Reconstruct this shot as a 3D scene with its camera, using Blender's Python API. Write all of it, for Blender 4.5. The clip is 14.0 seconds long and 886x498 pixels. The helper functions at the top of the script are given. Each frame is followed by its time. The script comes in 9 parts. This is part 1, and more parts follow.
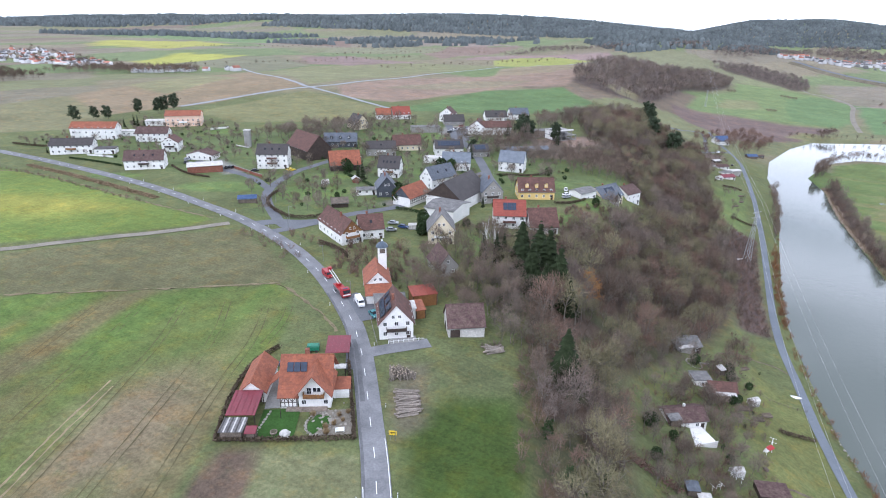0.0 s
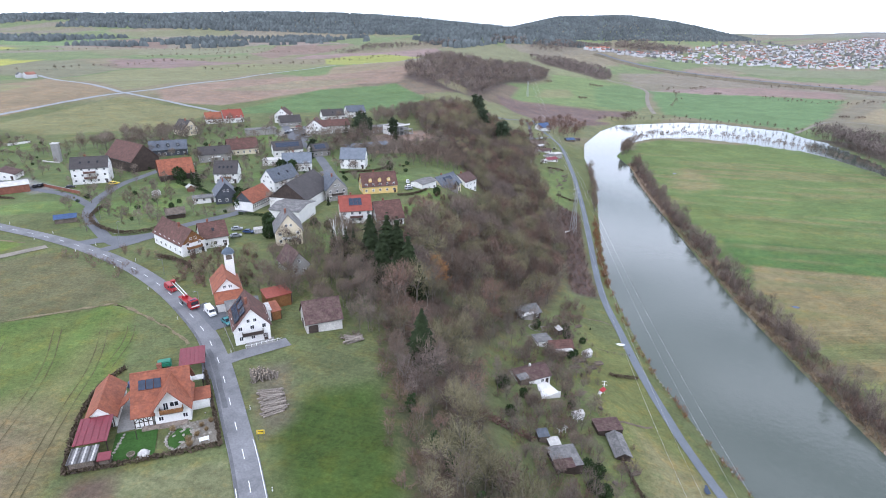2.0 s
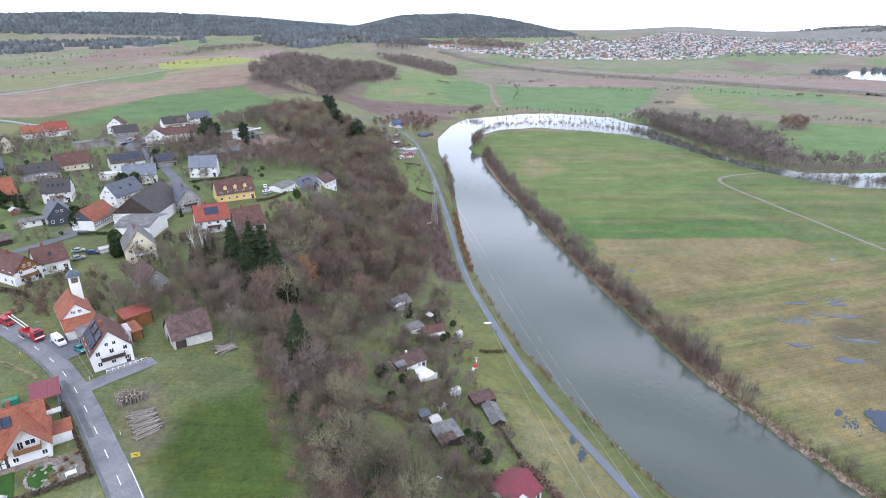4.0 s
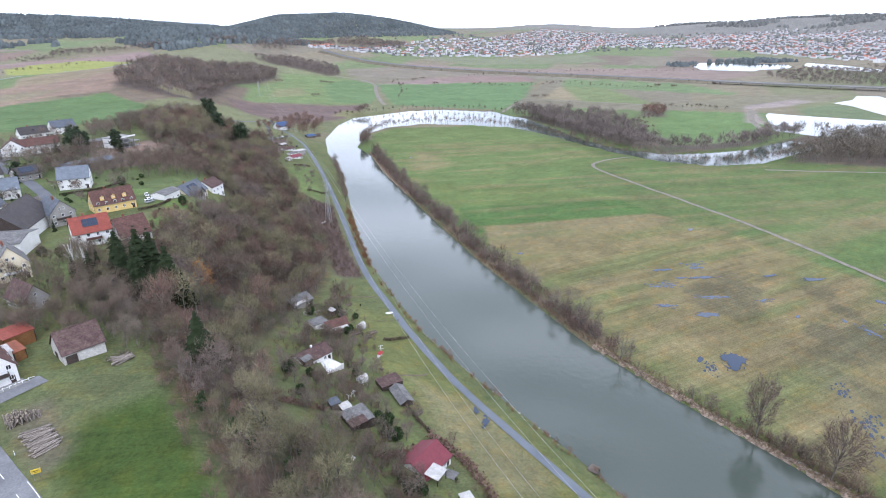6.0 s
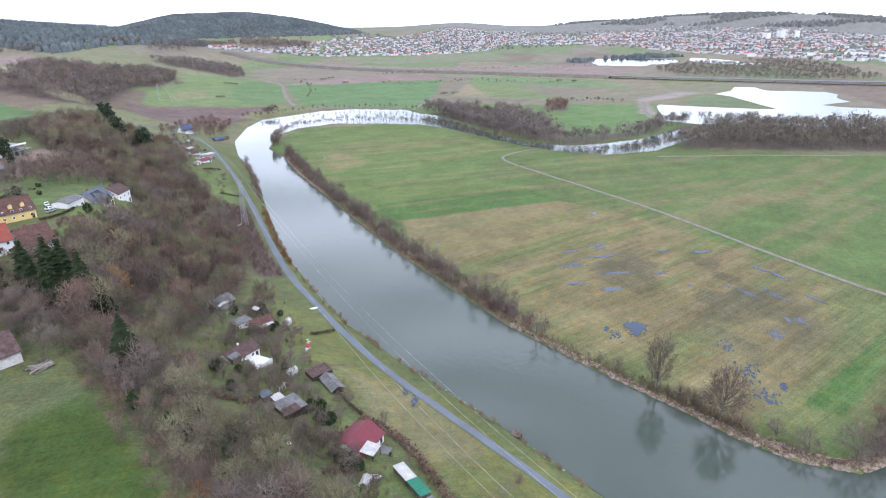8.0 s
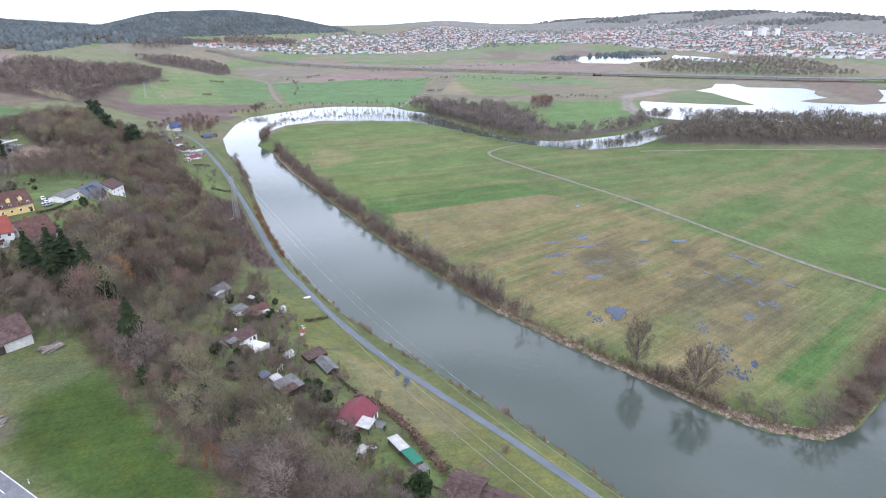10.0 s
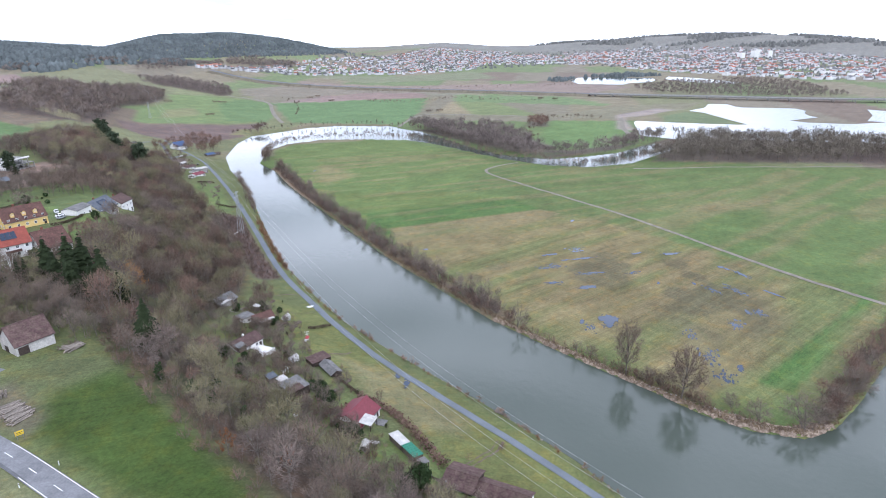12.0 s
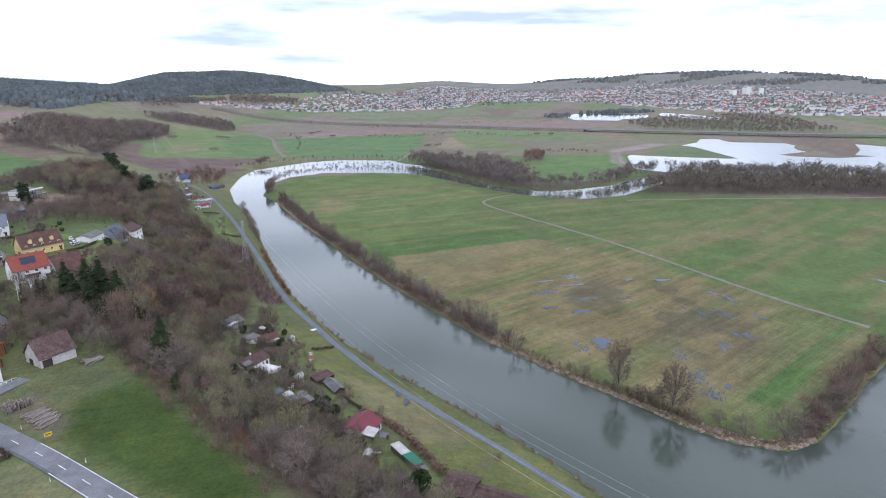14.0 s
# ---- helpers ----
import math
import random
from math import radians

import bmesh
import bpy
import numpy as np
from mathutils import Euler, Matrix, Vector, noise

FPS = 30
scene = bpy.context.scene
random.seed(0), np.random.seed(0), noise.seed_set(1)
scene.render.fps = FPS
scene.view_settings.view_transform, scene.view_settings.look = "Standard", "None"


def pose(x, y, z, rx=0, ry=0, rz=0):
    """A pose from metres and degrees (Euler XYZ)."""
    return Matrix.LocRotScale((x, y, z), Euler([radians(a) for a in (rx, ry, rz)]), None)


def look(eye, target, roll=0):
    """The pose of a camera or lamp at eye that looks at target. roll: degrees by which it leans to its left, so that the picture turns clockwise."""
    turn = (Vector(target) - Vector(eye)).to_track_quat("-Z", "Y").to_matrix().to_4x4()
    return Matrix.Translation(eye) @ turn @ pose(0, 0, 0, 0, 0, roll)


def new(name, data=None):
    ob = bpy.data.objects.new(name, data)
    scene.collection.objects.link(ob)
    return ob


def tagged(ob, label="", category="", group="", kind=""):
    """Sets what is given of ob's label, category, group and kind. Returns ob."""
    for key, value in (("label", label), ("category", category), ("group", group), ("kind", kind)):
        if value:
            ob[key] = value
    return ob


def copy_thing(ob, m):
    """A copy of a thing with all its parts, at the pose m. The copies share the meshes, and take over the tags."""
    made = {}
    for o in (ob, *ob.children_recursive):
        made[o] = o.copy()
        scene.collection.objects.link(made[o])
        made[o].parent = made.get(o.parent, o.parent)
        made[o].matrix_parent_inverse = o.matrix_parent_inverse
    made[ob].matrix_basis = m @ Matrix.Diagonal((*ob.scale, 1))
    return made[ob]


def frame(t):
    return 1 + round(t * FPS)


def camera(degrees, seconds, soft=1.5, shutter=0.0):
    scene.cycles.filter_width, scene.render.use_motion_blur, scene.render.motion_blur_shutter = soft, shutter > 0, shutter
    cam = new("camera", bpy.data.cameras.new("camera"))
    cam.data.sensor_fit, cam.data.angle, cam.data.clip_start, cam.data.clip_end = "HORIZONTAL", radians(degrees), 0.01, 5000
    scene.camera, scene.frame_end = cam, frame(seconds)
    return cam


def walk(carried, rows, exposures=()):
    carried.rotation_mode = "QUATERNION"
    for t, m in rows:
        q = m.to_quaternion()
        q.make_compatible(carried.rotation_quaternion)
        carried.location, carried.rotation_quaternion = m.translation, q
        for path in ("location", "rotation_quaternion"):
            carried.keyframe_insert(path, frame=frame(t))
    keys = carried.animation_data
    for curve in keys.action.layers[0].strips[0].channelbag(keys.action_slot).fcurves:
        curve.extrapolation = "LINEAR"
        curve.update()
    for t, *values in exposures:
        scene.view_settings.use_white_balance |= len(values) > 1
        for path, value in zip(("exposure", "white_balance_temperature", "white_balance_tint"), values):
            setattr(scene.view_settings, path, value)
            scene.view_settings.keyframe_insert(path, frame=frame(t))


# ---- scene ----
# seconds, eye, pitch, roll, yaw
PATH_ROWS = [
    (0, 0.00, 0.00, 118.00, -21.47, 1.09, 0.00),
    (0.5, 0.28, -1.56, 118.32, -21.54, 1.11, -0.93),
    (1, 0.51, -3.26, 118.58, -21.55, 1.02, -4.93),
    (1.5, 0.40, -4.91, 118.60, -21.51, 0.81, -10.15),
    (2, 0.16, -6.72, 118.63, -21.47, 0.65, -15.48),
    (2.5, -0.32, -8.25, 118.82, -21.47, 0.51, -19.39),
    (3, -0.86, -9.59, 119.10, -21.49, 0.40, -23.11),
    (3.5, -1.38, -10.79, 119.18, -21.48, 0.26, -26.41),
    (6, -6.74, -19.45, 119.29, -21.59, -0.29, -40.39),
    (6.5, -8.11, -21.12, 119.32, -21.62, -0.37, -42.57),
    (7, -10.00, -23.03, 119.46, -21.65, -0.41, -44.94),
    (7.5, -11.86, -24.74, 119.47, -21.67, -0.49, -47.16),
    (8, -13.82, -26.23, 119.43, -21.73, -0.49, -48.93),
    (10.5, -24.09, -34.07, 119.39, -21.91, -0.48, -50.30),
    (11, -26.25, -35.87, 119.27, -21.91, -0.49, -50.33),
    (11.5, -28.16, -37.51, 119.31, -21.73, -0.49, -50.35),
    (12, -30.31, -39.22, 119.47, -20.00, -0.44, -50.46),
    (12.5, -32.43, -40.87, 119.50, -18.26, -0.39, -50.53),
    (13, -34.77, -42.83, 119.34, -16.70, -0.38, -50.60),
    (13.5, -37.12, -44.74, 119.22, -16.62, -0.36, -50.61),
    (14, -39.86, -46.98, 119.08, -16.62, -0.44, -50.63),
]
cam = camera(74.48, 14.0, soft=1.0)
walk(cam, [(t, pose(x, y, z, 90 + pitch, 0, yaw) @ pose(0, 0, 0, 0, 0, roll)) for t, x, y, z, pitch, roll, yaw in PATH_ROWS],
     [(0, .1, 5480, 17), (8, .12, 5480, 17), (12.2, .08, 5480, 17), (13.2, -.15, 5480, 17), (14, -.36, 5480, 17)])

# ---- light: bright overcast day ----
SUN_UP, SUN_ROUND = radians(42), radians(215)
world = bpy.data.worlds.new("overcast_sky")
scene.world = world
world.use_nodes = True
wn, wl = world.node_tree.nodes, world.node_tree.links
wn.clear()
w_out, w_bg = wn.new("ShaderNodeOutputWorld"), wn.new("ShaderNodeBackground")
w_sky, w_mix, w_co = wn.new("ShaderNodeTexSky"), wn.new("ShaderNodeMix"), wn.new("ShaderNodeTexCoord")
w_sky.sky_type, w_sky.sun_disc, w_sky.sun_elevation, w_sky.sun_rotation = "NISHITA", False, SUN_UP, SUN_ROUND
w_map, w_noise, w_ramp = wn.new("ShaderNodeMapping"), wn.new("ShaderNodeTexNoise"), wn.new("ShaderNodeValToRGB")
w_map.inputs["Scale"].default_value = (1.2, 1.2, 9)
w_noise.inputs["Scale"].default_value, w_noise.inputs["Detail"].default_value = 2.2, 6
w_ramp.color_ramp.elements[0].position, w_ramp.color_ramp.elements[0].color = .34, (.335, .362, .372, 1)
w_ramp.color_ramp.elements[1].position, w_ramp.color_ramp.elements[1].color = .6, (1.0, 1.0, .99, 1)
w_scale = wn.new("ShaderNodeVectorMath")
w_scale.operation = "SCALE"
w_mix.data_type = "RGBA"
# thin cloud: brighter towards the horizon
w_split, w_lift, w_times = wn.new("ShaderNodeSeparateXYZ"), wn.new("ShaderNodeMapRange"), wn.new("ShaderNodeMath")
w_lift.inputs["From Min"].default_value, w_lift.inputs["From Max"].default_value = .0, .65
w_lift.inputs["To Min"].default_value, w_lift.inputs["To Max"].default_value = 1.24, .84
w_times.operation = "MULTIPLY"
w_times.inputs[1].default_value = 18.0
wl.new(w_co.outputs["Generated"], w_split.inputs["Vector"])
wl.new(w_split.outputs["Z"], w_lift.inputs["Value"])
wl.new(w_lift.outputs["Result"], w_times.inputs[0])
wl.new(w_times.outputs["Value"], w_scale.inputs["Scale"])
w_mix.inputs["Factor"].default_value = .9
w_bg.inputs["Strength"].default_value = .137
wl.new(w_co.outputs["Generated"], w_map.inputs["Vector"])
wl.new(w_map.outputs["Vector"], w_noise.inputs["Vector"])
wl.new(w_noise.outputs["Fac"], w_ramp.inputs["Fac"])
wl.new(w_ramp.outputs["Color"], w_scale.inputs[0])
wl.new(w_sky.outputs["Color"], w_mix.inputs[6])
wl.new(w_scale.outputs["Vector"], w_mix.inputs[7])
wl.new(w_mix.outputs[2], w_bg.inputs["Color"])
wl.new(w_bg.outputs["Background"], w_out.inputs["Surface"])
sun_data = bpy.data.lights.new("sun", "SUN")
sun_data.energy, sun_data.angle, sun_data.color = 1.2, radians(25), (1, .96, .9)
sun = new("sun", sun_data)
# the sky's sun turns clockwise from north
sun_way = Vector((math.sin(SUN_ROUND) * math.cos(SUN_UP), math.cos(SUN_ROUND) * math.cos(SUN_UP), math.sin(SUN_UP)))
sun.matrix_world = look(sun_way * 300, (0, 0, 0))


# ---- materials ----
def material(name, colour, rough=.8, spread=.25, grain=8.0, stain=.6, metal=0.0, bump_depth=.0, tint=None, piece=0.0, tree=False):
    """A surface with fine grain and broad stains; piece: how much single pieces differ."""
    m = bpy.data.materials.new(name)
    m.use_nodes = True
    n, l = m.node_tree.nodes, m.node_tree.links
    b = n["Principled BSDF"]
    b.inputs["Roughness"].default_value, b.inputs["Metallic"].default_value = rough, metal
    b.inputs["Specular IOR Level"].default_value = .12 if rough > .84 else .4
    co = n.new("ShaderNodeTexCoord")
    fine, wide, mix1, mix2 = n.new("ShaderNodeTexNoise"), n.new("ShaderNodeTexNoise"), n.new("ShaderNodeMix"), n.new("ShaderNodeMix")
    fine.inputs["Scale"].default_value, fine.inputs["Detail"].default_value = grain, 4
    wide.inputs["Scale"].default_value, wide.inputs["Detail"].default_value = stain, 3
    for mix, src, amount in ((mix1, fine, spread), (mix2, wide, spread * .8)):
        mix.data_type, mix.blend_type = "RGBA", "MULTIPLY"
        mix.inputs["Factor"].default_value = 1
        ramp = n.new("ShaderNodeMapRange")
        ramp.inputs["From Min"].default_value, ramp.inputs["From Max"].default_value = .3, .7
        ramp.inputs["To Min"].default_value, ramp.inputs["To Max"].default_value = 1 - amount, 1 + amount
        l.new(co.outputs["Object"], src.inputs["Vector"])
        l.new(src.outputs["Fac"], ramp.inputs["Value"])
        l.new(ramp.outputs["Result"], mix.inputs[7])
    mix1.inputs[6].default_value = (*colour, 1)
    if tint:
        third = n.new("ShaderNodeMix")
        third.data_type = "RGBA"
        third.inputs[6].default_value, third.inputs[7].default_value = (*colour, 1), (*tint, 1)
        t_noise = n.new("ShaderNodeTexNoise")
        t_noise.inputs["Scale"].default_value = stain * 2.3
        l.new(co.outputs["Object"], t_noise.inputs["Vector"])
        t_ramp = n.new("ShaderNodeMapRange")
        t_ramp.inputs["From Min"].default_value, t_ramp.inputs["From Max"].default_value = .42, .62
        l.new(t_noise.outputs["Fac"], t_ramp.inputs["Value"])
        l.new(t_ramp.outputs["Result"], third.inputs["Factor"])
        l.new(third.outputs[2], mix1.inputs[6])
    l.new(mix1.outputs[2], mix2.inputs[6])
    last = mix2.outputs[2]
    if piece:
        info, isle, add, vary, hue = (n.new("ShaderNodeObjectInfo"), n.new("ShaderNodeNewGeometry"), n.new("ShaderNodeMath"),
                                      n.new("ShaderNodeMapRange"), n.new("ShaderNodeMix"))
        add.operation = "ADD"
        if tree:
            # crowns differ as wholes, single twigs only a little
            tone_, weigh, less = n.new("ShaderNodeAttribute"), n.new("ShaderNodeMath"), n.new("ShaderNodeMath")
            tone_.attribute_name = "tone"
            weigh.operation = less.operation = "MULTIPLY_ADD"
            weigh.inputs[1].default_value = 1.3
            less.inputs[1].default_value = .4
            l.new(tone_.outputs["Fac"], weigh.inputs[0])
            l.new(isle.outputs["Random Per Island"], less.inputs[0])
            l.new(weigh.outputs["Value"], less.inputs[2])
            l.new(less.outputs["Value"], add.inputs[0])
            weigh.inputs[2].default_value = .35
            add.inputs[1].default_value = -.2
        else:
            l.new(info.outputs["Random"], add.inputs[0])
            l.new(isle.outputs["Random Per Island"], add.inputs[1])
        vary.inputs["From Max"].default_value = 2
        vary.inputs["To Min"].default_value, vary.inputs["To Max"].default_value = 1 - piece, 1 + piece
        l.new(add.outputs["Value"], vary.inputs["Value"])
        hue.data_type, hue.blend_type = "RGBA", "MULTIPLY"
        hue.inputs["Factor"].default_value = 1
        l.new(last, hue.inputs[6])
        l.new(vary.outputs["Result"], hue.inputs[7])
        last = hue.outputs[2]
    l.new(last, b.inputs["Base Color"])
    if bump_depth:
        bp = n.new("ShaderNodeBump")
        bp.inputs["Distance"].default_value = bump_depth
        l.new(fine.outputs["Fac"], bp.inputs["Height"])
        l.new(bp.outputs["Normal"], b.inputs["Normal"])
    return m


# ---- lie of the land ----
LEFT_BANK = [(85.86, -150.4), (98.94, -0.2262), (105.4, 21.2), (108.6, 39.43), (111.9, 60.88), (114.9, 87.54), (118.2, 114.3),
    (123.6, 146.5), (133.3, 178.6), (147.2, 219.3), (166.6, 261), (193.5, 313.4), (238.6, 398), (270.9, 478.3), (304.2, 540.3),
    (361.2, 607.7)]
OUTER_BEND = [(410.7, 647.2), (467.6, 654.5), (533.1, 625.3), (573.9, 565.1), (567.4, 495.3), (535.1, 420.3), (506, 356.1),
    (493, 301.4), (508, 255.2), (538.1, 235.7), (585.4, 215.1), (637, 211.6), (687.6, 198.5), (687.6, 168.4)]
INNER_BEND = [(635.9, 175.1), (534.9, 182), (494, 205.8), (479, 237), (475.8, 290.7), (485.6, 340.1), (498.5, 389.4), (502.9, 457),
    (475, 504.3), (439.6, 545.2), (393.4, 551.8), (353.6, 534.8), (306.3, 481.3)]
RIGHT_BANK = [(294.5, 439.6), (264.4, 374.3), (239.6, 310), (212.7, 240.4), (194.4, 190.1), (178.3, 138.7), (165.6, 93.84),
    (161.2, 65.96), (158, 42.36), (155.8, 18.76), (152.6, -0.54), (153.6, -16.65), (160, -30.64), (171.8, -37.15), (193.3, -41.57),
    (228.6, -46.07), (262.9, -52.71), (450.5, -88.14), (450.4, -152.5)]
RIVER = LEFT_BANK + OUTER_BEND + INNER_BEND + RIGHT_BANK
LAKE = [(702, 240), (808, 292), (830, 297), (838, 262), (856, 210), (874, 168), (884, 158), (914, 185), (949, 215), (985, 246), (1000, 275), (1060, 268), (1123, 280),
    (1141, 253), (1110, 232), (1099, 219), (1118, 180), (1134, 142), (1107, 121), (1072, 118), (1044, 108), (1024, 92), (990, 108), (962, 119), (955, 95), (972, 44), (1028, 3), (1020, 30),
    (1100, 30), (1188, 45), (1168, -20), (1000, -60), (860, -90), (790, 30), (745, 130), (700, 195)]
FAR_LAKE = [(1422, 694), (1520, 770), (1646, 809), (1710, 740), (1742, 618), (1670, 580), (1585, 567), (1530, 600), (1468, 589)]
SIDE_LAKE = [(1665, 525), (1740, 580), (1846, 608), (1830, 560), (1814, 510), (1750, 430), (1700, 365), (1641, 372), (1650, 450)]
MAIN_ROAD = [(-3, 30), (-7.2, 55), (-10.4, 76.7), (-12.2, 88.1), (-13.6, 94.5), (-15.3, 103.5), (-17, 112.1), (-18.8, 120.8), (-21.1, 129.3),
    (-23.4, 137.1), (-27.2, 146.1), (-31.8, 156.1), (-36.2, 164.8), (-41.2, 173.7), (-46.2, 181.4), (-51.6, 189.4), (-63.2, 203.3),
    (-76.1, 216.9), (-90.9, 229.8), (-106.9, 242.3), (-123.2, 255.4), (-152.3, 275.8), (-209.9, 308.9), (-257.2, 332.5), (-339.6, 370), (-432, 404)]
RIVER_ROAD = [(83.87, -64.65), (91.47, 5.167), (94.72, 26.64), (97.97, 48.12), (100.1, 66.38), (102.8, 87.86), (107.7, 114.7),
    (115.3, 143.7), (123.9, 171.6), (134.7, 207), (154.1, 249.9), (188.6, 325), (223.1, 407.6), (254.3, 488.1), (262, 512),
    (264, 533), (269, 580), (280, 622)]


def smooth(a, b, v):
    k = np.clip((np.asarray(v, float) - a) / (b - a), 0, 1)
    return k * k * (3 - 2 * k)


def to_line(x, y, line, closed=False):
    """Distance of points from a bent line."""
    x, y = np.asarray(x, float), np.asarray(y, float)
    best = np.full(x.shape, 1e9)
    ends = line[1:] + line[:1] if closed else line[1:]
    for (ax, ay), (bx, by) in zip(line, ends):
        dx, dy = bx - ax, by - ay
        k = np.clip(((x - ax) * dx + (y - ay) * dy) / (dx * dx + dy * dy), 0, 1)
        best = np.minimum(best, np.hypot(x - ax - k * dx, y - ay - k * dy))
    return best


def inside(x, y, line):
    x, y = np.asarray(x, float), np.asarray(y, float)
    odd = np.zeros(x.shape, bool)
    for (ax, ay), (bx, by) in zip(line, line[1:] + line[:1]):
        if ay != by:
            odd ^= ((ay > y) != (by > y)) & (x < (bx - ax) * (y - ay) / (by - ay) + ax)
    return odd


def water_side(x, y, line):
    """Signed distance from a shore: positive on land."""
    return np.where(inside(x, y, line), -1, 1) * to_line(x, y, line, True)


def bump(x, y, cx, cy, high, rx, ry, turn=0):
    c, s = math.cos(radians(turn)), math.sin(radians(turn))
    u, v = (x - cx) * c + (y - cy) * s, (y - cy) * c - (x - cx) * s
    return high * np.exp(-(u / rx) ** 2 - (v / ry) ** 2)


def rough(x, y):
    return (np.sin(x * .043 + 1.3 * np.sin(y * .031)) + np.sin(y * .057 + 1.7 * np.sin(x * .023)) + .5 * np.sin(x * .11 + y * .13)) / 2.5


def base(x, y):
    """Height of the bare land: valley floor, slope, plateau and far hills."""
    x, y = np.asarray(x, float), np.asarray(y, float)
    foot = np.interp(y, [-150, 0, 40, 88, 146, 179, 219, 261, 313, 398, 478, 540, 610, 750, 910, 1070, 1600, 3200, 5500],
                     [86, 99, 109, 115, 124, 133, 147, 167, 194, 239, 271, 304, 355, 500, 600, 685, 1070, 2250, 3900])
    top = np.interp(y, [-150, 43, 100, 130, 160, 215, 280, 355, 430, 505, 610, 750, 910, 1070, 1600, 3200, 5500],
                    [3, 10, 15.5, 18, 30, 48, 72, 104, 134, 158, 172, 204, 257, 320, 600, 1600, 3200])
    k = (foot - x) / (foot - top)
    z = np.interp(k, [-9, -.5, 0, .03, .1, .2, .28, .43, .6, .75, .9, 1.0, 1.15, 2.0, 9],
                  [0, 0, .6, 1.5, 2.5, 4.5, 8, 11, 16, 26, 38, 41, 42, 42.2, 42.2])
    up = smooth(.6, 1.2, k)
    z += up * (bump(x, y, -160, 690, 9, 280, 170, 20) + bump(x, y, 300, 860, 24, 190, 190) + 2 * rough(x * .25, y * .25) * smooth(370, 640, y)
               + bump(x, y, -130, 460, 4, 210, 90) + bump(x, y, -960, 1230, -14, 450, 320))
    z += smooth(960, 1500, y) * up * 6 * rough(x * .11 + 3, y * .11)
    z += bump(x, y, 1450, 2330, 128, 500, 430, -22) + bump(x, y, 320, 3300, 78, 1050, 420, 8) + bump(x, y, -1400, 3600, 70, 1400, 420, -8)
    z += bump(x, y, 4500, 1230, 112, 520, 1500, 12) + bump(x, y, 3850, 3200, 42, 1500, 420, 30) + bump(x, y, 3100, 4150, 45, 1300, 400, -35)
    z += bump(x, y, 680, 1770, 42, 440, 280, -30) + bump(x, y, 3950, 860, 22, 700, 700)
    return z


def height(x, y):
    x, y = np.asarray(x, float), np.asarray(y, float)
    z = base(x, y) + .25 * rough(x * 2.1, y * 2.1) * smooth(3, 25, to_line(x, y, MAIN_ROAD))
    for shore in (RIVER,):
        d = water_side(x, y, shore)
        z = np.where(d < 9, np.minimum(z, np.interp(d, [-12, -1.5, 0, 1.5, 4, 9], [-4, -2.6, -1.0, .1, .9, 9])), z)
        z = np.where(d < 0, np.minimum(z, -1), z)
    return z


def ground(x, y):
    return float(height(np.array([x]), np.array([y]))[0])


# ---- mesh helpers ----
def mesh_of(name, verts, faces, mats, index=None, shade=False):
    me = bpy.data.meshes.new(name)
    me.from_pydata([tuple(v) for v in verts], [], [tuple(f) for f in faces])
    for m in (mats if isinstance(mats, (list, tuple)) else [mats]):
        me.materials.append(m)
    if index is not None:
        me.polygons.foreach_set("material_index", np.asarray(index, np.int32))
    if shade:
        me.polygons.foreach_set("use_smooth", np.ones(len(me.polygons), bool))
    me.update()
    return me


def array_mesh(name, verts, faces, mats, index=None):
    """A mesh from arrays of corners and three- or four-sided faces (padded with -1)."""
    me = bpy.data.meshes.new(name)
    faces = np.asarray(faces, np.int64)
    sizes = (faces >= 0).sum(1)
    loops = faces[faces >= 0]
    me.vertices.add(len(verts))
    me.vertices.foreach_set("co", np.asarray(verts, np.float32).ravel())
    me.loops.add(len(loops))
    me.loops.foreach_set("vertex_index", loops.astype(np.int32))
    me.polygons.add(len(faces))
    me.polygons.foreach_set("loop_start", np.concatenate([[0], np.cumsum(sizes)[:-1]]).astype(np.int32))
    for m in mats:
        me.materials.append(m)
    if index is not None:
        me.polygons.foreach_set("material_index", np.asarray(index, np.int32))
    me.update(calc_edges=True)
    return me


def set_tone(me, values):
    """How light each point's tree is within its kind, 0 to 1."""
    at = me.attributes.new("tone", "FLOAT", "POINT")
    at.data.foreach_set("value", np.asarray(np.broadcast_to(values, len(me.vertices)), np.float32))
    return me


def part(name, bm, material_, parent=None, label="", at=None):
    """Links a bmesh (or a mesh) as one object under a thing."""
    if isinstance(bm, bmesh.types.BMesh):
        me = bpy.data.meshes.new(name)
        bm.to_mesh(me)
        bm.free()
    else:
        me = bm
    if material_ and not me.materials:
        me.materials.append(material_)
    ob = new(name, me)
    ob.parent = parent
    if at is not None:
        ob.matrix_local = at
    return tagged(ob, label)


def thing(name, label, category, m, group="", kind=""):
    ob = new(name)
    ob.empty_display_size = .5
    ob.matrix_world = m
    return tagged(ob, label, category, group, kind)


def box(bm, x0, x1, y0, y1, z0, z1, bevel=0.0):
    made = bmesh.ops.create_cube(bm, size=1, matrix=Matrix.Translation(((x0 + x1) / 2, (y0 + y1) / 2, (z0 + z1) / 2)) @ Matrix.Diagonal((x1 - x0, y1 - y0, z1 - z0, 1)))
    if bevel:
        edges = list({e for v in made["verts"] for e in v.link_edges})
        bmesh.ops.bevel(bm, geom=edges, offset=bevel, segments=1, affect="EDGES")
    return bm


def a_box(*sizes, bevel=0.0):
    return box(bmesh.new(), *sizes, bevel=bevel)


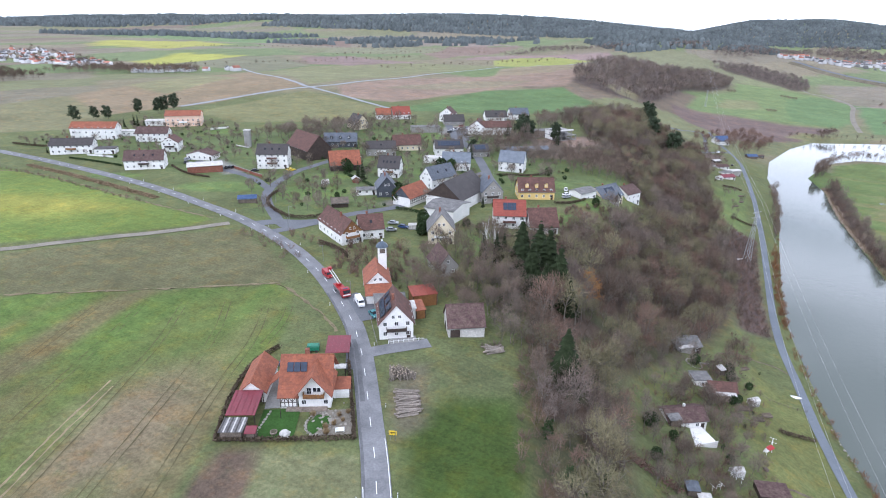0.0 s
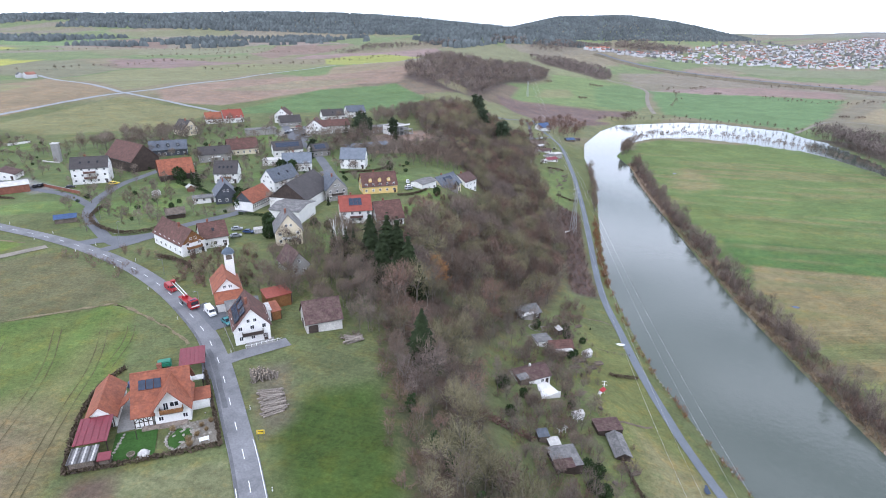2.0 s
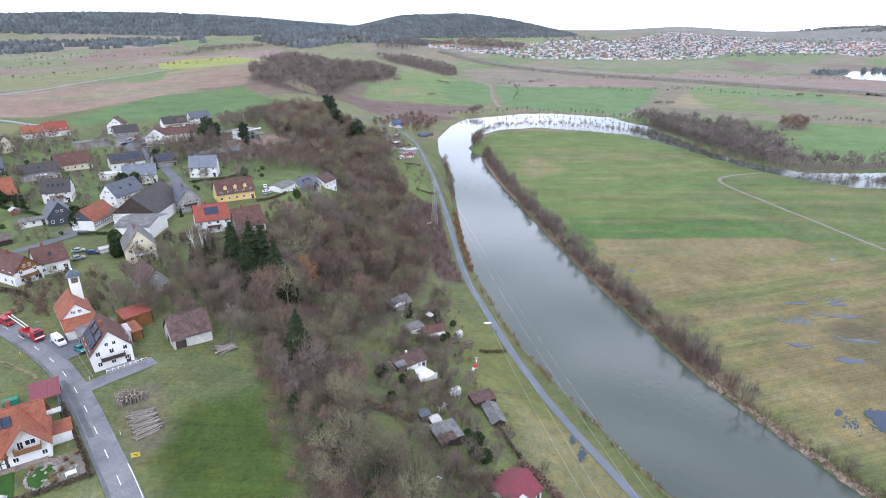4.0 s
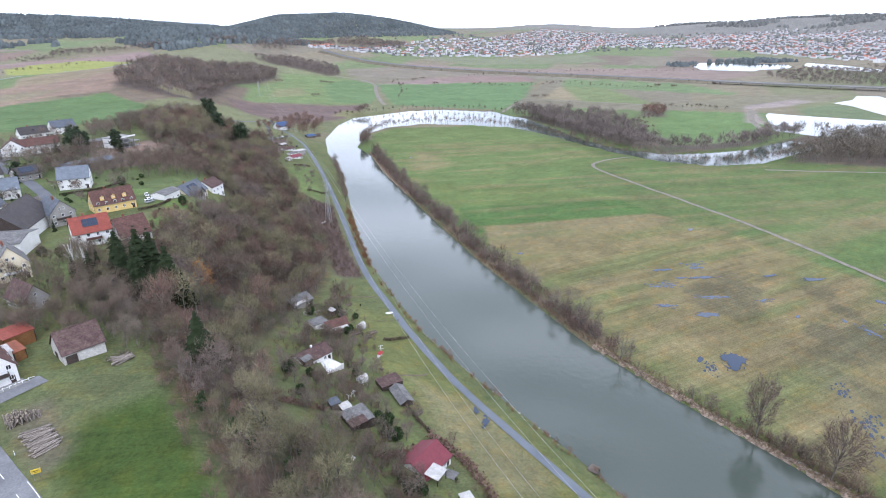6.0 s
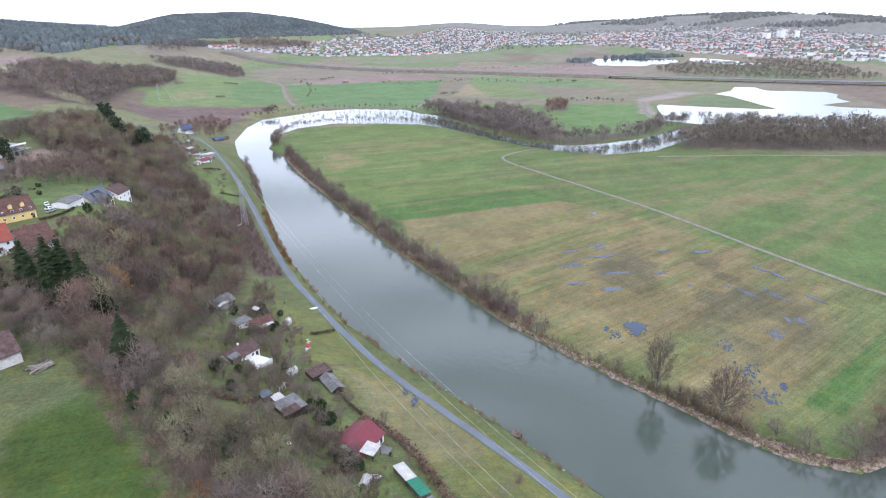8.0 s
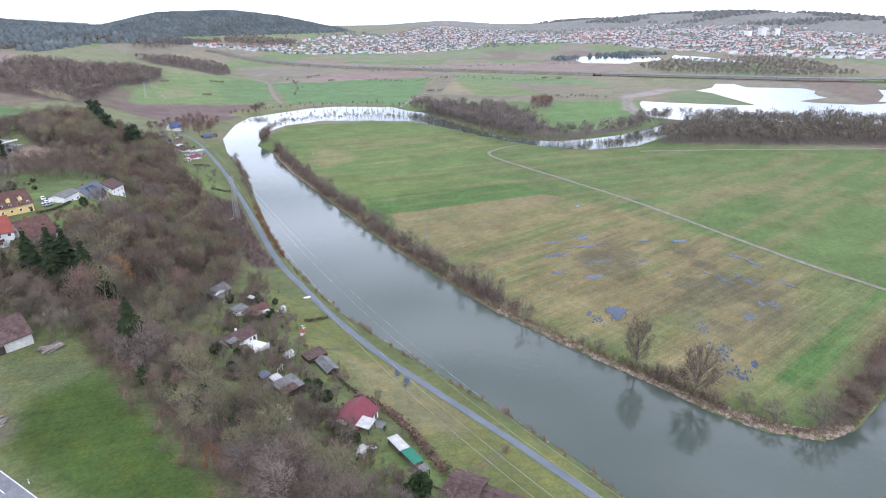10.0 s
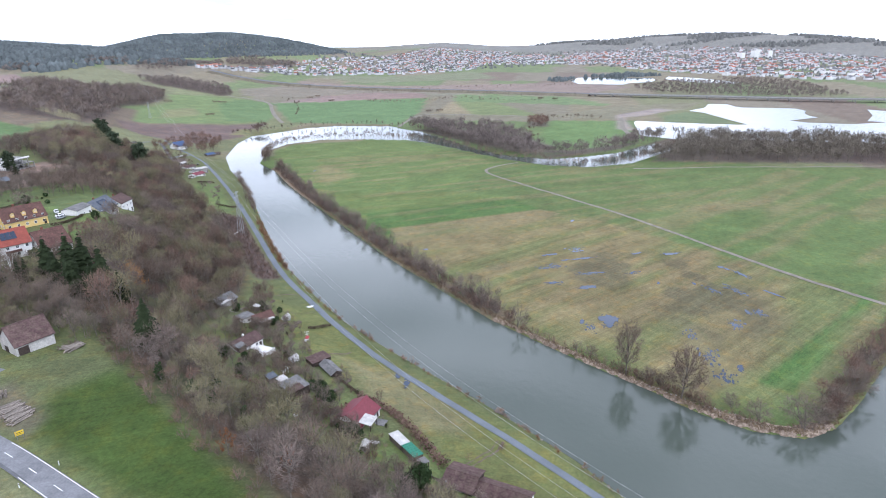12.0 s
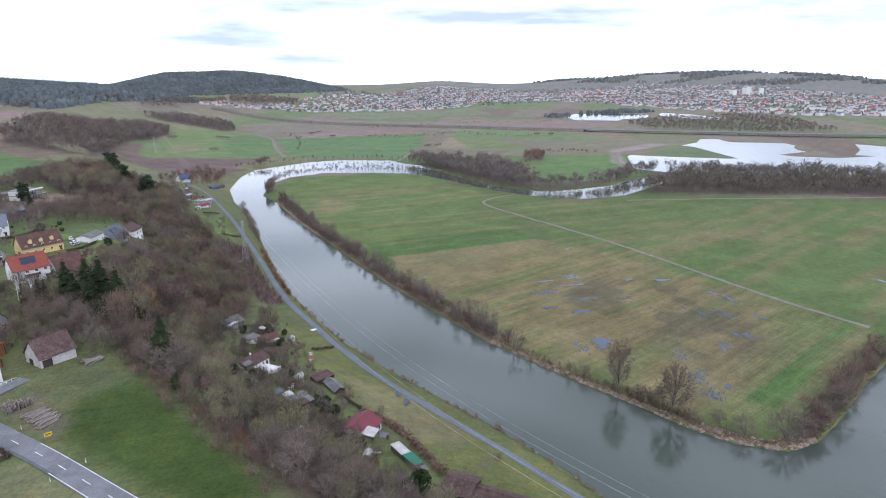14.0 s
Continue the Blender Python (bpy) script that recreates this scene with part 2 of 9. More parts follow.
def steps(line, every=3.0):
    """Points every few metres along a rounded line."""
    p = np.array(line, float)
    for _ in range(2):
        q = np.empty((2 * len(p) - 2, 2))
        q[0::2], q[1::2] = .75 * p[:-1] + .25 * p[1:], .25 * p[:-1] + .75 * p[1:]
        p = np.vstack([p[:1], q, p[-1:]])
    s = np.concatenate([[0], np.cumsum(np.hypot(*np.diff(p, axis=0).T))])
    k = np.linspace(0, s[-1], max(2, int(s[-1] / every) + 1))
    return np.stack([np.interp(k, s, p[:, 0]), np.interp(k, s, p[:, 1])], 1)


def sideways(p):
    d = np.gradient(p, axis=0)
    d /= np.maximum(np.hypot(d[:, 0], d[:, 1]), 1e-6)[:, None]
    return np.stack([d[:, 1], -d[:, 0]], 1)


def ribbon(name, line, left, right, lift, mat, every=3.0, across=4, ragged=0.0, crown=0.0):
    """A strip that lies on the land along a line."""
    p = steps(line, every)
    s = sideways(p)
    rng = np.random.default_rng(len(p))
    verts, n = [], across + 1
    for j in range(n):
        k = j / across
        wob = ragged * (rng.random(len(p)) - .5) if j in (0, across) else 0
        q = p + s * (left + (right - left) * k + wob)[:, None] if ragged and j in (0, across) else p + s * (left + (right - left) * k)
        verts.append(np.column_stack([q, height(q[:, 0], q[:, 1]) + lift + crown * (1 - (2 * k - 1) ** 2)]))
    v = np.stack(verts, 1).reshape(-1, 3)
    i = np.arange(len(p) - 1)[:, None] * n + np.arange(across)[None, :]
    f = np.stack([i, i + 1, i + n + 1, i + n], -1).reshape(-1, 4)[:, ::-1]
    me = array_mesh(name, v, f, [mat])
    return new(name, me)


# ---- the ground: one sheet to the horizon ----
def axis(lo, hi, step, far_lo, far_hi, grow=1.03):
    a, s = list(np.arange(lo, hi + .1, step)), step
    while a[-1] < far_hi:
        s = min(s * grow, 55)
        a.append(a[-1] + s)
    b, s = lo, step
    while b > far_lo:
        s = min(s * grow, 55)
        b -= s
        a.insert(0, b)
    return np.array(a)


GX, GY = axis(-170, 330, 2.0, -3500, 5600), axis(-60, 440, 2.0, -900, 5600)
GXX, GYY = np.meshgrid(GX, GY)
gx, gy = GXX.ravel(), GYY.ravel()
gz = height(gx, gy)


def blend(col, mask, colour, amount=1.0):
    k = (np.clip(mask, 0, 1) * amount)[:, None]
    col[:] = col * (1 - k) + np.array(colour) * k


def patch(col, poly, colour, soft=2.5, amount=1.0):
    lo, hi = np.min(poly, 0) - 20, np.max(poly, 0) + 20
    near = np.where((gx > lo[0]) & (gx < hi[0]) & (gy > lo[1]) & (gy < hi[1]))[0]
    d = water_side(gx[near], gy[near], poly)
    k = np.zeros(len(gx))
    k[near] = smooth(soft, -soft, d)
    blend(col, k, colour, amount)


def smooth_noise(x, y, size, seed):
    r = np.random.default_rng(seed)
    t = r.random((64, 64))
    u, v = x / size % 64, y / size % 64
    i, j = u.astype(int) % 64, v.astype(int) % 64
    a, b = u - np.floor(u), v - np.floor(v)
    a, b = a * a * (3 - 2 * a), b * b * (3 - 2 * b)
    return (t[j, i] * (1 - a) + t[j, (i + 1) % 64] * a) * (1 - b) + (t[(j + 1) % 64, i] * (1 - a) + t[(j + 1) % 64, (i + 1) % 64] * a) * b


GRASS, LEAVES = (.115, .135, .05), (.09, .066, .046)
col = np.tile(np.array(GRASS), (len(gx), 1)).astype(float)
# grass pales with distance from the village: haze painted into the ground colour
far_haze = smooth(700, 1300, np.hypot(gx, gy - 300))
blend(col, far_haze, (.165, .175, .095))
# far parcels: long strips, turned a little against each other
turn_u, turn_v = gx * .86 + gy * .5, gy * .86 - gx * .5
strip = np.floor(turn_v / 130 + .6 * np.sin(np.floor(turn_u / 420)))
block = np.floor(turn_u / 420)
dice = np.abs(np.sin(strip * 12.9898 + block * 78.233) * 43758.5453) % 1
far = smooth(560, 640, np.hypot(gx, gy))
# eastern hills washed to a dull pale tone in place of haze
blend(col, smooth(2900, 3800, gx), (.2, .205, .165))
# the parcel colours are pale too, haze included
for lo, hi, colour in ((0, .3, (.14, .205, .075)), (.3, .5, (.235, .2, .13)), (.5, .66, (.19, .2, .1)), (.66, .8, (.18, .125, .105)), (.8, 1, (.22, .19, .14))):
    blend(col, far * smooth(3900, 2900, gx) * ((dice >= lo) & (dice < hi)), colour, .6)

# slope under the woods, gardens and valley floor
SLOPE_WOOD = [(14, -20), (15, 20), (18, 75), (20, 105), (23, 128), (25, 150), (34, 176), (44, 200), (57, 228), (74, 252), (92, 268), (104, 282), (110, 305), (98, 330), (72, 345),
              (66, 385), (95, 396), (104, 440), (112, 490), (150, 520), (212, 520), (216, 480), (200, 440), (190, 414), (178, 385), (166, 345), (150, 292), (141, 262), (129, 234), (115, 207), (98, 186),
              (77, 170), (64, 156), (52, 142), (46, 116), (40, 95), (44, 72), (42, 50), (48, 20), (56, -20)]
patch(col, SLOPE_WOOD, LEAVES, 5)
blend(col, smooth(.52, .66, smooth_noise(gx, gy, 11, 9)) * inside(gx, gy, SLOPE_WOOD), (.085, .1, .042), .7)
flats = (gx > np.interp(gy, [-150, 0, 100, 200, 300, 440, 560], [120, 130, 150, 180, 230, 280, 330])) & (base(gx, gy) < 1.2) & (far < .5)
blend(col, flats, (.105, .145, .046))
patch(col, [(-129, 149), (-88, 154), (-50, 161), (-44, 155), (-40, 132), (-42, 119), (-45, 94), (-45, 70), (-44, 20), (-130, 20)], (.115, .15, .045), 1)
patch(col, [(-149, 181), (-118, 194), (-83, 209), (-76, 208), (-60, 188), (-47, 167), (-50, 161), (-127, 150)], (.125, .125, .055), 1)
patch(col, [(-240, 300), (-183, 273), (-132, 242), (-93, 221), (-99, 212), (-131, 199), (-230, 165), (-330, 250)], (.135, .19, .04), 1.5)
patch(col, [(-200, 249), (-159, 247), (-129, 232), (-163, 219), (-205, 226)], (.26, .26, .05), 12, .8)
patch(col, [(-43, 40), (-43, 76), (-41.5, 88), (-34, 88), (-33, 76), (-31, 40)], (.115, .088, .056), .8)
patch(col, [(-33, 88), (-14.5, 87), (-8.5, 60), (-6, 40), (-31, 40)], (.15, .16, .07), 1)
patch(col, [(-4, 101), (1, 107), (17, 108), (16, 74), (13, 42), (3, 40), (-3, 60), (-7, 92)], (.05, .08, .016), 4)
patch(col, [(-9, 112), (-2, 122), (14, 125), (16, 108), (2, 107), (-6, 100)], (.11, .128, .05), 7)
# beaten ground round the log piles
patch(col, [(-11, 118), (-3, 118), (-3, 96), (-8, 92), (-10.5, 100)], (.15, .13, .085), 2.5, .7)
# fields behind the village
# the more distant fields have paler colours that stand in for haze
for poly, colour in (([(-345, 544), (-313, 682), (-285, 880), (-150, 640), (-205, 503), (-259, 443)], (.22, .18, .1)),
                     ([(-330, 620), (-300, 760), (-240, 700), (-262, 560)], (.2, .2, .095)),
                     ([(-420, 420), (-345, 544), (-259, 443), (-230, 400), (-320, 375)], (.17, .17, .08)),
                     ([(-197, 460), (-141, 600), (-53, 511), (-70, 440), (-149, 425)], (.165, .17, .07)),
                     ([(-117, 643), (-40, 770), (62, 789), (199, 832), (137, 693), (81, 693), (-50, 549), (-100, 574)], (.235, .18, .12)),
                     ([(-70, 640), (20, 740), (110, 740), (60, 690), (-20, 640)], (.21, .19, .11)),
                     ([(-46, 505), (46, 662), (133, 686), (146, 584), (117, 519), (89, 510), (53, 505), (-22, 498)], (.1, .16, .055)),
                     ([(62, 789), (199, 832), (240, 960), (160, 960), (80, 900)], (.22, .19, .11)),
                     ([(-147, 650), (-30, 860), (80, 960), (95, 1060), (-40, 1130), (-169, 1053), (-233, 1020), (-270, 900)], (.185, .195, .09)),
                     ([(-935, 1591), (-1019, 1873), (-811, 2022), (-609, 1738), (-670, 1474), (-835, 1551)], (.31, .32, .075)),
                     ([(-596, 1141), (-599, 1366), (-427, 1304), (-447, 1074), (-466, 958)], (.31, .33, .07)),
                     ([(-472, 1028), (-433, 1289), (-367, 1296), (-233, 1045), (-285, 886), (-349, 955)], (.17, .175, .1)),
                     ([(-580, 1890), (-657, 2345), (-330, 2215), (-294, 1855)], (.19, .12, .105)),
                     ([(-304, 1268), (-215, 1346), (-38, 1138), (-169, 1053), (-244, 1094)], (.21, .15, .13)),
                     ([(-61, 1448), (7, 1815), (214, 1732), (88, 1488), (-7, 1297)], (.2, .13, .11)),
                     ([(172, 1504), (401, 1511), (377, 1367), (231, 1214), (28, 1274)], (.24, .18, .16)),
                     ([(95, 1227), (240, 1402), (296, 1245), (129, 950), (84, 1078)], (.25, .28, .07)),
                     ([(-1250, 2200), (-1150, 2560), (-560, 2420), (-600, 1920), (-811, 2040)], (.15, .22, .09)),
                     ([(-290, 1420), (-330, 1840), (0, 1800), (-90, 1440)], (.19, .2, .11)),
                     ([(-280, 2230), (-420, 2480), (40, 2100), (210, 1760), (0, 1830)], (.22, .19, .14))):
    patch(col, poly, colour, 3)
# valley side and fields beyond the bend
# colours here are paled as well, haze being mixed into them
for poly, colour in (([(300, 745), (380, 905), (500, 1040), (560, 1170), (640, 1110), (670, 1050), (640, 940), (560, 850), (495, 740), (430, 735), (350, 745)], (.15, .205, .075)),
                     ([(440, 760), (560, 990), (655, 1060), (660, 950), (600, 880), (541, 785), (490, 735)], (.12, .185, .07)),
                     ([(360, 800), (420, 900), (480, 930), (440, 830)], (.19, .2, .09)),
                     ([(279, 739), (340, 736), (433, 725), (490, 728), (422, 667), (385, 636), (345, 623), (290, 598), (282, 634), (262, 680)], (.15, .105, .09)),
                     ([(380, 655), (420, 690), (450, 672), (410, 640)], (.17, .175, .075)),
                     ([(560, 1180), (660, 1290), (760, 1280), (690, 1130), (640, 1110)], (.19, .21, .1)),
                     ([(510, 700), (610, 880), (665, 950), (720, 960), (790, 870), (915, 780), (711, 622), (590, 560)], (.12, .195, .075)),
                     ([(665, 960), (772, 980), (885, 945), (807, 865), (720, 900)], (.25, .195, .155)),
                     ([(790, 989), (921, 968), (1016, 860), (918, 789), (807, 865)], (.23, .16, .135)),
                     ([(727, 602), (889, 693), (912, 640), (753, 542)], (.24, .215, .12)),
                     ([(900, 700), (1010, 780), (1100, 560), (1000, 400), (912, 640)], (.145, .205, .085)),
                     ([(890, 690), (925, 620), (800, 440), (745, 535)], (.16, .2, .08)),
                     ([(1010, 880), (1080, 740), (1010, 770), (930, 790)], (.19, .19, .12)),
                     ([(743, 419), (830, 300), (690, 250), (582, 237), (561, 305), (640, 345), (706, 382)], (.125, .195, .065)),
                     ([(830, 330), (800, 430), (1000, 400), (1150, 300), (1000, 285), (940, 330)], (.19, .185, .11)),
                     ([(845, 262), (884, 165), (949, 220), (985, 250), (985, 275), (910, 285)], (.14, .18, .085)),
                     ([(900, 1250), (1000, 1010), (1070, 800), (1040, 780), (920, 975), (800, 1000), (700, 1120), (780, 1260)], (.2, .185, .125)),
                     ([(1010, 1350), (1100, 1050), (1500, 700), (1400, 540), (1200, 560), (960, 1260)], (.23, .19, .14)),
                     ([(1140, 1530), (1356, 1300), (1760, 1290), (1500, 1000), (1130, 1180)], (.18, .2, .11)),
                     ([(722, 1639), (1069, 1995), (1093, 2056), (771, 1726)], (.2, .24, .11)),
                     ([(1143, 1991), (1397, 1867), (1453, 1804), (1427, 1907), (1240, 1999)], (.2, .24, .11)),
                     ([(1400, 1860), (1640, 1830), (1600, 1900), (1450, 1960)], (.17, .22, .1))):
    patch(col, poly, colour, 3)
# the river meadow: mown strips, dry grass and the wet part
patch(col, [(300, 440), (355, 525), (395, 540), (470, 490), (490, 440), (470, 330), (440, 280), (330, 260), (262, 330)], (.12, .165, .05), 4)
patch(col, [(296, 385), (340, 420), (330, 360), (285, 350)], (.2, .18, .08), 8, .7)
patch(col, [(262, 330), (330, 258), (352, 200), (300, 190), (236, 255)], (.13, .17, .05), 5)
patch(col, [(245, 262), (345, 205), (333, 165), (220, 215)], (.078, .138, .036), 2)
patch(col, [(232, 222), (333, 168), (333, 151), (241, 162), (210, 195)], (.2, .178, .08), 2)
patch(col, [(215, 195), (313, 153), (352, 112), (331, 48), (300, -17), (189, -14), (160, 0), (165, 36), (176, 92), (192, 150)], (.172, .162, .064), 16)
patch(col, [(200, 120), (300, 90), (322, 50), (295, 0), (240, -5), (190, 30)], (.165, .138, .062), 20, .55)
patch(col, [(189, -10), (270, -26), (292, -27), (292, -40), (240, -43), (180, -32)], (.13, .145, .055), 5)
patch(col, [(172, -9), (292, -31), (330, 40), (210, 30), (165, 16)], (.155, .153, .062), 4, .65)
patch(col, [(184, -11), (292, -32), (300, -30), (300, -40), (240, -31), (184, -22)], (.075, .142, .036), 1.2)
patch(col, [(345, 165), (376, 168), (420, 262), (470, 268), (540, 160), (660, -30), (560, -160), (330, -100), (306, 0)], (.108, .15, .047), 4)
patch(col, [(370, 110), (400, 100), (470, 40), (440, 30)], (.2, .18, .08), 10, .7)
KNOLL = [(150, 735), (160, 690), (183, 645), (205, 640), (274, 748), (366, 918), (491, 1054), (550, 1165), (500, 1190), (400, 1110), (300, 1000), (225, 860)]
KNOLL_GLADE = [(186, 742), (204, 728), (222, 690), (206, 648), (190, 669)]
# leaf litter under the bare woods
for wood in ([(569, 508), (605, 461), (600, 345), (565, 280), (512, 300), (528, 374)], [(512, 300), (500, 260), (540, 242), (600, 222), (660, 222), (600, 245), (560, 262), (535, 300)],
             [(600, 215), (711, 205), (800, 150), (900, -10), (990, -120), (800, -130), (684, -22), (640, 42), (592, 110), (552, 168), (600, 178)],
             KNOLL,
             [(600, 1400), (640, 1280), (648, 1130), (679, 1128), (753, 1270), (745, 1320), (709, 1430)], [(688, 399), (696, 369), (758, 404), (743, 428)]):
    patch(col, wood, (.12, .098, .075), 5, .9)
patch(col, KNOLL_GLADE, (.2, .19, .1), 4)
# brown ground under the growth along the far bank
bank_d = to_line(gx, gy, RIGHT_BANK[:10]) + 5 * (smooth_noise(gx, gy, 9, 19) - .5)
blend(col, smooth(13, 7, bank_d) * smooth(75, 95, gy) * (water_side(gx, gy, RIVER) > 0), (.13, .103, .075), .85)
# gravel-pit shores
patch(col, [(740, 262), (860, 330), (900, 310), (1000, 300), (1010, 330), (880, 350), (735, 285)], (.27, .24, .19), 5)
# gardens by the river
patch(col, [(101, 20), (104, 60), (108, 110), (118, 150), (110, 175), (92, 150), (84, 115), (80, 80), (74, 45), (72, 10), (94, 5)], (.13, .145, .046), 4)
patch(col, [(93, 114), (104, 92), (97, 54), (84, 50), (75, 60), (80, 86)], (.19, .172, .085), 5, .65)
patch(col, [(60, 98), (76, 100), (70, 70), (58, 78)], (.125, .155, .05), 4, .8)
patch(col, [(66, 62), (72, 40), (60, 25), (48, 55), (56, 72)], (.12, .16, .05), 4, .8)
patch(col, [(170, 318), (181, 330), (216, 402), (194, 405), (168, 342)], (.13, .175, .055), 3)
patch(col, [(118, 205), (131, 202), (150, 250), (180, 315), (168, 322), (150, 290), (138, 255)], (.105, .08, .062), 3)
patch(col, [(-95, 262), (-78, 222), (-60, 215), (-40, 232), (10, 262), (70, 262), (100, 300), (60, 440), (-60, 440), (-130, 390), (-210, 395), (-250, 350), (-200, 320), (-130, 290)], (.105, .145, .05), 6, .7)
# bare earth: building site, yards and diggings
for poly, colour in (([(50, 345), (72, 340), (95, 362), (104, 392), (98, 412), (60, 398)], (.23, .17, .125)), ([(66, 352), (84, 360), (92, 380), (76, 378)], (.3, .24, .18)),
                     ([(196, 440), (226, 474), (252, 520), (236, 520), (210, 492), (190, 462)], (.13, .095, .075)), ([(-6, 396), (12, 398), (22, 430), (2, 436)], (.27, .26, .25)),
                     ([(-135, 312), (-112, 292), (-104, 298), (-126, 322)], (.27, .26, .25)), ([(-28, 246), (-18, 240), (-6, 262), (-14, 268)], (.2, .18, .15))):
    patch(col, poly, colour, 3, .85)
patch(col, [(46, 212), (49, 248), (62, 250), (76, 246), (70, 226), (56, 214)], (.14, .145, .06), 4, .85)
# lawns in the village
for cx, cy, rx, ry in ((-105, 268, 22, 9), (-62, 262, 18, 12), (-58, 290, 12, 8), (-30, 215, 10, 7), (0, 292, 14, 6), (48, 285, 16, 8), (-15, 395, 18, 12), (12, 196, 8, 12),
                       (50, 232, 14, 8), (66, 258, 8, 6), (-165, 285, 14, 5), (-12, 305, 12, 6), (40, 205, 14, 6), (-150, 395, 14, 8)):
    blend(col, smooth(1.15, .8, np.hypot((gx - cx) / rx, (gy - cy) / ry)), (.12, .175, .05))


mottle = smooth_noise(gx, gy, 23, 3) * .6 + smooth_noise(gx, gy, 7, 4) * .4
# long streaks left by mowing and drilling
low_meadow = smooth(175, 150, gy + .3 * (gx - 230))
turn_ = np.where(low_meadow > .5, radians(-13), radians(-29))
mu, mv = gx * np.cos(turn_) + gy * np.sin(turn_), gy * np.cos(turn_) - gx * np.sin(turn_)
mow = smooth_noise(mu, mv * 9, 60, 5) * .6 + smooth_noise(mu, mv * 4, 45, 6) * .4
meadow = flats * smooth(520, 440, gy)
blend(col, meadow * smooth(.45, .7, mow), (.205, .165, .08), .42)
blend(col, meadow * smooth(.5, .25, mow), (.088, .145, .042), .35)
wet = smooth(40, 10, to_line(gx, gy, [(205, 110), (255, 80), (270, 40), (230, 15)])) * smooth(.45, .62, smooth_noise(gx, gy, 13, 8))
blend(col, wet * meadow, (.1, .095, .05), .7)
cu, cv = gx * .98 - gy * .18, gx * .18 + gy * .98
drill = smooth_noise(cu * 6, cv, 40, 7) * .5 + smooth_noise(cu * 2.5, cv, 30, 10) * .5
crop = inside(gx, gy, [(-129, 149), (-88, 154), (-50, 161), (-44, 155), (-40, 132), (-42, 119), (-45, 94), (-45, 70), (-44, 20), (-130, 20)])
bare = smooth_noise(cu * 2, cv * .5, 30, 17)
blend(col, crop, (.105, .14, .034), .75)
blend(col, crop * smooth(.42, .62, drill) * smooth(.3, .6, bare), (.15, .125, .06), .75)
blend(col, crop * smooth(.5, .3, drill), (.088, .148, .03), .6)
blend(col, crop * smooth(12, 2, np.hypot((gx + 62) / 1.6, (gy - 92) / 3)), (.2, .16, .095), .6)
col *= (.84 + .32 * mottle)[:, None]
col *= np.array([.965, .93, 1.08])
col[:, 1] = np.maximum(col[:, 1], .74 * col[:, 0])
col[:, 2] = np.minimum(col[:, 2], .92 * col[:, 1])
me = bpy.data.meshes.new("ground")
nx, ny = len(GX), len(GY)
quad = (np.arange(ny - 1)[:, None] * nx + np.arange(nx - 1)[None, :]).ravel()
me = array_mesh("ground", np.column_stack([gx, gy, gz]), np.stack([quad, quad + 1, quad + nx + 1, quad + nx], 1), [])
me.polygons.foreach_set("use_smooth", np.ones(len(me.polygons), bool))
mown = me.attributes.new("mown", "FLOAT", "POINT")
mown.data.foreach_set("value", np.asarray(meadow * low_meadow * smooth(4, -4, gx - np.interp(gy, [-42, 25, 110, 257], [292, 317, 355, 403])), np.float32))
# ground colours, with distance haze painted into the far ones
layer = me.color_attributes.new("soil_and_haze", "FLOAT_COLOR", "POINT")
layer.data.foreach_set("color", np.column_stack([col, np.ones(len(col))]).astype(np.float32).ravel())


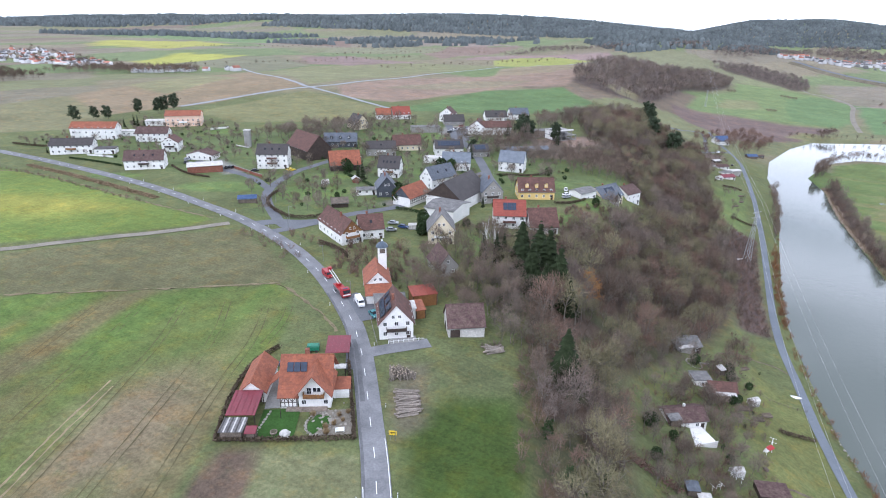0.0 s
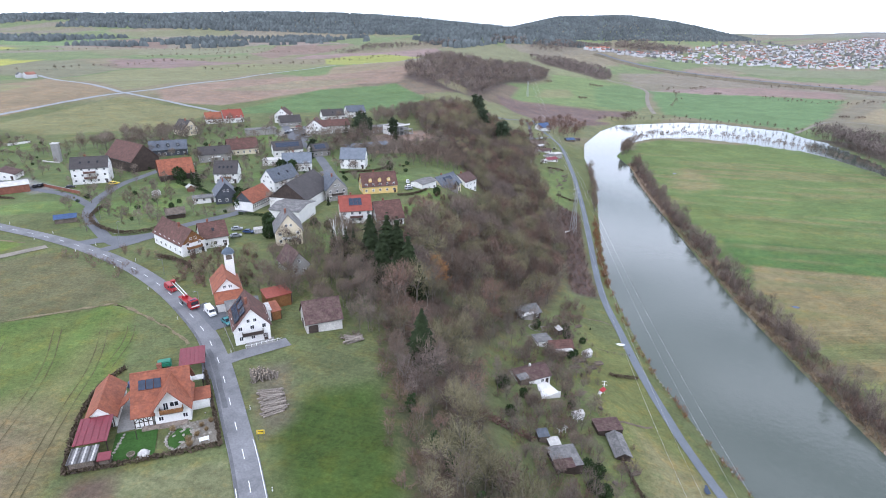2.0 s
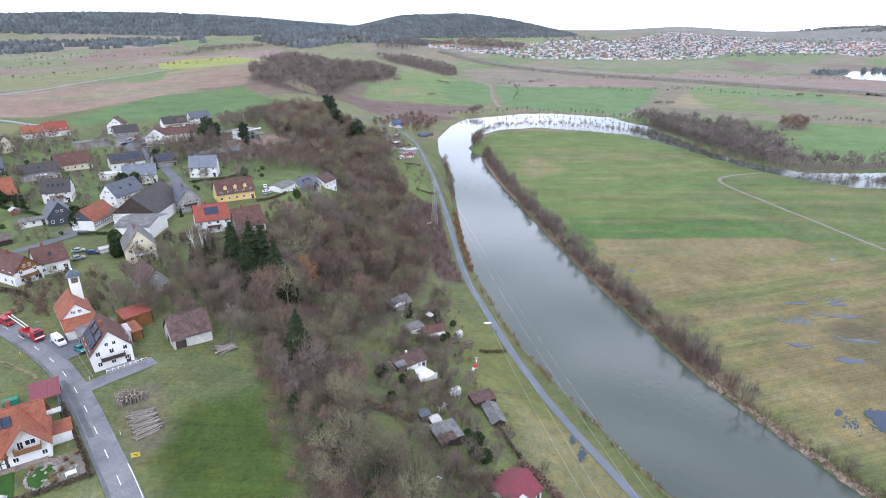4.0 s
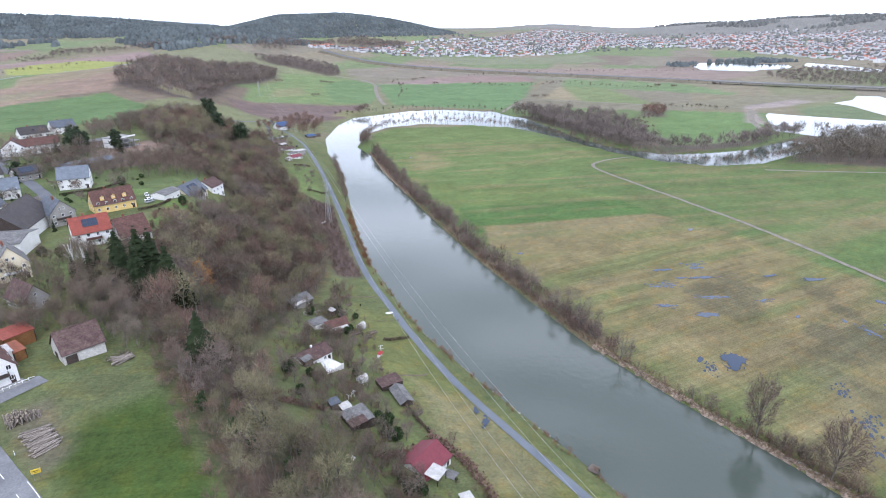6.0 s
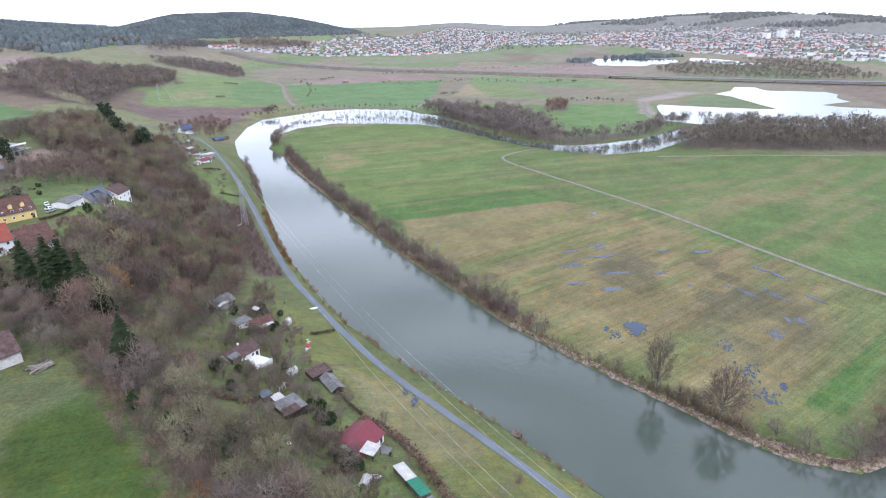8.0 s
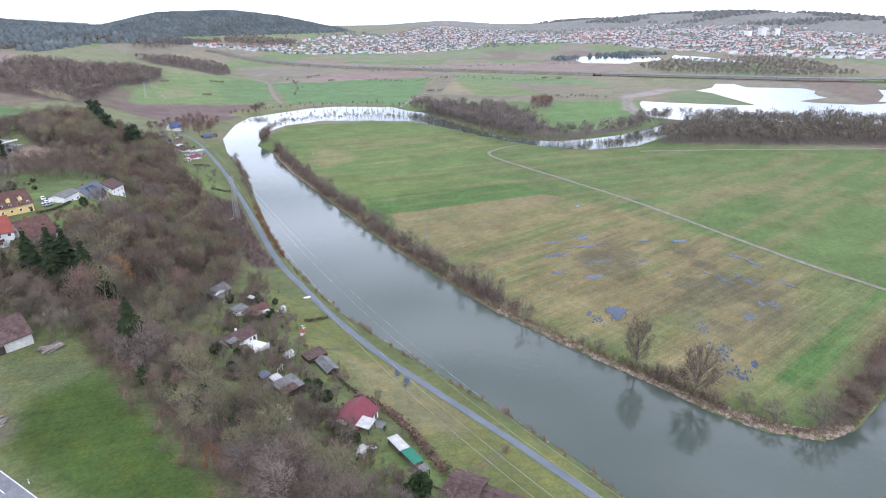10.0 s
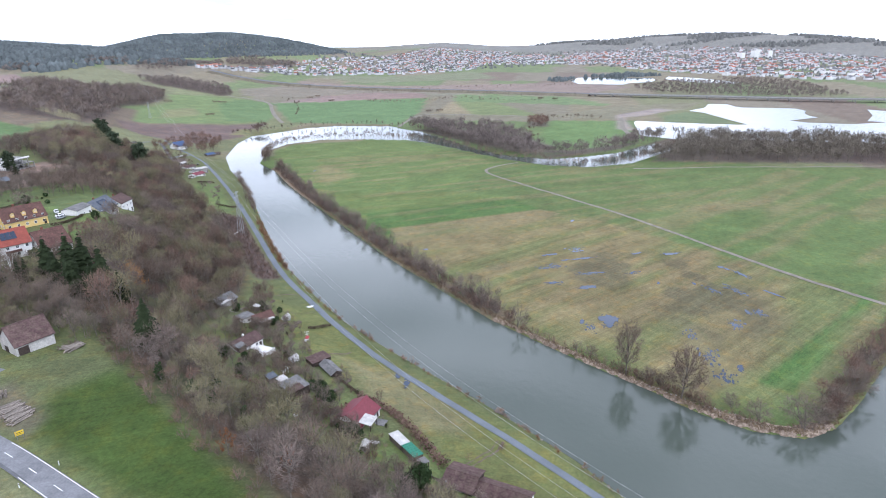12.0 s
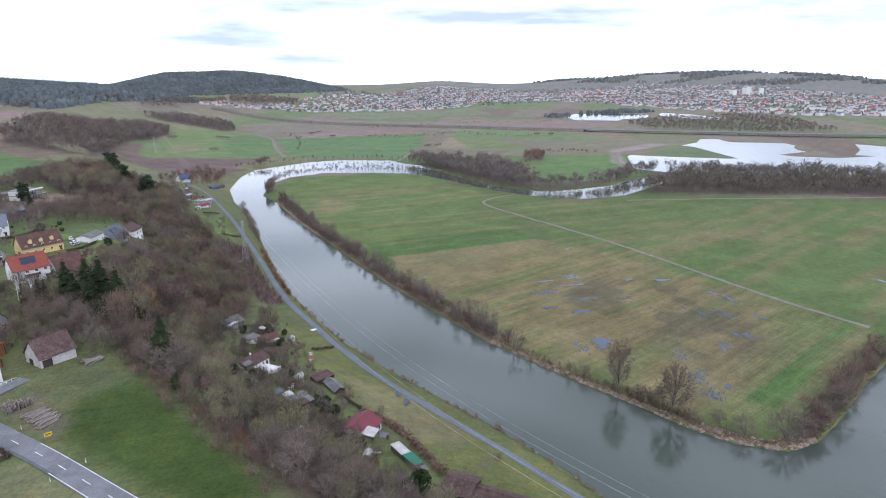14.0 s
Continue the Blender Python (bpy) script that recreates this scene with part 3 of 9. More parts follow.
def ground_material():
    m = bpy.data.materials.new("grass_and_soil")
    m.use_nodes = True
    n, l = m.node_tree.nodes, m.node_tree.links
    b = n["Principled BSDF"]
    b.inputs["Roughness"].default_value = .95
    b.inputs["Specular IOR Level"].default_value = .15
    at, co = n.new("ShaderNodeAttribute"), n.new("ShaderNodeTexCoord")
    at.attribute_name = "soil_and_haze"
    last = at.outputs["Color"]
    for scale, amount, detail in ((1.3, .2, 5), (.3, .13, 4), (.06, .1, 4), (5.0, .22, 3)):
        noise_, ramp, mix = n.new("ShaderNodeTexNoise"), n.new("ShaderNodeMapRange"), n.new("ShaderNodeMix")
        noise_.inputs["Scale"].default_value, noise_.inputs["Detail"].default_value = scale, detail
        ramp.inputs["From Min"].default_value, ramp.inputs["From Max"].default_value = .3, .7
        ramp.inputs["To Min"].default_value, ramp.inputs["To Max"].default_value = 1 - amount, 1 + amount
        mix.data_type, mix.blend_type = "RGBA", "MULTIPLY"
        mix.inputs["Factor"].default_value = 1
        l.new(co.outputs["Object"], noise_.inputs["Vector"])
        l.new(noise_.outputs["Fac"], ramp.inputs["Value"])
        l.new(last, mix.inputs[6])
        l.new(ramp.outputs["Result"], mix.inputs[7])
        last = mix.outputs[2]
    # straw-coloured and mossy tufts
    for scale, lo, hi, colour in ((.16, .5, .66, (1.3, 1.08, .86)), (.5, .54, .68, (1.22, 1.06, .9)), (.23, .54, .7, (.74, .9, .78))):
        tuft, amount, mix = n.new("ShaderNodeTexNoise"), n.new("ShaderNodeMapRange"), n.new("ShaderNodeMix")
        tuft.inputs["Scale"].default_value, tuft.inputs["Detail"].default_value, tuft.inputs["Roughness"].default_value = scale, 7, .68
        amount.inputs["From Min"].default_value, amount.inputs["From Max"].default_value, amount.inputs["To Max"].default_value = lo, hi, .75
        mix.data_type, mix.blend_type = "RGBA", "MULTIPLY"
        mix.inputs[7].default_value = (*colour, 1)
        l.new(co.outputs["Object"], tuft.inputs["Vector"])
        l.new(tuft.outputs["Fac"], amount.inputs["Value"])
        l.new(amount.outputs["Result"], mix.inputs["Factor"])
        l.new(last, mix.inputs[6])
        last = mix.outputs[2]
    # fine streaks in the direction of mowing, one for each part of the meadow
    part_of, other = n.new("ShaderNodeAttribute"), n.new("ShaderNodeMath")
    part_of.attribute_name = "mown"
    other.operation = "SUBTRACT"
    other.inputs[0].default_value = .45
    l.new(part_of.outputs["Fac"], other.inputs[1])
    for turn, long, thin, low, amount in ((-29, 22, .9, .84, other.outputs["Value"]), (-13, 24, .9, .88, part_of.outputs["Fac"]), (-13, 50, 4.5, .86, part_of.outputs["Fac"])):
        mp, streak, ramp, mix = n.new("ShaderNodeMapping"), n.new("ShaderNodeTexNoise"), n.new("ShaderNodeMapRange"), n.new("ShaderNodeMix")
        mp.vector_type = "TEXTURE"
        mp.inputs["Rotation"].default_value, mp.inputs["Scale"].default_value = (0, 0, radians(turn)), (long, thin, 5)
        streak.inputs["Scale"].default_value, streak.inputs["Detail"].default_value = 1.0, 5
        ramp.inputs["From Min"].default_value, ramp.inputs["From Max"].default_value = .32, .68
        ramp.inputs["To Min"].default_value, ramp.inputs["To Max"].default_value = low, 2 - low
        mix.data_type, mix.blend_type = "RGBA", "MULTIPLY"
        l.new(amount, mix.inputs["Factor"])
        l.new(co.outputs["Object"], mp.inputs["Vector"])
        l.new(mp.outputs["Vector"], streak.inputs["Vector"])
        l.new(streak.outputs["Fac"], ramp.inputs["Value"])
        l.new(last, mix.inputs[6])
        l.new(ramp.outputs["Result"], mix.inputs[7])
        last = mix.outputs[2]
    l.new(last, b.inputs["Base Color"])
    return m


me.materials.append(ground_material())
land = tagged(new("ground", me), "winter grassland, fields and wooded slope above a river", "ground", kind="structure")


# ---- water ----
def water_material(name, colour, ripple, rough_, ior=1.6):
    m = bpy.data.materials.new(name)
    m.use_nodes = True
    n, l = m.node_tree.nodes, m.node_tree.links
    b = n["Principled BSDF"]
    b.inputs["Base Color"].default_value = (*colour, 1)
    b.inputs["Roughness"].default_value, b.inputs["IOR"].default_value = rough_, ior
    co, mp, nz, bp = n.new("ShaderNodeTexCoord"), n.new("ShaderNodeMapping"), n.new("ShaderNodeTexNoise"), n.new("ShaderNodeBump")
    nz.inputs["Scale"].default_value, nz.inputs["Detail"].default_value = .5, 5
    bp.inputs["Strength"].default_value, bp.inputs["Distance"].default_value = ripple, .3
    l.new(co.outputs["Object"], mp.inputs["Vector"])
    l.new(mp.outputs["Vector"], nz.inputs["Vector"])
    l.new(nz.outputs["Fac"], bp.inputs["Height"])
    l.new(bp.outputs["Normal"], b.inputs["Normal"])
    return m


RIVER_WATER = water_material("river_water", (.066, .08, .063), .13, .08, 1.52)
# the puddles' blue sky reflection is partly tinted into the base colour
PUDDLE_WATER = water_material("sky_tinted_puddle_water", (.05, .066, .1), .03, .07, 1.3)


def sheet(name, x0, x1, y0, y1, z, mat, label, category):
    me_ = mesh_of(name, [(x0, y0, z), (x1, y0, z), (x1, y1, z), (x0, y1, z)], [(0, 1, 2, 3)], mat)
    return tagged(new(name, me_), label, category, kind="structure")


sheet("water", 60, 660, -300, 640, -1.0, RIVER_WATER, "wide slow grey-green river with a bend", "river")


def lake_sheet(shore, z, label):
    area = sum(ax * by - bx * ay for (ax, ay), (bx, by) in zip(shore, shore[1:] + shore[:1]))
    edge = shore if area > 0 else shore[::-1]
    me_ = mesh_of("water", [(x, y, z) for x, y in edge], [tuple(range(len(edge)))], RIVER_WATER)
    return tagged(new("water", me_), label, "lake", kind="structure")


lake_sheet(LAKE, .35, "pale gravel-pit lake beside the meadows")
lake_sheet(FAR_LAKE, .45, "long far lake before the town")
lake_sheet(SIDE_LAKE, .45, "narrow far pond behind a bare wood")

# ---- roads ----
ASPHALT = material("asphalt", (.2, .2, .205), .9, .16, 3, .12, tint=(.165, .165, .17))
PALE_ASPHALT = material("old_asphalt", (.144, .148, .158), .9, .15, 3, .12)
GRAVEL = material("gravel_track", (.216, .194, .158), .95, .25, 4, .2)
PAINT_LINE = material("road_paint", (.75, .75, .73), .7, .15, 5, .8)
DIRT = material("bare_earth", (.144, .115, .086), .95, .25, 3, .3)
main_road = tagged(ribbon("road", MAIN_ROAD, -2.6, 2.6, .14, ASPHALT, 2.5, 6, crown=.06), "grey asphalt village road with white markings", "road", kind="structure")
LANE_ASPHALT = material("bluish_lane_asphalt", (.15, .165, .185), .85, .15, 3, .12)
river_lane = tagged(ribbon("road", RIVER_ROAD, -1.6, 1.6, .12, LANE_ASPHALT, 3, 4), "narrow pale asphalt lane along the river", "lane", kind="structure")
PATCH = material("dark_road_repair", (.13, .13, .135), .9, .15, 3, .3)
ribbon("road_repair", MAIN_ROAD[2:12], -2.55, -1.7, .165, PATCH, 2.5, 2, ragged=.25)
ribbon("road_repair", MAIN_ROAD[5:9], -1.6, -.6, .2, PATCH, 2.5, 2, ragged=.3)
for ob in bpy.data.objects:
    if ob.name.startswith("road_repair"):
        tagged(ob, "darker asphalt repair strip on the road", "road repair", kind="structure")
LANES = [([(-54, 214.7), (-61, 211), (-70, 228), (-80, 250), (-83, 268), (-80, 297), (-68, 317), (-61, 331)], 2.2, PALE_ASPHALT, "village lane"),
         ([(-137, 318), (-114.8, 299.4), (-96, 286.4), (-83, 266)], 2.0, PALE_ASPHALT, "village lane"),
         ([(-66, 206), (-54, 215), (-47, 222), (-38, 231), (-20.7, 239.4), (-11.7, 256), (2, 280), (14, 296), (22.3, 306)], 2.3, PALE_ASPHALT, "village lane"),
         ([(25.7, 273), (23.5, 289), (22.3, 306), (20.6, 332), (16.8, 361), (10.2, 384), (4.8, 410), (0.7, 452)], 2.6, PALE_ASPHALT, "village lane"),
         ([(11, 384), (8, 405), (16, 428), (30, 436)], 6.0, PALE_ASPHALT, "paved yard"),
         ([(-18, 122.8), (-13, 125), (-8, 126.3), (-3, 128)], 2.2, ASPHALT, "driveway"),
         ([(-28, 154), (-23.5, 149), (-20, 143), (-18.5, 140)], 3.4, PALE_ASPHALT, "paved forecourt"),
         ([(-84, 216), (-103, 205), (-129, 195), (-151, 184), (-230, 150)], 1.9, GRAVEL, "field track"),
         ([(-219, 489), (-181, 569), (-147, 624), (-108, 663), (-13, 864), (73, 935), (340, 1274)], 3.0, PALE_ASPHALT, "field road"),
         ([(-149, 635), (-91, 569), (-47, 505)], 2.4, PALE_ASPHALT, "field road"),
         ([(-149, 635), (-218, 752), (-321, 957)], 2.6, PALE_ASPHALT, "field road"),
         ([(466, 272), (440, 279), (419, 279), (408, 268), (403, 257), (373, 165), (355, 110), (334, 63), (317, 25), (302, -7), (298, -25), (292, -42)], 1.5, GRAVEL, "meadow path"),
         ([(508, 169), (562, 110), (613, 45), (690, -45)], 1.6, GRAVEL, "meadow path"),
         ([(498, 705), (541, 785), (601, 880), (640, 935), (671, 1003), (686, 1085), (667, 1105), (680, 1150)], 3.2, GRAVEL, "field track"),
         ([(640, 940), (700, 955), (772, 966), (875, 938), (960, 900)], 2.2, GRAVEL, "field track"),
         ([(575, 540), (640, 580), (702, 610), (750, 534), (787, 444)], 2.4, GRAVEL, "field track"),
         ([(690, 246), (760, 290), (815, 312), (850, 330)], 3.4, GRAVEL, "gravel shore track"),
         ([(-74, 216), (-66, 219), (-58, 217.5), (-50, 220)], 3.0, PALE_ASPHALT, "village lane"),
         ([(192, 470), (199, 478), (214, 497), (235, 522), (262, 536)], 1.8, PALE_ASPHALT, "village lane"),
         ([(236, 523), (250, 560), (266, 600), (266, 616), (246, 609), (225, 590)], 1.6, PALE_ASPHALT, "village lane")]
PALE_ROAD = material("pale_field_road", (.27, .28, .29), .9, .15, 3, .12)
LANES = [(line, half, PALE_ROAD if kind == "field road" else mat, kind) for line, half, mat, kind in LANES]
for line, half, mat, kind in LANES:
    p_ = tagged(ribbon("pavement" if "paved" in kind else "path", line, -half, half, .16 if mat is not ASPHALT else .13, mat, 3, 4, ragged=.2),
                {"village lane": "pale asphalt lane between the houses", "paved yard": "paved yard with parked cars", "driveway": "asphalt driveway beside the white house",
                 "paved forecourt": "grey paved forecourt by the fire station", "field track": "pale gravel track between fields", "field road": "grey asphalt road between fields",
                 "meadow path": "pale gravel path across the meadow", "gravel shore track": "bare gravel track at the lake shore", "worn garden path": "worn earth path through a garden"}[kind],
                kind, kind="structure")
RUT = material("trodden_crop", (.1, .088, .045), .95, .25, 3, .3)
# wheel tracks in the crop
PALE_RUT = material("dried_wheel_rut", (.25, .2, .12), .95, .25, 3, .3)
TRACKS = ([(-100, 60), (-98, 100), (-97, 131), (-96, 145)], [(-86, 40), (-85, 80), (-84, 119), (-84, 146)], [(-72, 40), (-71, 80), (-70, 112), (-70, 126), (-73, 148)],
          [(-61, 30), (-60, 78), (-59, 93), (-58, 109), (-57, 128), (-61, 149)], [(-50, 30), (-49, 78), (-49, 107), (-47, 130), (-50, 150)], [(-44, 126), (-42, 138), (-43, 147)])
for line in TRACKS:
    for off in (-.9, .9):
        ob = ribbon("wheel_track", [(x + off, y) for x, y in line], -.07, .07, .05, RUT, 2, 1, ragged=.16)
        tagged(ob, "bare wheel track through the young crop", "wheel track", "wheel tracks", "structure")
for line in ([(-76, 40), (-75, 92), (-74, 100), (-73, 109)], [(-74.2, 40), (-73.2, 90), (-72.2, 99), (-71.4, 107)]):
    tagged(ribbon("wheel_track", line, -.2, .2, .05, PALE_RUT, 2, 1, ragged=.3), "pale dried wheel track in the crop", "wheel track", "wheel tracks", "structure")
for line in ([(-126, 150), (-88, 155), (-50, 162)], [(-50, 161), (-43, 155), (-31, 140), (-27, 133)], [(-330, 240), (-235, 300), (-183, 274), (-132, 243), (-93, 222)]):
    tagged(ribbon("grass_verge", line, -.4, .4, .1, material("dry_verge_grass", (.173, .144, .086), .95, .3, 3, .4), 2, 2, ragged=1.2), "strip of dry pale grass at the field edge", "verge", kind="structure")


# centre dashes and edge lines
def dashes(line, first, on, gap, wide, count, off=0.0):
    p_ = steps(line, .5)
    s_ = sideways(p_)
    q = p_ + s_ * off
    zz = height(p_[:, 0], p_[:, 1])
    for k in range(count):
        a = int((first + k * (on + gap)) / .5)
        b_ = min(a + int(on / .5), len(q) - 1)
        if b_ <= a:
            break
        v = []
        for i in range(a, b_ + 1):
            for w in (-wide / 2, wide / 2):
                xx, yy = q[i] + s_[i] * w
                v.append((xx, yy, zz[i] + .215 - abs(off) * .008))
        n = b_ - a
        f = [(2 * i, 2 * i + 2, 2 * i + 3, 2 * i + 1) for i in range(n)]
        ob = part("road_marking", mesh_of("road_marking", v, f, PAINT_LINE), None, main_road)


dashes(MAIN_ROAD, 3, 3, 6, .14, 46)
dashes(MAIN_ROAD, 0, 62, 1, .13, 1, 2.35)
dashes(MAIN_ROAD, 0, 50, 1, .13, 1, -2.35)


# ---- trees ----
BARK = material("grey_brown_bark", (.165, .145, .122), .95, .3, 6, 1.5)
TWIGS = material("bare_brown_twigs", (.162, .123, .096), .95, .25, 3, .3, piece=.4, tree=True)
TWIGS_RED = material("bare_reddish_twigs", (.175, .115, .088), .95, .25, 3, .3, piece=.4, tree=True)


def prism(a, b, ra, rb, sides):
    """Corners and faces of a tapered stick."""
    a, b = np.array(a, float), np.array(b, float)
    d = (b - a) / max(np.linalg.norm(b - a), 1e-6)
    u = np.cross(d, (0, 0, 1) if abs(d[2]) < .9 else (1, 0, 0))
    u /= np.linalg.norm(u)
    w = np.cross(d, u)
    ang = np.arange(sides) * 2 * math.pi / sides
    ring = np.cos(ang)[:, None] * u + np.sin(ang)[:, None] * w
    v = np.vstack([a + ring * ra, b + ring * rb])
    f = [(i, (i + 1) % sides, sides + (i + 1) % sides, sides + i) for i in range(sides)]
    return v, f


class Stock:
    """Gathers sticks and blades into one mesh."""
    def __init__(self):
        self.v, self.f, self.n = [], [], 0

    def add(self, v, f):
        self.v.append(np.asarray(v, float))
        self.f += [tuple(i + self.n for i in q) + (-1,) * (4 - len(q)) for q in f]
        self.n += len(v)

    def stick(self, a, b, ra, rb, sides=3):
        self.add(*prism(a, b, ra, rb, sides))

    def blade(self, a, b, wide, rng):
        a, b = np.array(a, float), np.array(b, float)
        s = np.cross(b - a, rng.normal(size=3))
        s = s / max(np.linalg.norm(s), 1e-6) * wide / 2
        self.add([a - s, a + s, b], [(0, 1, 2)])

    def arrays(self):
        return np.vstack(self.v), np.array(self.f)


def bare_tree(seed, tall, wide, limbs=16, twigs=12, twig_wide=.1, trunk=.2, low=.3, stems=1, side=2):
    """Trunk and crown of a leafless tree: boughs that end on a rounded shell, and many twigs round them."""
    rng = np.random.default_rng(seed)
    wood, crown = Stock(), Stock()
    for s in range(stems):
        foot = np.array([*(rng.normal(size=2) * (.0 if stems == 1 else .5)), -.4])
        head = np.array([*(foot[:2] + rng.normal(size=2) * (.05 if stems == 1 else .18) * wide), tall * .78])
        fork = foot + (head - foot) * (low + .08)
        wood.stick(foot, fork, trunk, trunk * .8, 5)
        wood.stick(fork, head, trunk * .8, trunk * .25, 4)
        n = max(4, limbs // stems)
        for i in range(n):
            k = (i + .5) / n
            up = 1 - 1.55 * k
            ang = i * 2.4 + rng.random() * .8
            r = wide * .5 * math.sqrt(max(.05, 1 - up * up)) * (.75 + .35 * rng.random())
            end = np.array([head[0] * .6 + math.cos(ang) * r, head[1] * .6 + math.sin(ang) * r, tall * (.6 + .38 * up) * (.93 + .12 * rng.random())])
            start = foot + (head - foot) * min(.95, low + .12 + .6 * (1 - k) * rng.random())
            mid = start * .45 + end * .55 + np.array([0, 0, -.04 * tall])
            wood.stick(start, mid, trunk * .38, trunk * .2, 3)
            wood.stick(mid, end, trunk * .2, .025, 3)
            out = end - np.array([head[0] * .6, head[1] * .6, tall * .55])
            out /= max(np.linalg.norm(out), .1)
            for t in range(twigs):
                q = rng.random() ** .7
                root = mid + (end - mid) * q + rng.normal(size=3) * wide * .045
                way = rng.normal(size=3) * .75 + out + np.array([0, 0, .35])
                way /= np.linalg.norm(way)
                long = (.5 + .8 * rng.random()) * wide * .15
                crown.blade(root, root + way * long, twig_wide, rng)
                for _ in range(side):
                    w2 = way + rng.normal(size=3) * .8
                    r2 = root + way * long * (.2 + .6 * rng.random())
                    crown.blade(r2, r2 + w2 / np.linalg.norm(w2) * long * .75, twig_wide * .85, rng)
    return wood.arrays(), crown.arrays()


def round_tree(seed, tall, wide, sprays, sw, limbs=5, low=.3, long=.2, trunk=.14):
    """A leafless tree with a rounded, lobed crown of fine sprays on a few forked limbs."""
    rng = np.random.default_rng(seed)
    wood, crown = Stock(), Stock()
    mid_z, rad = tall * .57, np.array([wide * .5, wide * .5, tall * .44])
    lobes = rng.normal(size=(6, 3)) + np.array([0, 0, .3])
    lobes /= np.linalg.norm(lobes, axis=1)[:, None]
    fork = np.array([rng.normal() * .1, rng.normal() * .1, tall * low])
    wood.stick((0, 0, -.4), fork, trunk, trunk * .8, 4)
    centre = np.array([fork[0], fork[1], mid_z])
    for i in range(limbs):
        a = i * 2.4 + rng.random()
        up = -.25 + 1.15 * (i + .5) / limbs
        r = math.sqrt(max(.08, 1 - up * up))
        end = centre + rad * (math.cos(a) * r, math.sin(a) * r, up) * .82
        knee = fork + (end - fork) * .5 + np.array([0, 0, .05 * tall])
        wood.stick(fork, knee, trunk * .5, trunk * .3, 3)
        wood.stick(knee, end, trunk * .3, .02, 3)
        if limbs > 6:
            for _ in range(2):
                wood.stick(knee, knee + (end - knee) * .8 + rng.normal(size=3) * wide * .12, trunk * .22, .015, 3)
    for _ in range(sprays):
        d = rng.normal(size=3)
        d[2] = abs(d[2]) if rng.random() < .62 else d[2]
        d /= np.linalg.norm(d)
        lump = .8 + .3 * max(0, float(np.max(lobes @ d)) - .55) / .45
        k = lump * (.42 + .58 * rng.random() ** .6)
        tip = centre + rad * d * k
        way = d * rad / np.linalg.norm(d * rad) + rng.normal(size=3) * .45 + np.array([0, 0, .3])
        way /= np.linalg.norm(way)
        crown.blade(tip - way * wide * long * (.6 + .8 * rng.random()), tip, sw, rng)
    return wood.arrays(), crown.arrays()


def scatter(name, protos, spots, label, category, mats):
    """Many trees as one joined mesh: spots are x, y, turn, scale, kind."""
    vs, fs, ms, tones, n = [], [], [], [], 0
    z = height(np.array([s[0] for s in spots]), np.array([s[1] for s in spots]))
    for (x, y, turn, size, kind), gz_ in zip(spots, z):
        c, s = math.cos(turn) * size, math.sin(turn) * size
        for k, (v, f) in enumerate(protos[kind % len(protos)]):
            vs.append(np.column_stack([v[:, 0] * c - v[:, 1] * s + x, v[:, 0] * s + v[:, 1] * c + y, v[:, 2] * size + gz_]))
            fs.append(np.where(f >= 0, f + n, -1))
            tones.append(np.full(len(v), math.sin(x * 12.9898 + y * 78.233) * 43758.5453 % 1))
            ms.append(np.full(len(f), k + (2 * (kind // len(protos)) if len(mats) > 2 else 0)))
            n += len(v)
    me_ = set_tone(array_mesh(name, np.vstack(vs), np.vstack(fs), mats, np.concatenate(ms)), np.concatenate(tones))
    return tagged(new(name, me_), label, category, kind="stuff")


def spread(poly, gap, seed, keep=None):
    """Uneven spots inside an outline, about gap metres apart."""
    rng = np.random.default_rng(seed)
    lo, hi = np.min(poly, 0), np.max(poly, 0)
    xs, ys = np.meshgrid(np.arange(lo[0], hi[0], gap), np.arange(lo[1], hi[1], gap))
    x = xs.ravel() + (rng.random(xs.size) - .5) * gap * .95
    y = ys.ravel() + (rng.random(xs.size) - .5) * gap * .95
    k = inside(x, y, poly)
    if keep is not None:
        k &= keep(x, y)
    return [(a, b, rng.random() * 6.28, .75 + .5 * rng.random(), int(rng.integers(0, 1000))) for a, b in zip(x[k], y[k])]




# ---- house materials ----
WHITE = material("white_render", (.76, .75, .72), .85, .07, 3, .35)
CREAM = material("cream_render", (.68, .6, .44), .85, .08, 3, .35)
YELLOW = material("yellow_render", (.68, .5, .2), .85, .08, 3, .35)
APRICOT = material("apricot_render", (.72, .52, .4), .85, .08, 3, .35)
GREYW = material("grey_render", (.302, .288, .266), .9, .15, 3, .35)
SLATE_WALL = material("slate_cladding", (.061, .068, .083), .7, .2, 4, .6)
DARK_WOOD = material("dark_brown_boards", (.05, .036, .029), .8, .25, 5, .8)
HONEY_WOOD = material("honey_brown_boards", (.202, .094, .032), .7, .25, 5, .8)
OLD_WOOD = material("weathered_boards", (.144, .119, .097), .9, .3, 5, .8)
BRICK = material("red_brick", (.216, .094, .065), .9, .25, 6, .8)
CONCRETE = material("grey_concrete", (.274, .266, .252), .9, .18, 3, .4)
RUBBLE = material("rubble_stone", (.245, .202, .166), .95, .3, 3, .8)
ORANGE_TILE = material("orange_red_tiles", (.27, .09, .046), .75, .2, 2.2, .5, tint=(.215, .074, .042))
RED_TILE = material("bright_red_tiles", (.235, .058, .038), .7, .15, 2.2, .5)
BROWN_TILE = material("red_brown_tiles", (.118, .058, .046), .8, .25, 2.2, .5, tint=(.09, .047, .036))
DULL_TILE = material("dull_purple_brown_tiles", (.097, .061, .058), .85, .25, 2.2, .4, tint=(.122, .086, .072))
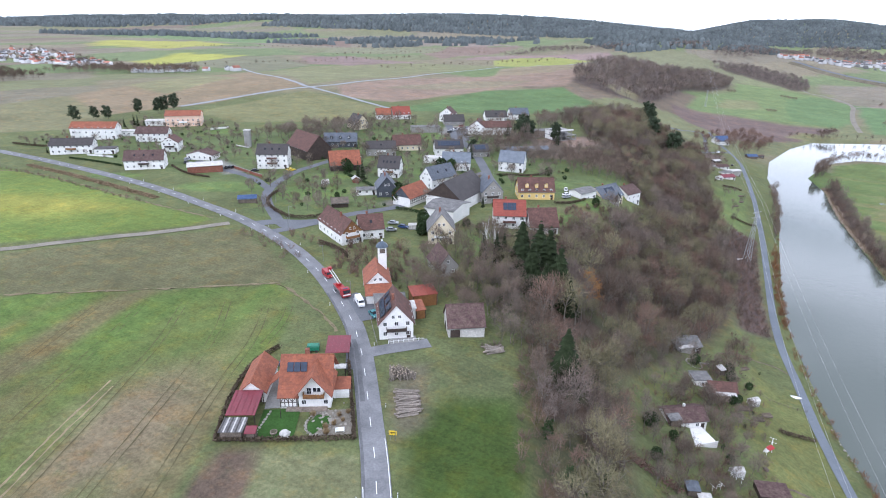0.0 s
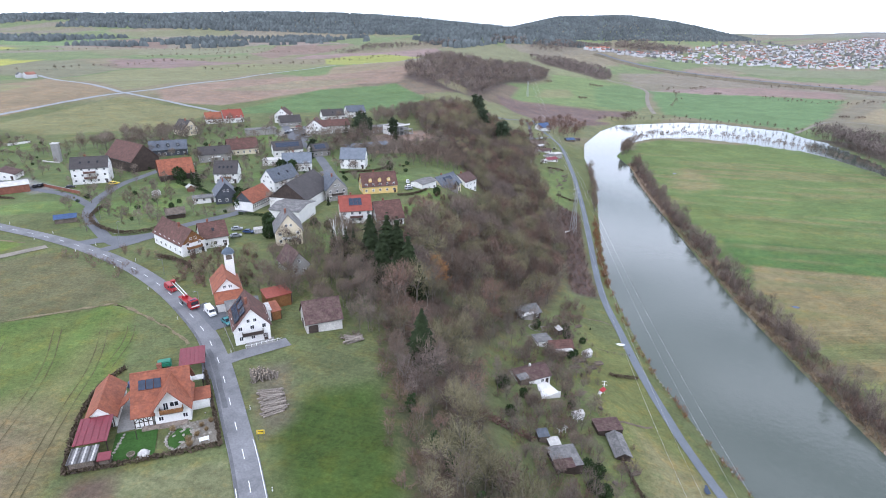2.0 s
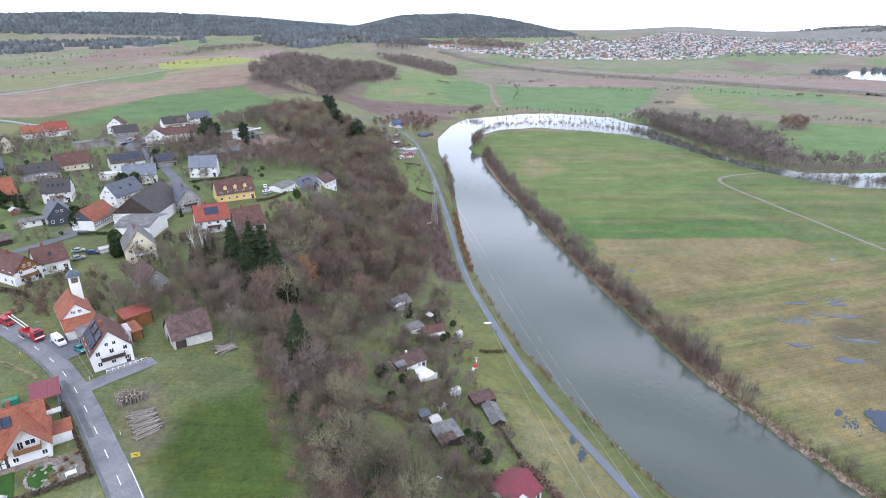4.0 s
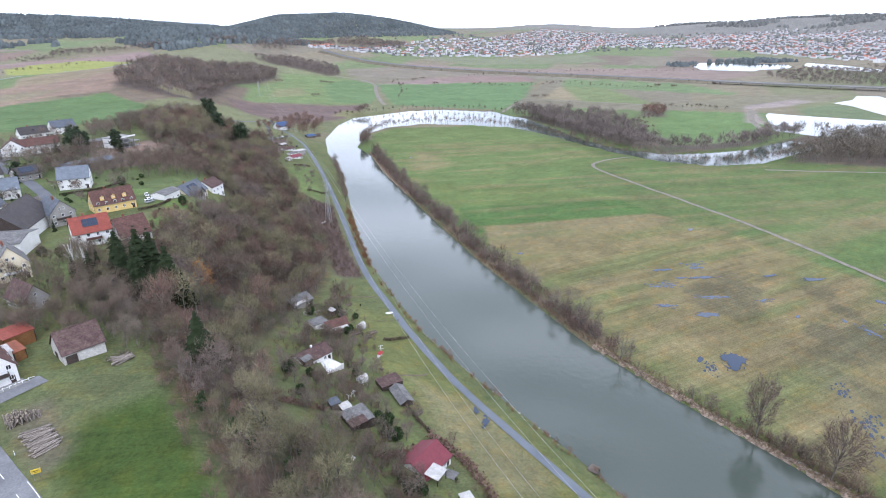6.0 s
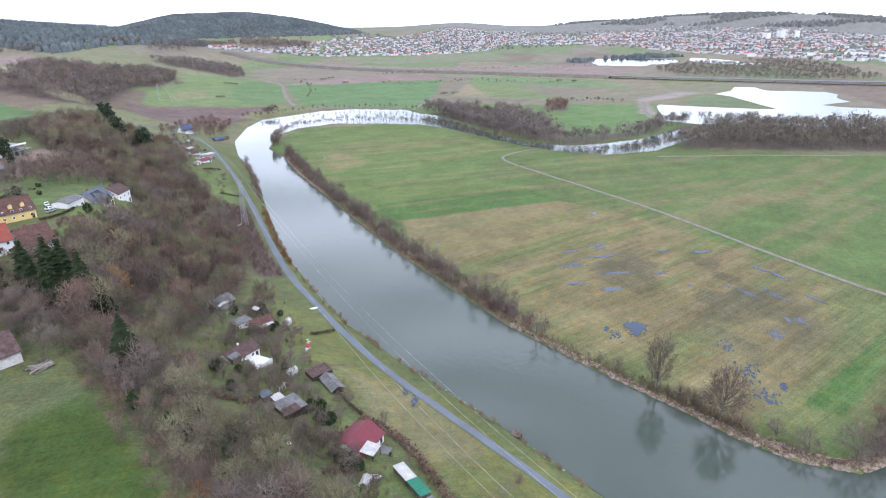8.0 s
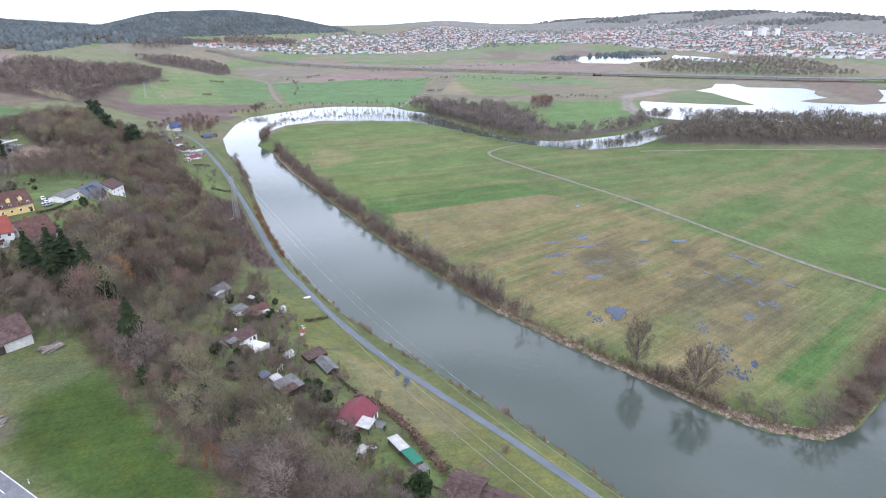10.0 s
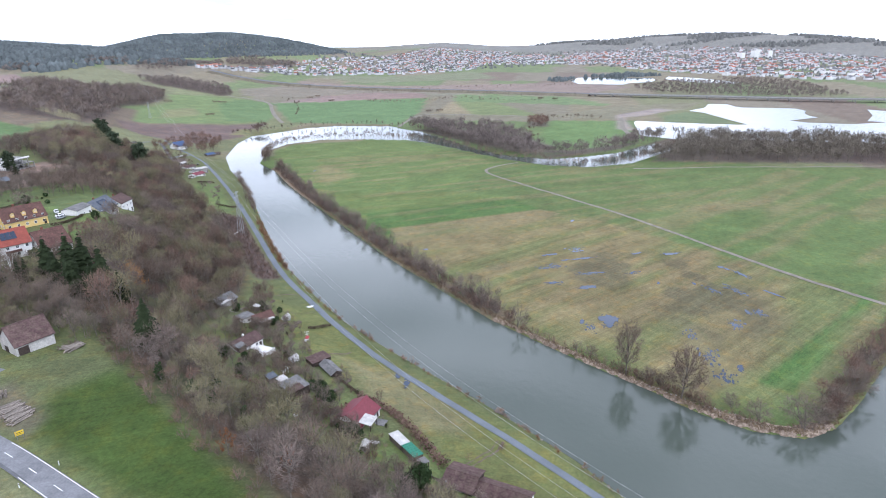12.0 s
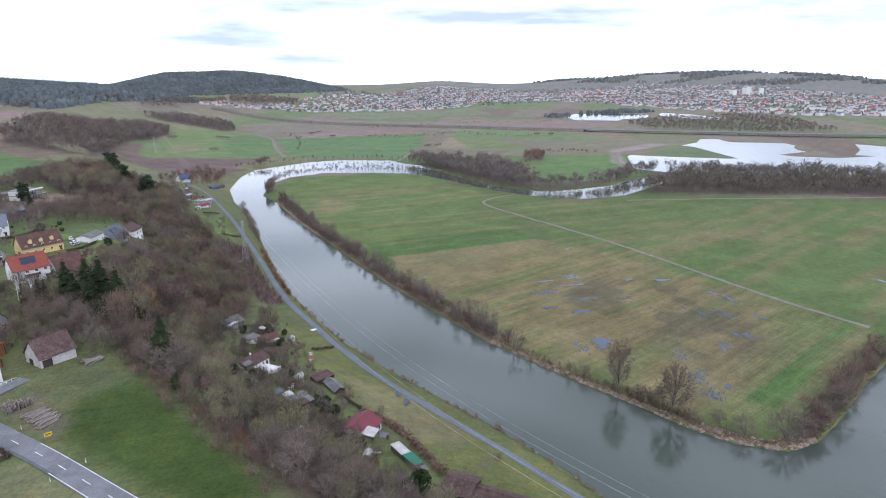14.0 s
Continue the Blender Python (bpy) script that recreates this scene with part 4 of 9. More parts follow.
DARK_TILE = material("dark_grey_brown_tiles", (.054, .047, .045), .7, .2, 2.2, .5)
SLATE = material("blue_grey_slate", (.083, .094, .115), .6, .22, 2.5, .5, tint=(.108, .119, .137))
PALE_SLATE = material("pale_blue_slate", (.144, .162, .187), .65, .2, 2.5, .5)
GREY_FELT = material("grey_roofing_felt", (.194, .187, .18), .9, .25, 2, .35, tint=(.144, .14, .137))
WINE_METAL = material("wine_red_sheet_metal", (.173, .032, .043), .5, .12, 2, .5)
BLUE_SHEET = material("blue_sheet_metal", (.043, .079, .173), .5, .15, 2, .5)
GREEN_SHEET = material("green_sheet_metal", (.025, .18, .108), .5, .15, 2, .5)
FIBRE = material("pale_fibre_cement", (.5, .48, .45), .9, .2, 3, .5)
WHITE_PAINT = material("white_paint", (.8, .8, .78), .5, .05, 4, 1)
GLASS_DARK = material("window_glass", (.022, .025, .032), .08, .3, 2, .8)
SOLAR = material("solar_panel_glass", (.025, .036, .061), .12, .2, 2, .8)
METAL = material("galvanised_metal", (.324, .331, .338), .4, .1, 4, 1, metal=.8)
COPPER = material("patinated_tower_roof", (.072, .094, .122), .5, .2, 3, .6)


def ring_window():
    """Frame and pane of a window one metre square, in the wall plane x-z, facing -y."""
    bm = bmesh.new()
    for x0, x1, z0, z1 in ((-.5, -.4, -.5, .5), (.4, .5, -.5, .5), (-.4, .4, .4, .5), (-.4, .4, -.5, -.4), (-.035, .035, -.4, .4)):
        box(bm, x0, x1, -.05, .0, z0, z1)
    fr = bpy.data.meshes.new("window")
    bm.to_mesh(fr)
    bm.free()
    fr.materials.append(WHITE_PAINT)
    bm = a_box(-.4, .4, -.03, -.012, -.4, .4)
    pn = bpy.data.meshes.new("pane")
    bm.to_mesh(pn)
    bm.free()
    pn.materials.append(GLASS_DARK)
    return fr, pn


WINDOW_FRAME, WINDOW_PANE = ring_window()


def window(parent, x, y, z, turn, wide=1.1, tall=1.3, scale_y=1.0):
    ob = new("window", WINDOW_FRAME)
    ob.parent = parent
    ob.matrix_local = pose(x, y, z, 0, 0, turn) @ Matrix.Diagonal((wide, scale_y, tall, 1))
    pn = new("pane", WINDOW_PANE)
    pn.parent = ob
    return ob


def gable_body(long, span, eave, rise, foot=-1.2):
    """Walls with gables; the ridge runs along x."""
    bm = bmesh.new()
    a, b = long / 2, span / 2
    prof = [(-b, foot), (b, foot), (b, eave), (0, eave + rise), (-b, eave)] if rise > .01 else [(-b, foot), (b, foot), (b, eave), (-b, eave)]
    v0 = [bm.verts.new((-a, y, z)) for y, z in prof]
    v1 = [bm.verts.new((a, y, z)) for y, z in prof]
    bm.faces.new(v0[::-1])
    bm.faces.new(v1)
    n = len(prof)
    for i in range(n):
        bm.faces.new((v0[i], v0[(i + 1) % n], v1[(i + 1) % n], v1[i]))
    bmesh.ops.recalc_face_normals(bm, faces=bm.faces)
    return bm


def slope_slab(long, span, eave, rise, side, over=.45, gable_over=.35, thick=.16, courses=1):
    """One roof slope with thickness and eaves, stepped in courses, as one closed shape."""
    bm = bmesh.new()
    a, b = long / 2 + gable_over, span / 2
    k, n = rise / b, max(1, courses)
    low = b + over
    prof = [(low, eave + rise - k * low), (0, eave + rise), (0, eave + rise + thick)]
    for i in range(n - 1, -1, -1):
        y0, y1 = low * (n - i) / n, low * (n - i - 1) / n
        if i < n - 1:
            prof.append((y1, eave + rise - k * y1 + thick))
        prof.append((y0, eave + rise - k * y0 + thick + (.04 if n > 1 else 0)))
    prof = prof[:3] + sorted(prof[3:], key=lambda q: (q[0], -q[1])) if n > 1 else prof
    ends = [[bm.verts.new((x, y * side, z + .004)) for y, z in prof] for x in (-a, a)]
    bm.faces.new(ends[0])
    bm.faces.new(ends[1][::-1])
    for i in range(len(prof)):
        j = (i + 1) % len(prof)
        bm.faces.new((ends[0][i], ends[1][i], ends[1][j], ends[0][j]))
    bmesh.ops.recalc_face_normals(bm, faces=bm.faces)
    return bm


def flat_roof(long, span, eave, thick=.25, over=.3):
    bm = bmesh.new()
    box(bm, -long / 2 - over, long / 2 + over, -span / 2 - over, span / 2 + over, eave, eave + thick, .04)
    return bm


def facade(parent, wide, y, turn_m, floors, first=1.1, storey=2.7, gable_top=None, every=2.9, wide_w=1.05, tall=1.25, skip=()):
    """Rows of windows on a wall at distance y from the middle, turned by turn_m."""
    n = max(1, int(wide / every))
    for f in range(floors):
        for i in range(n):
            if (f, i) in skip:
                continue
            x = (i + .5) * wide / n - wide / 2
            m = turn_m @ pose(x, -y, first + storey * f + tall / 2)
            ob = new("window", WINDOW_FRAME)
            ob.parent = parent
            ob.matrix_local = m @ Matrix.Diagonal((wide_w, 1, tall, 1))
            pn = new("pane", WINDOW_PANE)
            pn.parent = ob
    if gable_top:
        for x in ((-.8, .8) if wide > 7 else (0,)):
            ob = new("window", WINDOW_FRAME)
            ob.parent = parent
            ob.matrix_local = turn_m @ pose(x, -y, gable_top) @ Matrix.Diagonal((.85, 1, 1.0, 1))
            pn = new("pane", WINDOW_PANE)
            pn.parent = ob


def house(label, x, y, turn, wide, deep, eave, rise, ridge, wall, roof, floors=2, chimney=1, dormers=0, sky=0, solar=0, balcony="", gable_wall=None, category="house",
          windows=True, name="house", group="village houses", over=.45, every=2.9, sink=0.0):
    """A house whose front faces -y before it is turned; ridge 'x' runs along the front, 'y' runs back from it."""
    z = float(np.min(height(x + wide * .4 * np.array([-1, 1, 1, -1, 0]), y + deep * .4 * np.array([-1, -1, 1, 1, 0])))) - sink
    h = thing(name, label, category, pose(x, y, z, 0, 0, turn), group)
    long, span = (wide, deep) if ridge == "x" else (deep, wide)
    spin = Matrix.Identity(4) if ridge == "x" else pose(0, 0, 0, 0, 0, 90)
    part("wall", gable_body(long, span, eave, rise), wall, h, at=spin)
    if rise > .01:
        for side in (1, -1):
            part("roof_slope", slope_slab(long, span, eave, rise, side, over, courses=max(4, int(span / 1.1))), roof, h, at=spin)
        bm = bmesh.new()
        box(bm, -long / 2 - .38, long / 2 + .38, -.16, .16, eave + rise + .05, eave + rise + .24, .06)
        part("ridge_cap", bm, roof, h, at=spin)
        for side in (1, -1):
            bm = a_box(-long / 2 - .3, long / 2 + .3, side * (span / 2 + over + .01) - .06, side * (span / 2 + over + .01) + .06,
                       eave - rise / (span / 2) * over - .08, eave - rise / (span / 2) * over + .03)
            part("gutter", bm, METAL, h, "metal rain gutter", at=spin)
    else:
        part("roof", flat_roof(long, span, eave), roof, h, at=spin)
    if gable_wall:
        for side in (1, -1):
            bm = bmesh.new()
            b, a = span / 2 - .02, long / 2 + .05
            tri = [bm.verts.new((side * a, -b, eave)), bm.verts.new((side * a, b, eave)), bm.verts.new((side * a, 0, eave + rise - .03))]
            low = [bm.verts.new((side * (a - .04), v.co.y, v.co.z)) for v in tri]
            bm.faces.new(tri)
            bm.faces.new(low[::-1])
            for i in range(3):
                bm.faces.new((tri[i], low[i], low[(i + 1) % 3], tri[(i + 1) % 3]))
            bmesh.ops.recalc_face_normals(bm, faces=bm.faces)
            part("gable_cladding", bm, gable_wall, h, "boarded gable", at=spin)
    if windows:
        top = eave + rise * .35 if rise > 2.5 else None
        facade(h, wide, deep / 2 + .01, Matrix.Identity(4), floors, gable_top=top if ridge == "y" else None, every=every)
        for t in (90, -90):
            facade(h, deep, wide / 2 + .01, pose(0, 0, 0, 0, 0, t), floors, gable_top=top if ridge == "x" else None, every=every + .4)
        part("door", a_box(-.5, .5, -.05, .02, 0.05, 2.1), DARK_WOOD, h, "dark front door", at=pose(wide * .5 - 1.2, -deep / 2 - .01, 0))
    for i in range(chimney):
        bm = bmesh.new()
        box(bm, -.35, .35, -.3, .3, -1.3, 1.0, .03)
        box(bm, -.42, .42, -.37, .37, 1.0, 1.12)
        part("chimney", bm, BRICK, h, "brick chimney", at=spin @ pose((i - .3) * long * .4, .5, eave + rise))
    ang = math.atan2(rise, span / 2)
    for i in range(sky):
        px_, d = (i + .5) / sky * long * .7 - long * .35, span * .26
        bm = bmesh.new()
        box(bm, -.45, .45, -.65, .65, .2, .3, .02)
        part("skylight", bm, GLASS_DARK, h, "roof window", at=spin @ pose(px_, -d if ridge == "x" else d, eave + rise - math.tan(ang) * d, math.degrees(ang) if ridge == "x" else -math.degrees(ang)))
    if solar:
        cols = solar
        for i in range(cols):
            for j in range(2):
                bm = bmesh.new()
                box(bm, -.82, .82, -.52 * 1.6, .52 * 1.6, .24, .3, .01)
                d = span * .16 + j * 1.72 * math.cos(ang)
                part("solar_panel", bm, SOLAR, h, "dark blue solar panel", at=spin @ pose((i + .5 - cols / 2) * 1.7, -d if ridge == "x" else d, eave + rise - math.tan(ang) * d,
                                                                                          math.degrees(ang) if ridge == "x" else -math.degrees(ang)))
    for i in range(dormers):
        px_, d = (i + .5) / dormers * long * .8 - long * .4, span * .3
        zz = eave + rise - math.tan(ang) * d
        bm = gable_body(1.7, 1.5, 1.0, .6, -.8)
        dm = part("dormer", bm, wall, h, at=spin @ pose(px_, -d, zz, 0, 0, 90))
        for side in (1, -1):
            part("dormer_roof", slope_slab(2.0, 1.5, 1.0, .6, side, .2, .15, .1), roof, dm)
        ob = new("window", WINDOW_FRAME)
        ob.parent = dm
        ob.matrix_local = pose(-.86, 0, .45, 0, 0, -90) @ Matrix.Diagonal((.9, 1, .8, 1))
    if balcony:
        bmat = {"wood": HONEY_WOOD, "red": BROWN_TILE, "white": WHITE_PAINT, "dark": DARK_WOOD}[balcony]
        bw = min(wide * .6, 5)
        for f in range(1, max(2, floors)):
            bm = a_box(-bw / 2, bw / 2, -deep / 2 - 1.3, -deep / 2 - .02, 2.7 * f - .1, 2.7 * f + .08)
            sl = part("balcony", bm, CONCRETE, h, "projecting balcony", at=None)
            for x0, x1, y0, y1 in ((-bw / 2, bw / 2, -deep / 2 - 1.34, -deep / 2 - 1.26), (-bw / 2 - .04, -bw / 2 + .04, -deep / 2 - 1.3, -deep / 2 - .05), (bw / 2 - .04, bw / 2 + .04, -deep / 2 - 1.3, -deep / 2 - .05)):
                part("balustrade", a_box(x0, x1, y0, y1, 2.7 * f + .1, 2.7 * f + 1.0, bevel=.015), bmat, sl, "boarded balustrade")
    return h


# ---- village houses: label, x, y, turn, front, depth, eave, rise, ridge, walls, roof ----
house("white house with an orange tiled roof and garden", -222, 371, 6, 27, 10, 7.2, 3, "x", WHITE, ORANGE_TILE, 3, 0, every=3.6)
house("long white house with a dark hipped roof", -214, 333, 14, 22, 10, 5.2, 3, "x", WHITE, DARK_TILE, 2, 1, balcony="wood")
house("white garage with a flat dark roof", -195, 332, 14, 11, 7, 3, 0, "x", WHITE, DARK_TILE, 1, 0, category="garage", name="garage")
house("white house with a brown tiled roof", -184, 368, 8, 19, 10, 5.3, 3.2, "x", WHITE, DULL_TILE, 2, 1)
house("white gabled house with a red-brown roof", -162, 344, 8, 9, 11, 5.4, 3, "y", WHITE, BROWN_TILE, 2, 1, balcony="dark")
house("white house under a broad brown roof with balconies", -158, 303, 14, 19, 11, 5, 4, "x", WHITE, DULL_TILE, 2, 1, sky=3, balcony="dark")
house("large apricot house with a pale red hipped roof", -184, 415, 14, 23, 14, 7.4, 2.6, "x", APRICOT, ORANGE_TILE, 2, 0, balcony="white")
house("white flat-roofed annex of the apricot house", -203, 413, 14, 14, 8, 3.2, 0, "x", WHITE, FIBRE, 1, 0, category="annex", name="annex")
house("white low pool house with a blue door", -205, 380, 8, 15, 6, 3.2, 0, "x", WHITE, FIBRE, 1, 0, category="annex", name="annex")
house("brick garage with a pale flat roof and open front", -125, 298, 22, 17, 10, 3.4, 0, "x", BRICK, FIBRE, 0, 0, category="garage", name="garage", windows=False, over=.8)
house("small white garage with a brown hipped roof", -136, 324, -6, 15, 9, 3, 2, "y", WHITE, DULL_TILE, 1, 0, category="garage", name="garage")
house("white three-storey apartment house with brick balconies", -92, 310, 4, 16, 11, 8, 4.2, "x", WHITE, DARK_TILE, 3, 1, sky=3, balcony="red")
house("large dark timber barn with a red and grey roof", -79, 336, 40, 15, 26, 6, 7.5, "y", DARK_WOOD, BROWN_TILE, 0, 0, windows=False, category="barn", name="barn")
house("slate-clad house with a blue slate roof", -65, 363, 6, 20, 9, 4, 4.2, "x", SLATE_WALL, SLATE, 1, 1, dormers=3)
house("old barn with a steep orange tiled roof and dark gables", -54, 309, 16, 16, 12, 3.4, 6.2, "x", DARK_WOOD, ORANGE_TILE, 0, 0, windows=False, category="barn", name="barn")
house("pale yellow gabled house with a dark roof", -62, 417, 40, 11, 12, 4.2, 5.6, "y", CREAM, DARK_TILE, 2, 1, sky=1)
house("house with a red tiled roof at the field edge", -48, 455, 12, 11, 9, 3.6, 4, "x", WHITE, ORANGE_TILE, 1, 1)
house("white gabled house with a bright red roof", -35, 458, 20, 14, 10, 4, 5, "x", WHITE, RED_TILE, 2, 1)
house("long grey flat-roofed shed with an open front", -14, 411, 14, 20, 7, 4, 0, "x", GREYW, GREY_FELT, 0, 0, windows=False, category="shed", name="shed")
house("brown-roofed house with a dark boarded gable", -24, 359, 14, 17, 10, 3.8, 5, "x", CREAM, BROWN_TILE, 1, 1, gable_wall=DARK_WOOD)
house("dark-roofed house with a long white balcony", -38, 343, 10, 17, 10, 4.6, 3.4, "x", GREYW, DARK_TILE, 1, 1, sky=1, balcony="white")
house("white gabled house with a dark roof and balcony", -28, 296, -8, 11, 10, 5.2, 5, "x", WHITE, DARK_TILE, 2, 1, sky=4, balcony="wood")
house("slate-hung gabled house with a blue slate roof", -27, 262, 10, 9, 12, 4, 5.4, "y", SLATE_WALL, SLATE, 1, 1)
house("low white annex with a glazed porch", -36, 261, 10, 9, 5, 2.6, .6, "x", WHITE, GREY_FELT, 1, 0, category="annex", name="annex")
timber_house = house("half-timbered barn with an orange tiled roof", -14.5, 250, 58, 15, 9, 4.2, 4.2, "x", WHITE, ORANGE_TILE, 0, 0, windows=False, category="barn", name="barn", gable_wall=SLATE_WALL)
house("white gabled house with a blue slate roof", -3, 279, 44, 16, 9, 5, 5, "x", WHITE, SLATE, 2, 0, sky=2)
house("huge dark-roofed barn with white lower walls", 6, 251, 61, 26, 17, 5.4, 6.6, "x", WHITE, DARK_TILE, 1, 0, category="barn", name="barn", gable_wall=DARK_WOOD, windows=False)
house("white farm building under a low grey roof", 1.5, 229, -28, 13, 15, 5.4, 1.2, "x", WHITE, GREY_FELT, 1, 0, category="farm building", windows=False)
house("white gabled house with a grey roof and loggia", -1, 204, 3, 9.4, 12, 5.4, 6, "y", CREAM, GREY_FELT, 2, 1, balcony="white")
house("white house with a pale blue slate roof", 6.5, 313, -4, 15, 10, 4.6, 4.4, "x", WHITE, PALE_SLATE, 2, 1)
house("low white garage row with a flat roof", -6, 327, -8, 11, 6, 3, 0, "x", WHITE, FIBRE, 1, 0, category="garage", name="garage")
house("house covered with blue solar panels", 2, 351, 8, 17, 10, 4, 4, "x", WHITE, DARK_TILE, 1, 1, solar=8)
house("small dark house with a solar roof", 20, 346, 20, 11, 9, 3.6, 3.2, "x", GREYW, DARK_TILE, 1, 0, solar=4)
house("white guesthouse with a brown gabled roof", 23, 413, -10, 12, 14, 5, 4.6, "y", WHITE, DULL_TILE, 2, 1)
house("long white house with a dull red roof", 35, 413, 10, 21, 10, 5.4, 3.4, "x", WHITE, BROWN_TILE, 2, 1)
house("grey and white gabled house at the edge", 2, 456, -14, 11, 11, 6, 4.6, "y", WHITE, DULL_TILE, 2, 1, sky=2)
house("dark-roofed house below the white one", 6, 441, 10, 15, 9, 3.2, 4, "x", GREYW, DARK_TILE, 1, 1)
house("dark-roofed house beside the yard", 39, 466, 10, 17, 10, 3.6, 4, "x", WHITE, DARK_TILE, 1, 1, sky=1)
house("white house with a grey slate roof", 58, 475, 10, 15, 10, 5.2, 4, "x", WHITE, SLATE, 2, 1)
shell = thing("building_shell", "unfinished grey concrete building with open floors", "building site", pose(79, 402, ground(79, 402), 0, 0, 28))
for k in range(3):
    part("floor_slab", a_box(-8.5, 8.5 - 3 * (k == 2), -7, 7, 3.1 * k - .2, 3.1 * k + .1, bevel=.04), CONCRETE, shell)
for k in range(2):
    for x in (-8, -4, 0, 4, 8):
        for y in (-6.6, 0, 6.6):
            if k == 0 or x < 5:
                part("column", a_box(x - .22, x + .22, y - .22, y + .22, 3.1 * k + .1, 3.1 * k + 2.9), CONCRETE, shell)
    part("back_wall", a_box(-8.2, 4.0, 6.2, 6.4, 3.1 * k + .1, 3.1 * k + 2.9), GREYW, shell, "raw blockwork wall")
    part("side_wall", a_box(-8.3, -8.1, -2, 6.2, 3.1 * k + .1, 3.1 * k + 2.9), WHITE, shell)
part("parapet", a_box(-8.5, 5.5, -7, -6.8, 6.3, 7.2, bevel=.03), WHITE, shell)
house("ruined pinkish stone building", 64, 407, 14, 17, 9, 4.5, 0, "x", RUBBLE, GREY_FELT, 1, 0, category="ruin")
house("white house with a pale slate roof on a lawn", 37, 313, -17, 13.5, 10, 5.6, 4.8, "x", WHITE, PALE_SLATE, 2, 0)
house("yellow house with a red-brown tiled roof", 42, 262, 3, 16.5, 10, 4, 5, "x", YELLOW, BROWN_TILE, 2, 1, dormers=3)
house("red-roofed house with wooden balconies and solar panels", 26, 222, -2, 12.4, 11, 5.6, 4.6, "x", WHITE, RED_TILE, 2, 1, solar=3, balcony="red")
house("white house with a large red-brown roof", 38.5, 219, 6, 11, 12, 3, 5.6, "x", WHITE, BROWN_TILE, 1, 1)
house("dark slate house with a wide wooden balcony", 20, 256, 14, 9.6, 13, 5.4, 5, "y", GREYW, SLATE, 2, 1, balcony="dark")
house("low white wing with a shallow grey roof on the slope edge", 66, 269, 38, 11, 7.5, 4.4, 1.1, "x", WHITE, GREY_FELT, 1, 0, sink=.8)
slope_house = house("grey slate-roofed house with solar panels on the slope", 80, 281, 38, 15.5, 11, 4.8, 4.6, "x", CREAM, SLATE, 2, 1, solar=4, sky=1, sink=.6)
bm = gable_body(6.0, 6.0, 4.8, 3.4)
wing_ = part("gable_wing", bm, GREYW, slope_house, "stone-clad cross gable", at=pose(-1.5, -5.2, 0, 0, 0, 90))
for side in (1, -1):
    part("roof_slope", slope_slab(7.0, 6.0, 4.8, 3.4, side, .4, courses=4), SLATE, wing_)
part("window", a_box(-.9, .9, -.06, .02, 3.2, 6.4, bevel=.03), GLASS_DARK, wing_, "tall arched window", at=pose(-3.06, 0, 0, 0, 0, -90))
house("white gabled house with a weathered brown roof on the slope edge", 96, 299, 38, 11, 11, 6.6, 3.2, "x", WHITE, DULL_TILE, 2, 1, sink=.6)
house("long low hall with a pale blue sheet roof", 50, 357, 12, 27, 8, 2.8, 1.3, "x", OLD_WOOD, PALE_SLATE, 0, 0, windows=False, category="hall", name="hall")
house("small shed with a blue sheet roof", -86, 245, 12, 7.4, 4, 2.2, .9, "x", OLD_WOOD, BLUE_SHEET, 0, 0, windows=False, category="shed", name="shed", group="")
house("open dark wooden shelter in a garden", -45, 241, 14, 7, 5, 2.2, 1.6, "x", DARK_WOOD, OLD_WOOD, 0, 0, windows=False, category="shed", name="shed", group="")
house("small red garden hut with a pale roof", -43.8, 280, 20, 2.8, 2.8, 2.2, .9, "y", BRICK, FIBRE, 0, 0, windows=False, category="hut", name="hut", group="")
house("old stone house half hidden by bare trees", 0, 174, 20, 7, 10, 3.6, 4.2, "y", GREYW, DULL_TILE, 1, 0, category="old house", group="")
wing = house("brown-roofed house wing with wooden balconies", -38.5, 205, 34, 8.4, 21, 4.6, 4.4, "y", WHITE, BROWN_TILE, 2, 1, balcony="wood", gable_wall=HONEY_WOOD)
house("white house wing with a brown tiled roof", -27.6, 207, 15, 9, 10, 4, 4, "x", WHITE, BROWN_TILE, 1, 1, sky=1)
# far side of the bend
house("white house with a blue roof near the lane", 270, 573, 12, 13, 10, 4.4, 4, "x", WHITE, BLUE_SHEET, 1, 0, group="", every=3.4)
house("small blue-roofed boathouse by the river", 286, 540, 0, 9, 6, 2.6, 1.4, "x", OLD_WOOD, BLUE_SHEET, 0, 0, windows=False, category="boathouse", group="")
house("white garden house with a red-brown roof", 226, 470, 16, 11, 6, 2.4, 1.4, "x", WHITE, DULL_TILE, 1, 0, category="garden house", group="garden houses")
house("garden house with a violet-brown roof", 216, 437, 14, 11, 6, 2.4, 1.4, "x", WHITE, WINE_METAL, 1, 0, category="garden house", group="garden houses")
